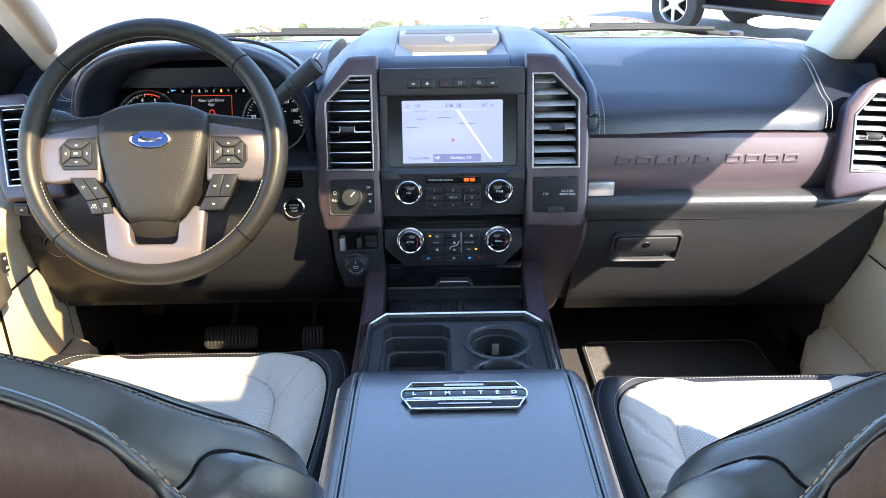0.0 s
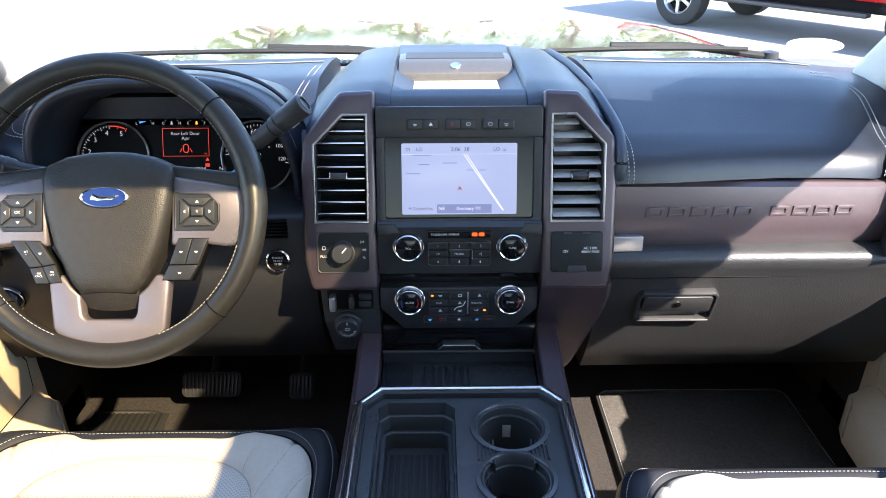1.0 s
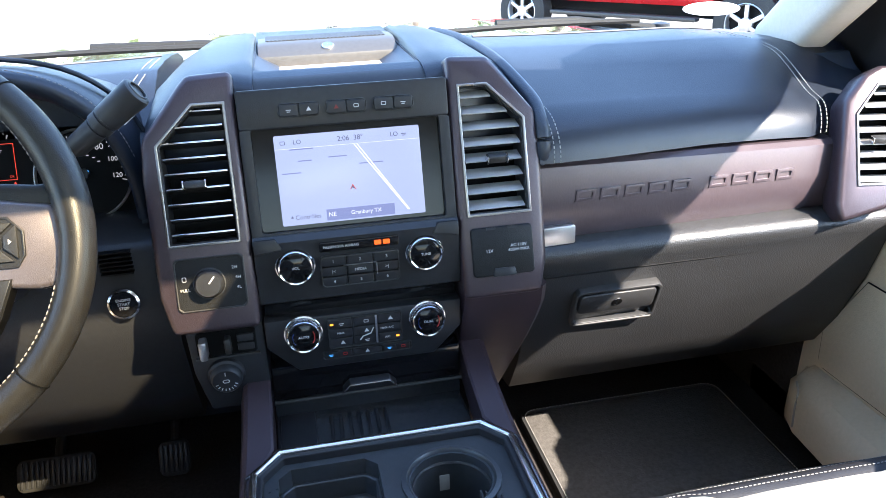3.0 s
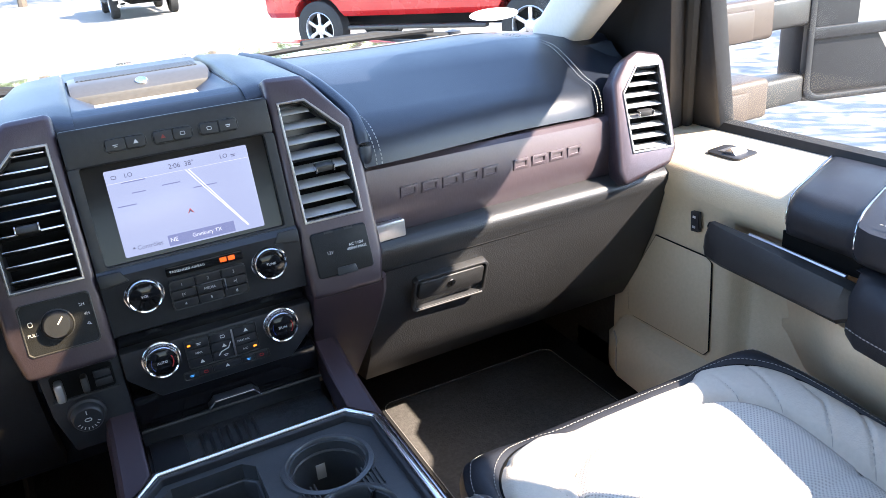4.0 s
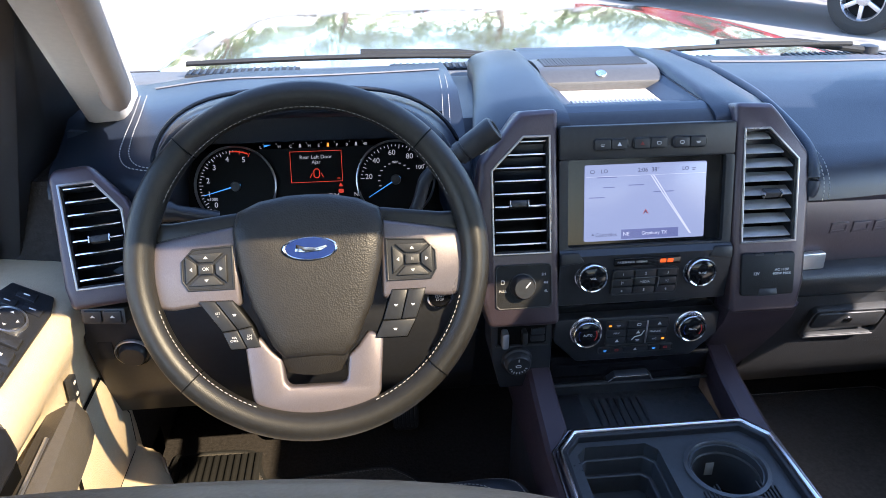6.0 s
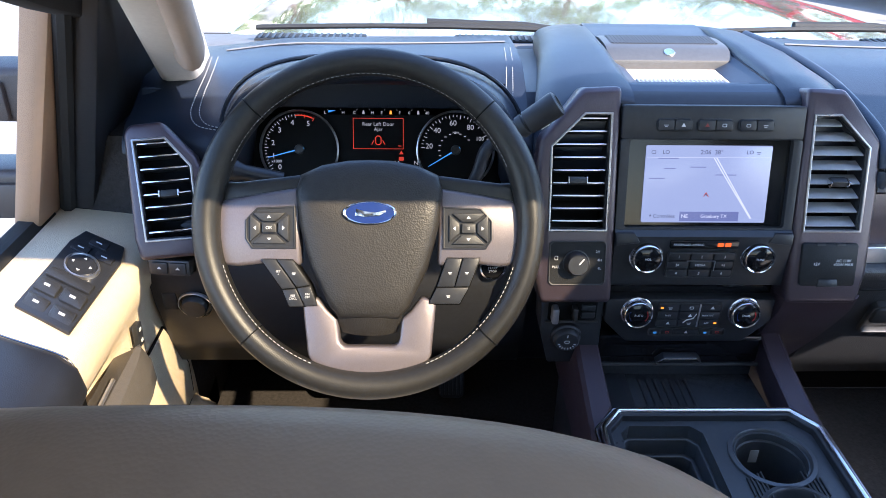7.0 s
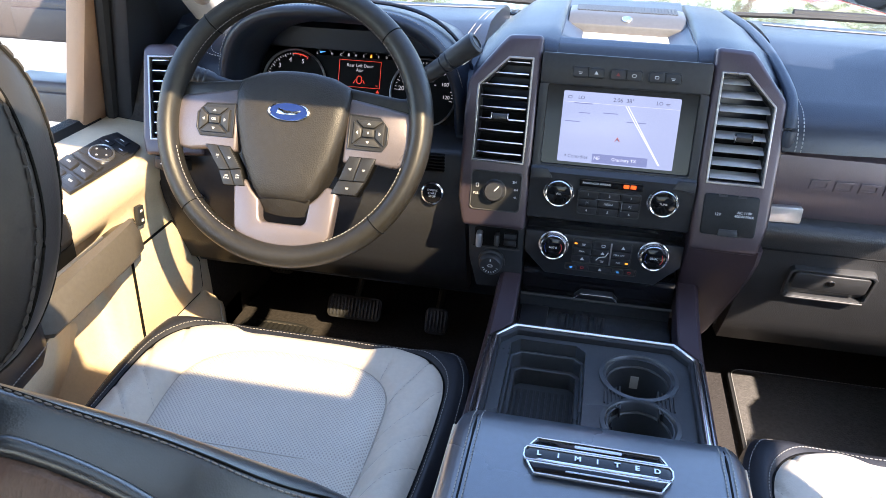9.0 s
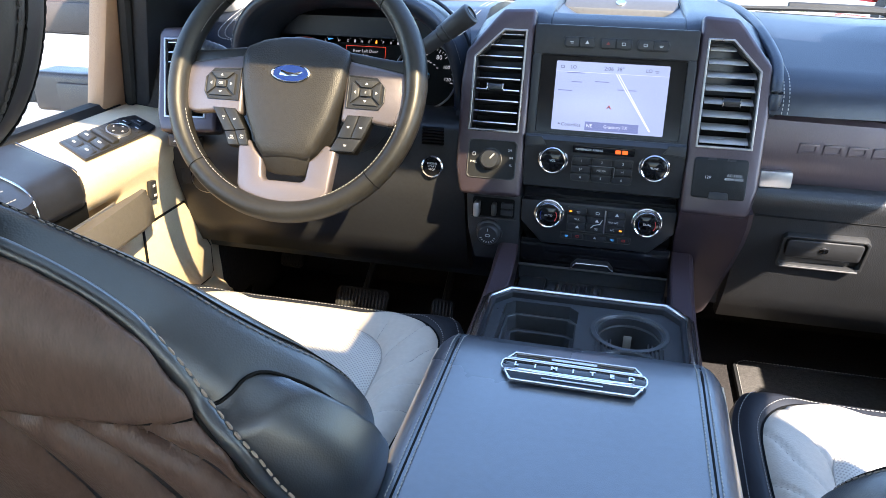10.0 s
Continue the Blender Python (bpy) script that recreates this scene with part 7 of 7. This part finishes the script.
    part("housing", box((0, 0.03, 0), (0.31, 0.11, 0.44), 0.035, H, 4), PLASTIC, m, "black mirror housing")
    HF = H @ Matrix.Translation((0, -0.024, 0)) @ Matrix.Rotation(radians(90), 4, "X")
    part("frame", ring(rounded(-0.150, -0.212, 0.150, 0.212, 0.03), rounded(-0.134, -0.198, 0.134, 0.198, 0.026), -0.01, 0.012, 0.004, HF), PLASTIC, m)
    HG = HF @ Matrix.Rotation(radians(s * -6), 4, "Y")
    part("upper_glass", prism(rounded(-0.133, -0.055, 0.133, 0.196, 0.02), 0.0, 0.004, 0, HG), MIRROR, m, "flat mirror glass")
    part("lower_glass", prism(rounded(-0.133, -0.196, 0.133, -0.075, 0.03), 0.0, 0.004, 0, HG @ Matrix.Rotation(radians(4), 4, "X")), MIRROR, m, "convex lower mirror glass")
    part("divider", prism(rounded(-0.137, -0.078, 0.137, -0.052, 0.006), 0.0, 0.010, 0.003, HF), PLASTIC, m)

# grab handle on the driver's front pillar
grab = thing("grab_handle", (-0.70, 1.2, 1.7), "tan grab handle on the front pillar", "handle")
part("bar", tube(spline([(-0.735, 1.395, 1.640), (-0.722, 1.375, 1.602), (-0.700, 1.32, 1.622), (-0.672, 1.20, 1.700), (-0.645, 1.08, 1.782), (-0.63, 1.02, 1.83), (-0.64, 1.0, 1.87)], 40), 0.019, 12, flat=1.3), HANDLE_TAN, grab)
# ---- outside ----
hood_grid = []
for i in range(18):
    v = i / 17
    row = []
    for j in range(41):
        u = j / 20 - 1
        crease = 0.018 * math.exp(-((abs(u) - 0.52) / 0.10) ** 2) + 0.010 * (1 - ease(0.35, 0.5, abs(u)))
        row.append((u * 0.88, 1.93 + 1.30 * v - 0.06 * u * u * (1 - v), 1.478 - 0.085 * v * v + crease * (1 - 0.3 * v) - 0.05 * ease(0.70, 1.0, abs(u)) ** 2))
    hood_grid.append(row)
bonnet = part("bonnet", solid_sheet(hood_grid, 0.02), PAINT_BRONZE)
tagged(bonnet, "glossy bronze bonnet reflecting the sky", "bonnet")
COWL = material("weathered_cowl_plastic", (0.11, 0.105, 0.098), 0.6, vary=0.2, grain=0.3)
cowl = part("cowl", extrude_x([(1.77, 1.44), (1.95, 1.44), (1.95, 1.488), (1.90, 1.502), (1.80, 1.508), (1.77, 1.50)], -0.86, 0.86, 0.006), COWL)
tagged(cowl, "weathered grey plastic cowl with grilles below the windscreen", "cowl", kind="structure")
for x in (-0.62, -0.22, 0.25, 0.62):
    gr = part("cowl_grille", box((x, 1.855, 1.507), (0.22, 0.05, 0.006), 0.002), RUBBER, cowl)
    for k in range(16):
        part("slot", box((x - 0.10 + k * 0.0133, 1.855, 1.5105), (0.005, 0.044, 0.003), 0), GREY_PLASTIC, gr)
for x0, x1, y0, y1 in ((-0.72, 0.02, 1.83, 1.80), (0.04, 0.70, 1.80, 1.845)):
    wp = thing("wiper", ((x0 + x1) / 2, 1.82, 1.53), "black windscreen wiper resting on the glass", "wiper", "windscreen wipers")
    part("arm", tube([(x1, y1 + 0.02, 1.515), (lerp(x1, x0, 0.3), lerp(y1, y0, 0.3), 1.545), (lerp(x1, x0, 0.55), lerp(y1, y0, 0.55), 1.548)], 0.008, 8), RUBBER, wp)
    part("blade", tube([(lerp(x0, x1, k / 10), lerp(y0, y1, k / 10) - 0.01, 1.535 + 0.008 * math.sin(math.pi * k / 10)) for k in range(10)], 0.0055, 6), RUBBER, wp)
    part("pivot", lathe([(0.02, 0), (0.018, 0.02), (0, 0.024)], 20, Matrix.Translation((x1, y1 + 0.02, 1.505))), PLASTIC, wp)
sticker = part("window_sticker", prism([(0.055 * math.cos(a), 0.020 * math.sin(a)) for a in (2 * math.pi * k / 32 for k in range(32))], 0, 0.0006, 0, face_frame(0.722, 1.715, 1.566, 58, -6)), PAINT_WHITE)
tagged(sticker, "pale oval sticker on the windscreen corner", "sticker")


def pickup(x, y, mat, label, turn=0.0):
    """A parked four-door pickup along y, seen mostly low from the side."""
    v = thing("pickup_truck", (x, y, 0), label, "truck", "parked trucks")
    M = Matrix.Translation((x, y, 0)) @ Matrix.Rotation(radians(turn), 4, "Z")
    low = [[M @ Vec((sx, yy, z)) for sx, z in ((-0.94 + k, 0.62), (-1.0 + k, 0.70), (-1.01 + k, 0.95), (-0.98 + k, 1.12), (0.98 - k, 1.12), (1.01 - k, 0.95), (1.0 - k, 0.70), (0.94 - k, 0.62))] for yy, k in ((-2.85, 0.10), (-2.75, 0.02), (-1.0, 0), (1.2, 0), (2.6, 0.02), (2.85, 0.12))]
    body_ob = part("body", loft(low), mat, v)
    cuts = []
    for yy in (-1.72, 1.78):
        cuts.append(lathe([(0, -1.3), (0.50, -1.3), (0.50, 1.3), (0, 1.3)], 28, M @ Matrix.Translation((0, yy, 0.46)) @ Matrix.Rotation(radians(90), 4, "Y")))
    cut(body_ob, *cuts)
    cab = [[M @ Vec((sx, yy, z)) for sx, z in ((-0.97, 1.12), (-0.93, 1.30), (-0.74, h), (0.74, h), (0.93, 1.30), (0.97, 1.12))] for yy, h in ((-1.05, 1.5), (-0.75, 1.92), (0.6, 1.95), (1.25, 1.36))]
    part("cab", loft(cab), mat, v)
    for sx in (-1, 1):
        for y0, y1 in ((-0.70, -0.05), (0.02, 0.75)):
            part("window", prism([(y0, 1.36), (y1, 1.36), (y1 - 0.12 * (y1 > 0.5), 1.80), (y0 + 0.05, 1.82)], 0, 0.01, 0, M @ Matrix.Translation((sx * 0.905, 0, 0)) @ Matrix(((0, 0, 1, 0), (1, 0, 0, 0), (0, 1, 0, 0), (0, 0, 0, 1))) @ Matrix.Translation((0, 0, -0.0))), DARK_GLASS, v)
        part("running_board", box((sx * 0.98, 0.05, 0.46), (0.14, 2.3, 0.06), 0.02, M), GREY_PLASTIC, v)
        for yy in (-1.72, 1.78):
            W = M @ Matrix.Translation((sx * 0.86, yy, 0.43)) @ Matrix.Rotation(radians(90 * sx), 4, "Y")
            wh = part("wheel", lathe([(0.26, -0.13), (0.38, -0.13), (0.425, -0.10), (0.43, 0.0), (0.425, 0.10), (0.38, 0.13), (0.27, 0.125), (0.25, 0.10)], 40, W), TYRE, v, "black tyre")
            part("rim", lathe([(0.265, 0.12), (0.255, 0.125), (0.24, 0.10), (0.235, 0.02)], 36, W), SATIN, wh)
            part("hub", lathe([(0.09, 0.05), (0.085, 0.10), (0.05, 0.115), (0, 0.115)], 24, W), SATIN, wh)
            part("rim_back", lathe([(0.24, 0.015), (0, 0.015)], 24, W), BLACK, wh)
            for k in range(6):
                part("rim_spoke", box((0.155, 0, 0.085), (0.19, 0.055, 0.03), 0.008, W @ Matrix.Rotation(k * math.pi / 3, 4, "Z")), SATIN, wh)
    part("bumper", box((0, -2.92, 0.66), (1.9, 0.16, 0.20), 0.04, M), CHROME, v)
    part("chassis", box((0, 0, 0.50), (0.9, 5.2, 0.18), 0.02, M), BLACK, v)
    part("exhaust", tube([M @ Vec(p) for p in ((-0.6, -2.3, 0.42), (-0.75, -2.75, 0.42), (-0.80, -2.95, 0.42))], 0.05, 14), CHROME, v)
    for sx in (-1, 1):
        part("tail_lamp", box((sx * 0.90, -2.80, 0.92), (0.14, 0.10, 0.30), 0.02, M), RED_LAMP_GLASS, v)
    return v


pickup(5.42, 11.15, PAINT_RED, "red pickup truck parked ahead on the concrete", 35)
pickup(9.3, 15.2, PAINT_ORANGE, "orange-red pickup truck parked farther off", -8)

for i, (x, y) in enumerate(((-9.5, 27), (-3.4, 29), (2.6, 28))):
    pickup(x, y, PAINT_WHITE, "white pickup truck parked far ahead", 180 if i % 2 else 0)


def tree(x, y, h, r, seed, leaves=2600):
    """A spreading tree: tapered trunk, limbs, and a crown of many small leaves with gaps."""
    rnd = random.Random(seed)
    v = thing("tree", (x, y, 0), "leafy green tree standing beside the parking ground", "tree", "trees")
    bm = bmesh.new()

    def limb(a, b, r0, r1):
        pts = [a.lerp(b, k / 4) + Vec((rnd.uniform(-1, 1), rnd.uniform(-1, 1), 0)) * 0.06 * (0 < k < 4) for k in range(5)]
        rings = []
        for k, p in enumerate(pts):
            rr = lerp(r0, r1, k / 4)
            rings.append([p + Vec((rr * math.cos(t), rr * math.sin(t), 0)) for t in (2 * math.pi * q / 8 for q in range(8))])
        loft(rings, True, True, bm)
    fork = Vec((x + 0.1, y, h * 0.42))
    limb(Vec((x, y, 0)), fork, 0.20, 0.13)
    tips = []
    for k in range(9):
        a = 2 * math.pi * k / 9 + rnd.uniform(-0.3, 0.3)
        q = Vec((x + r * 0.72 * math.cos(a) * rnd.uniform(0.5, 1), y + r * 0.72 * math.sin(a) * rnd.uniform(0.5, 1), h * rnd.uniform(0.62, 0.98)))
        limb(fork, q, 0.075, 0.02)
        tips.append(q)
    part("trunk", bm, BARK, v)
    crown = bmesh.new()
    for k in range(leaves):
        c = rnd.choice(tips)
        p = c + Vec((rnd.gauss(0, 1), rnd.gauss(0, 1), rnd.gauss(0, 0.6))) * r * 0.24
        s_ = rnd.uniform(0.05, 0.12) * (1 if y < 20 else 2.6)
        a = Vec((rnd.uniform(-1, 1), rnd.uniform(-1, 1), rnd.uniform(-1, 1))).normalized()
        b = a.orthogonal().normalized()
        crown.faces.new([crown.verts.new(p + a * s_ * ca + b * s_ * 0.55 * cb) for ca, cb in ((-1, 0), (-0.2, -1), (1, 0), (-0.2, 1))])
    part("crown", crown, LEAF, v)
    return v


tree(9.8, 0.1, 6.0, 2.6, 3)
tree(13.0, 4.0, 6.5, 3.0, 4)
tree(-7.5, 33.0, 7.0, 3.4, 5, 1500)
tree(-14.0, 31.0, 6.5, 3.2, 6, 1500)
for i, x in enumerate((-20.0, -1.0, 6.5, 15.0, 22.0)):
    tree(x, 39.0 + 2 * (i % 2), 8.0 + (i % 3), 4.4, 20 + i, 1400)

# far woods beyond the parking ground: unseen backdrop added to darken the bonnet's reflection
rnd = random.Random(77)
verts, faces = [], []
for k in range(9000):
    x = rnd.uniform(-85, 85)
    top = 9.0 + 2.2 * math.sin(x * 0.21) + 1.6 * math.sin(x * 0.57 + 1)
    p = Vec((x, 62 + rnd.uniform(-3, 3), top * rnd.random() ** 0.7))
    a = Vec((rnd.uniform(-1, 1), rnd.uniform(-1, 1), rnd.uniform(-1, 1))).normalized()
    b = a.orthogonal().normalized()
    r = rnd.uniform(0.4, 0.9)
    n0 = len(verts)
    verts += [p - a * r, p - b * r * 0.6, p + a * r, p + b * r * 0.6]
    faces.append((n0, n0 + 1, n0 + 2, n0 + 3))
me = bpy.data.meshes.new("backdrop_woods")
me.from_pydata(verts, [], faces)
tagged(put("backdrop_woods", me, LEAF), "dark green far woods added unseen to darken the bonnet's reflection", "woods", kind="stuff")

# the rest of the truck outside the cab: wings, nose, load bed and wheels
shell = thing("truck_body", (0, 0, 0.5), "bronze pickup truck body round the cab with an open load bed", "truck")
for s in (-1, 1):
    wing = [[(s * x, y, z) for x, z in ((0.885, 0.62), (1.0, 0.66), (1.012, 1.05), (0.985, 1.30), (0.92, top), (0.885, top - 0.02))] for y, top in ((1.73, 1.395), (2.1, 1.40), (2.8, 1.385), (3.2, 1.34))]
    wing_ob = part("wing", loft(wing), PAINT_BRONZE, shell, "bronze front wing")
    cut(wing_ob, lathe([(0, -0.4), (0.47, -0.4), (0.47, 0.4), (0, 0.4)], 28, Matrix.Translation((s * 0.95, 2.55, 0.46)) @ Matrix.Rotation(radians(90), 4, "Y")))
    part("head_lamp", box((s * 0.80, 3.24, 1.14), (0.26, 0.10, 0.26), 0.03), GLASS, shell, "clear head lamp")
    part("tail_lamp", box((s * 0.93, -3.58, 1.10), (0.10, 0.08, 0.34), 0.02), RED_LAMP_GLASS, shell, "red tail lamp")
    for y in (-2.05, 2.55):
        W = Matrix.Translation((s * 0.88, y, 0.43)) @ Matrix.Rotation(radians(90 * s), 4, "Y")
        wh = part("wheel", lathe([(0.26, -0.13), (0.38, -0.13), (0.425, -0.10), (0.43, 0.0), (0.425, 0.10), (0.38, 0.13), (0.27, 0.125), (0.25, 0.10)], 40, W), TYRE, shell, "black tyre")
        part("rim", lathe([(0.265, 0.11), (0.255, 0.12), (0.23, 0.07), (0.10, 0.06), (0.08, 0.09), (0, 0.09)], 36, W), SATIN, wh)
part("nose", loft([[(x, y, z) for x, z in ((-0.86, 0.70), (0.86, 0.70), (0.88, 1.30), (0.70, zt), (-0.70, zt), (-0.88, 1.30))] for y, zt in ((3.10, 1.38), (3.24, 1.36))]), PAINT_BRONZE, shell)
grille_ob = part("grille", box((0, 3.26, 1.12), (1.30, 0.05, 0.36), 0.03), CHROME, shell, "chrome grille")
for k in range(4):
    part("grille_slot", box((0, 3.284, 1.00 + 0.08 * k), (1.16, 0.012, 0.05), 0.006), BLACK, grille_ob)
part("bumper", box((0, 3.30, 0.74), (1.96, 0.20, 0.24), 0.05), CHROME, shell, "chrome bumper")
part("rear_bumper", box((0, -3.72, 0.66), (1.90, 0.18, 0.22), 0.05), CHROME, shell, "chrome bumper")
part("bed_floor", box((0, -2.35, 0.92), (1.86, 2.50, 0.05), 0.01), GREY_PLASTIC, shell, "dark bed liner")
part("bed_front", box((0, -1.10, 1.12), (1.86, 0.05, 0.44), 0.01), PAINT_BRONZE, shell)
part("tailgate", box((0, -3.60, 1.12), (1.84, 0.07, 0.46), 0.02), PAINT_BRONZE, shell, "closed tailgate")
part("chassis", box((0, -0.2, 0.60), (1.0, 6.4, 0.18), 0.02), BLACK, shell)
part("cab_back", box((0, -1.055, 1.00), (1.66, 0.03, 0.64), 0.01), PAINT_BRONZE, shell)
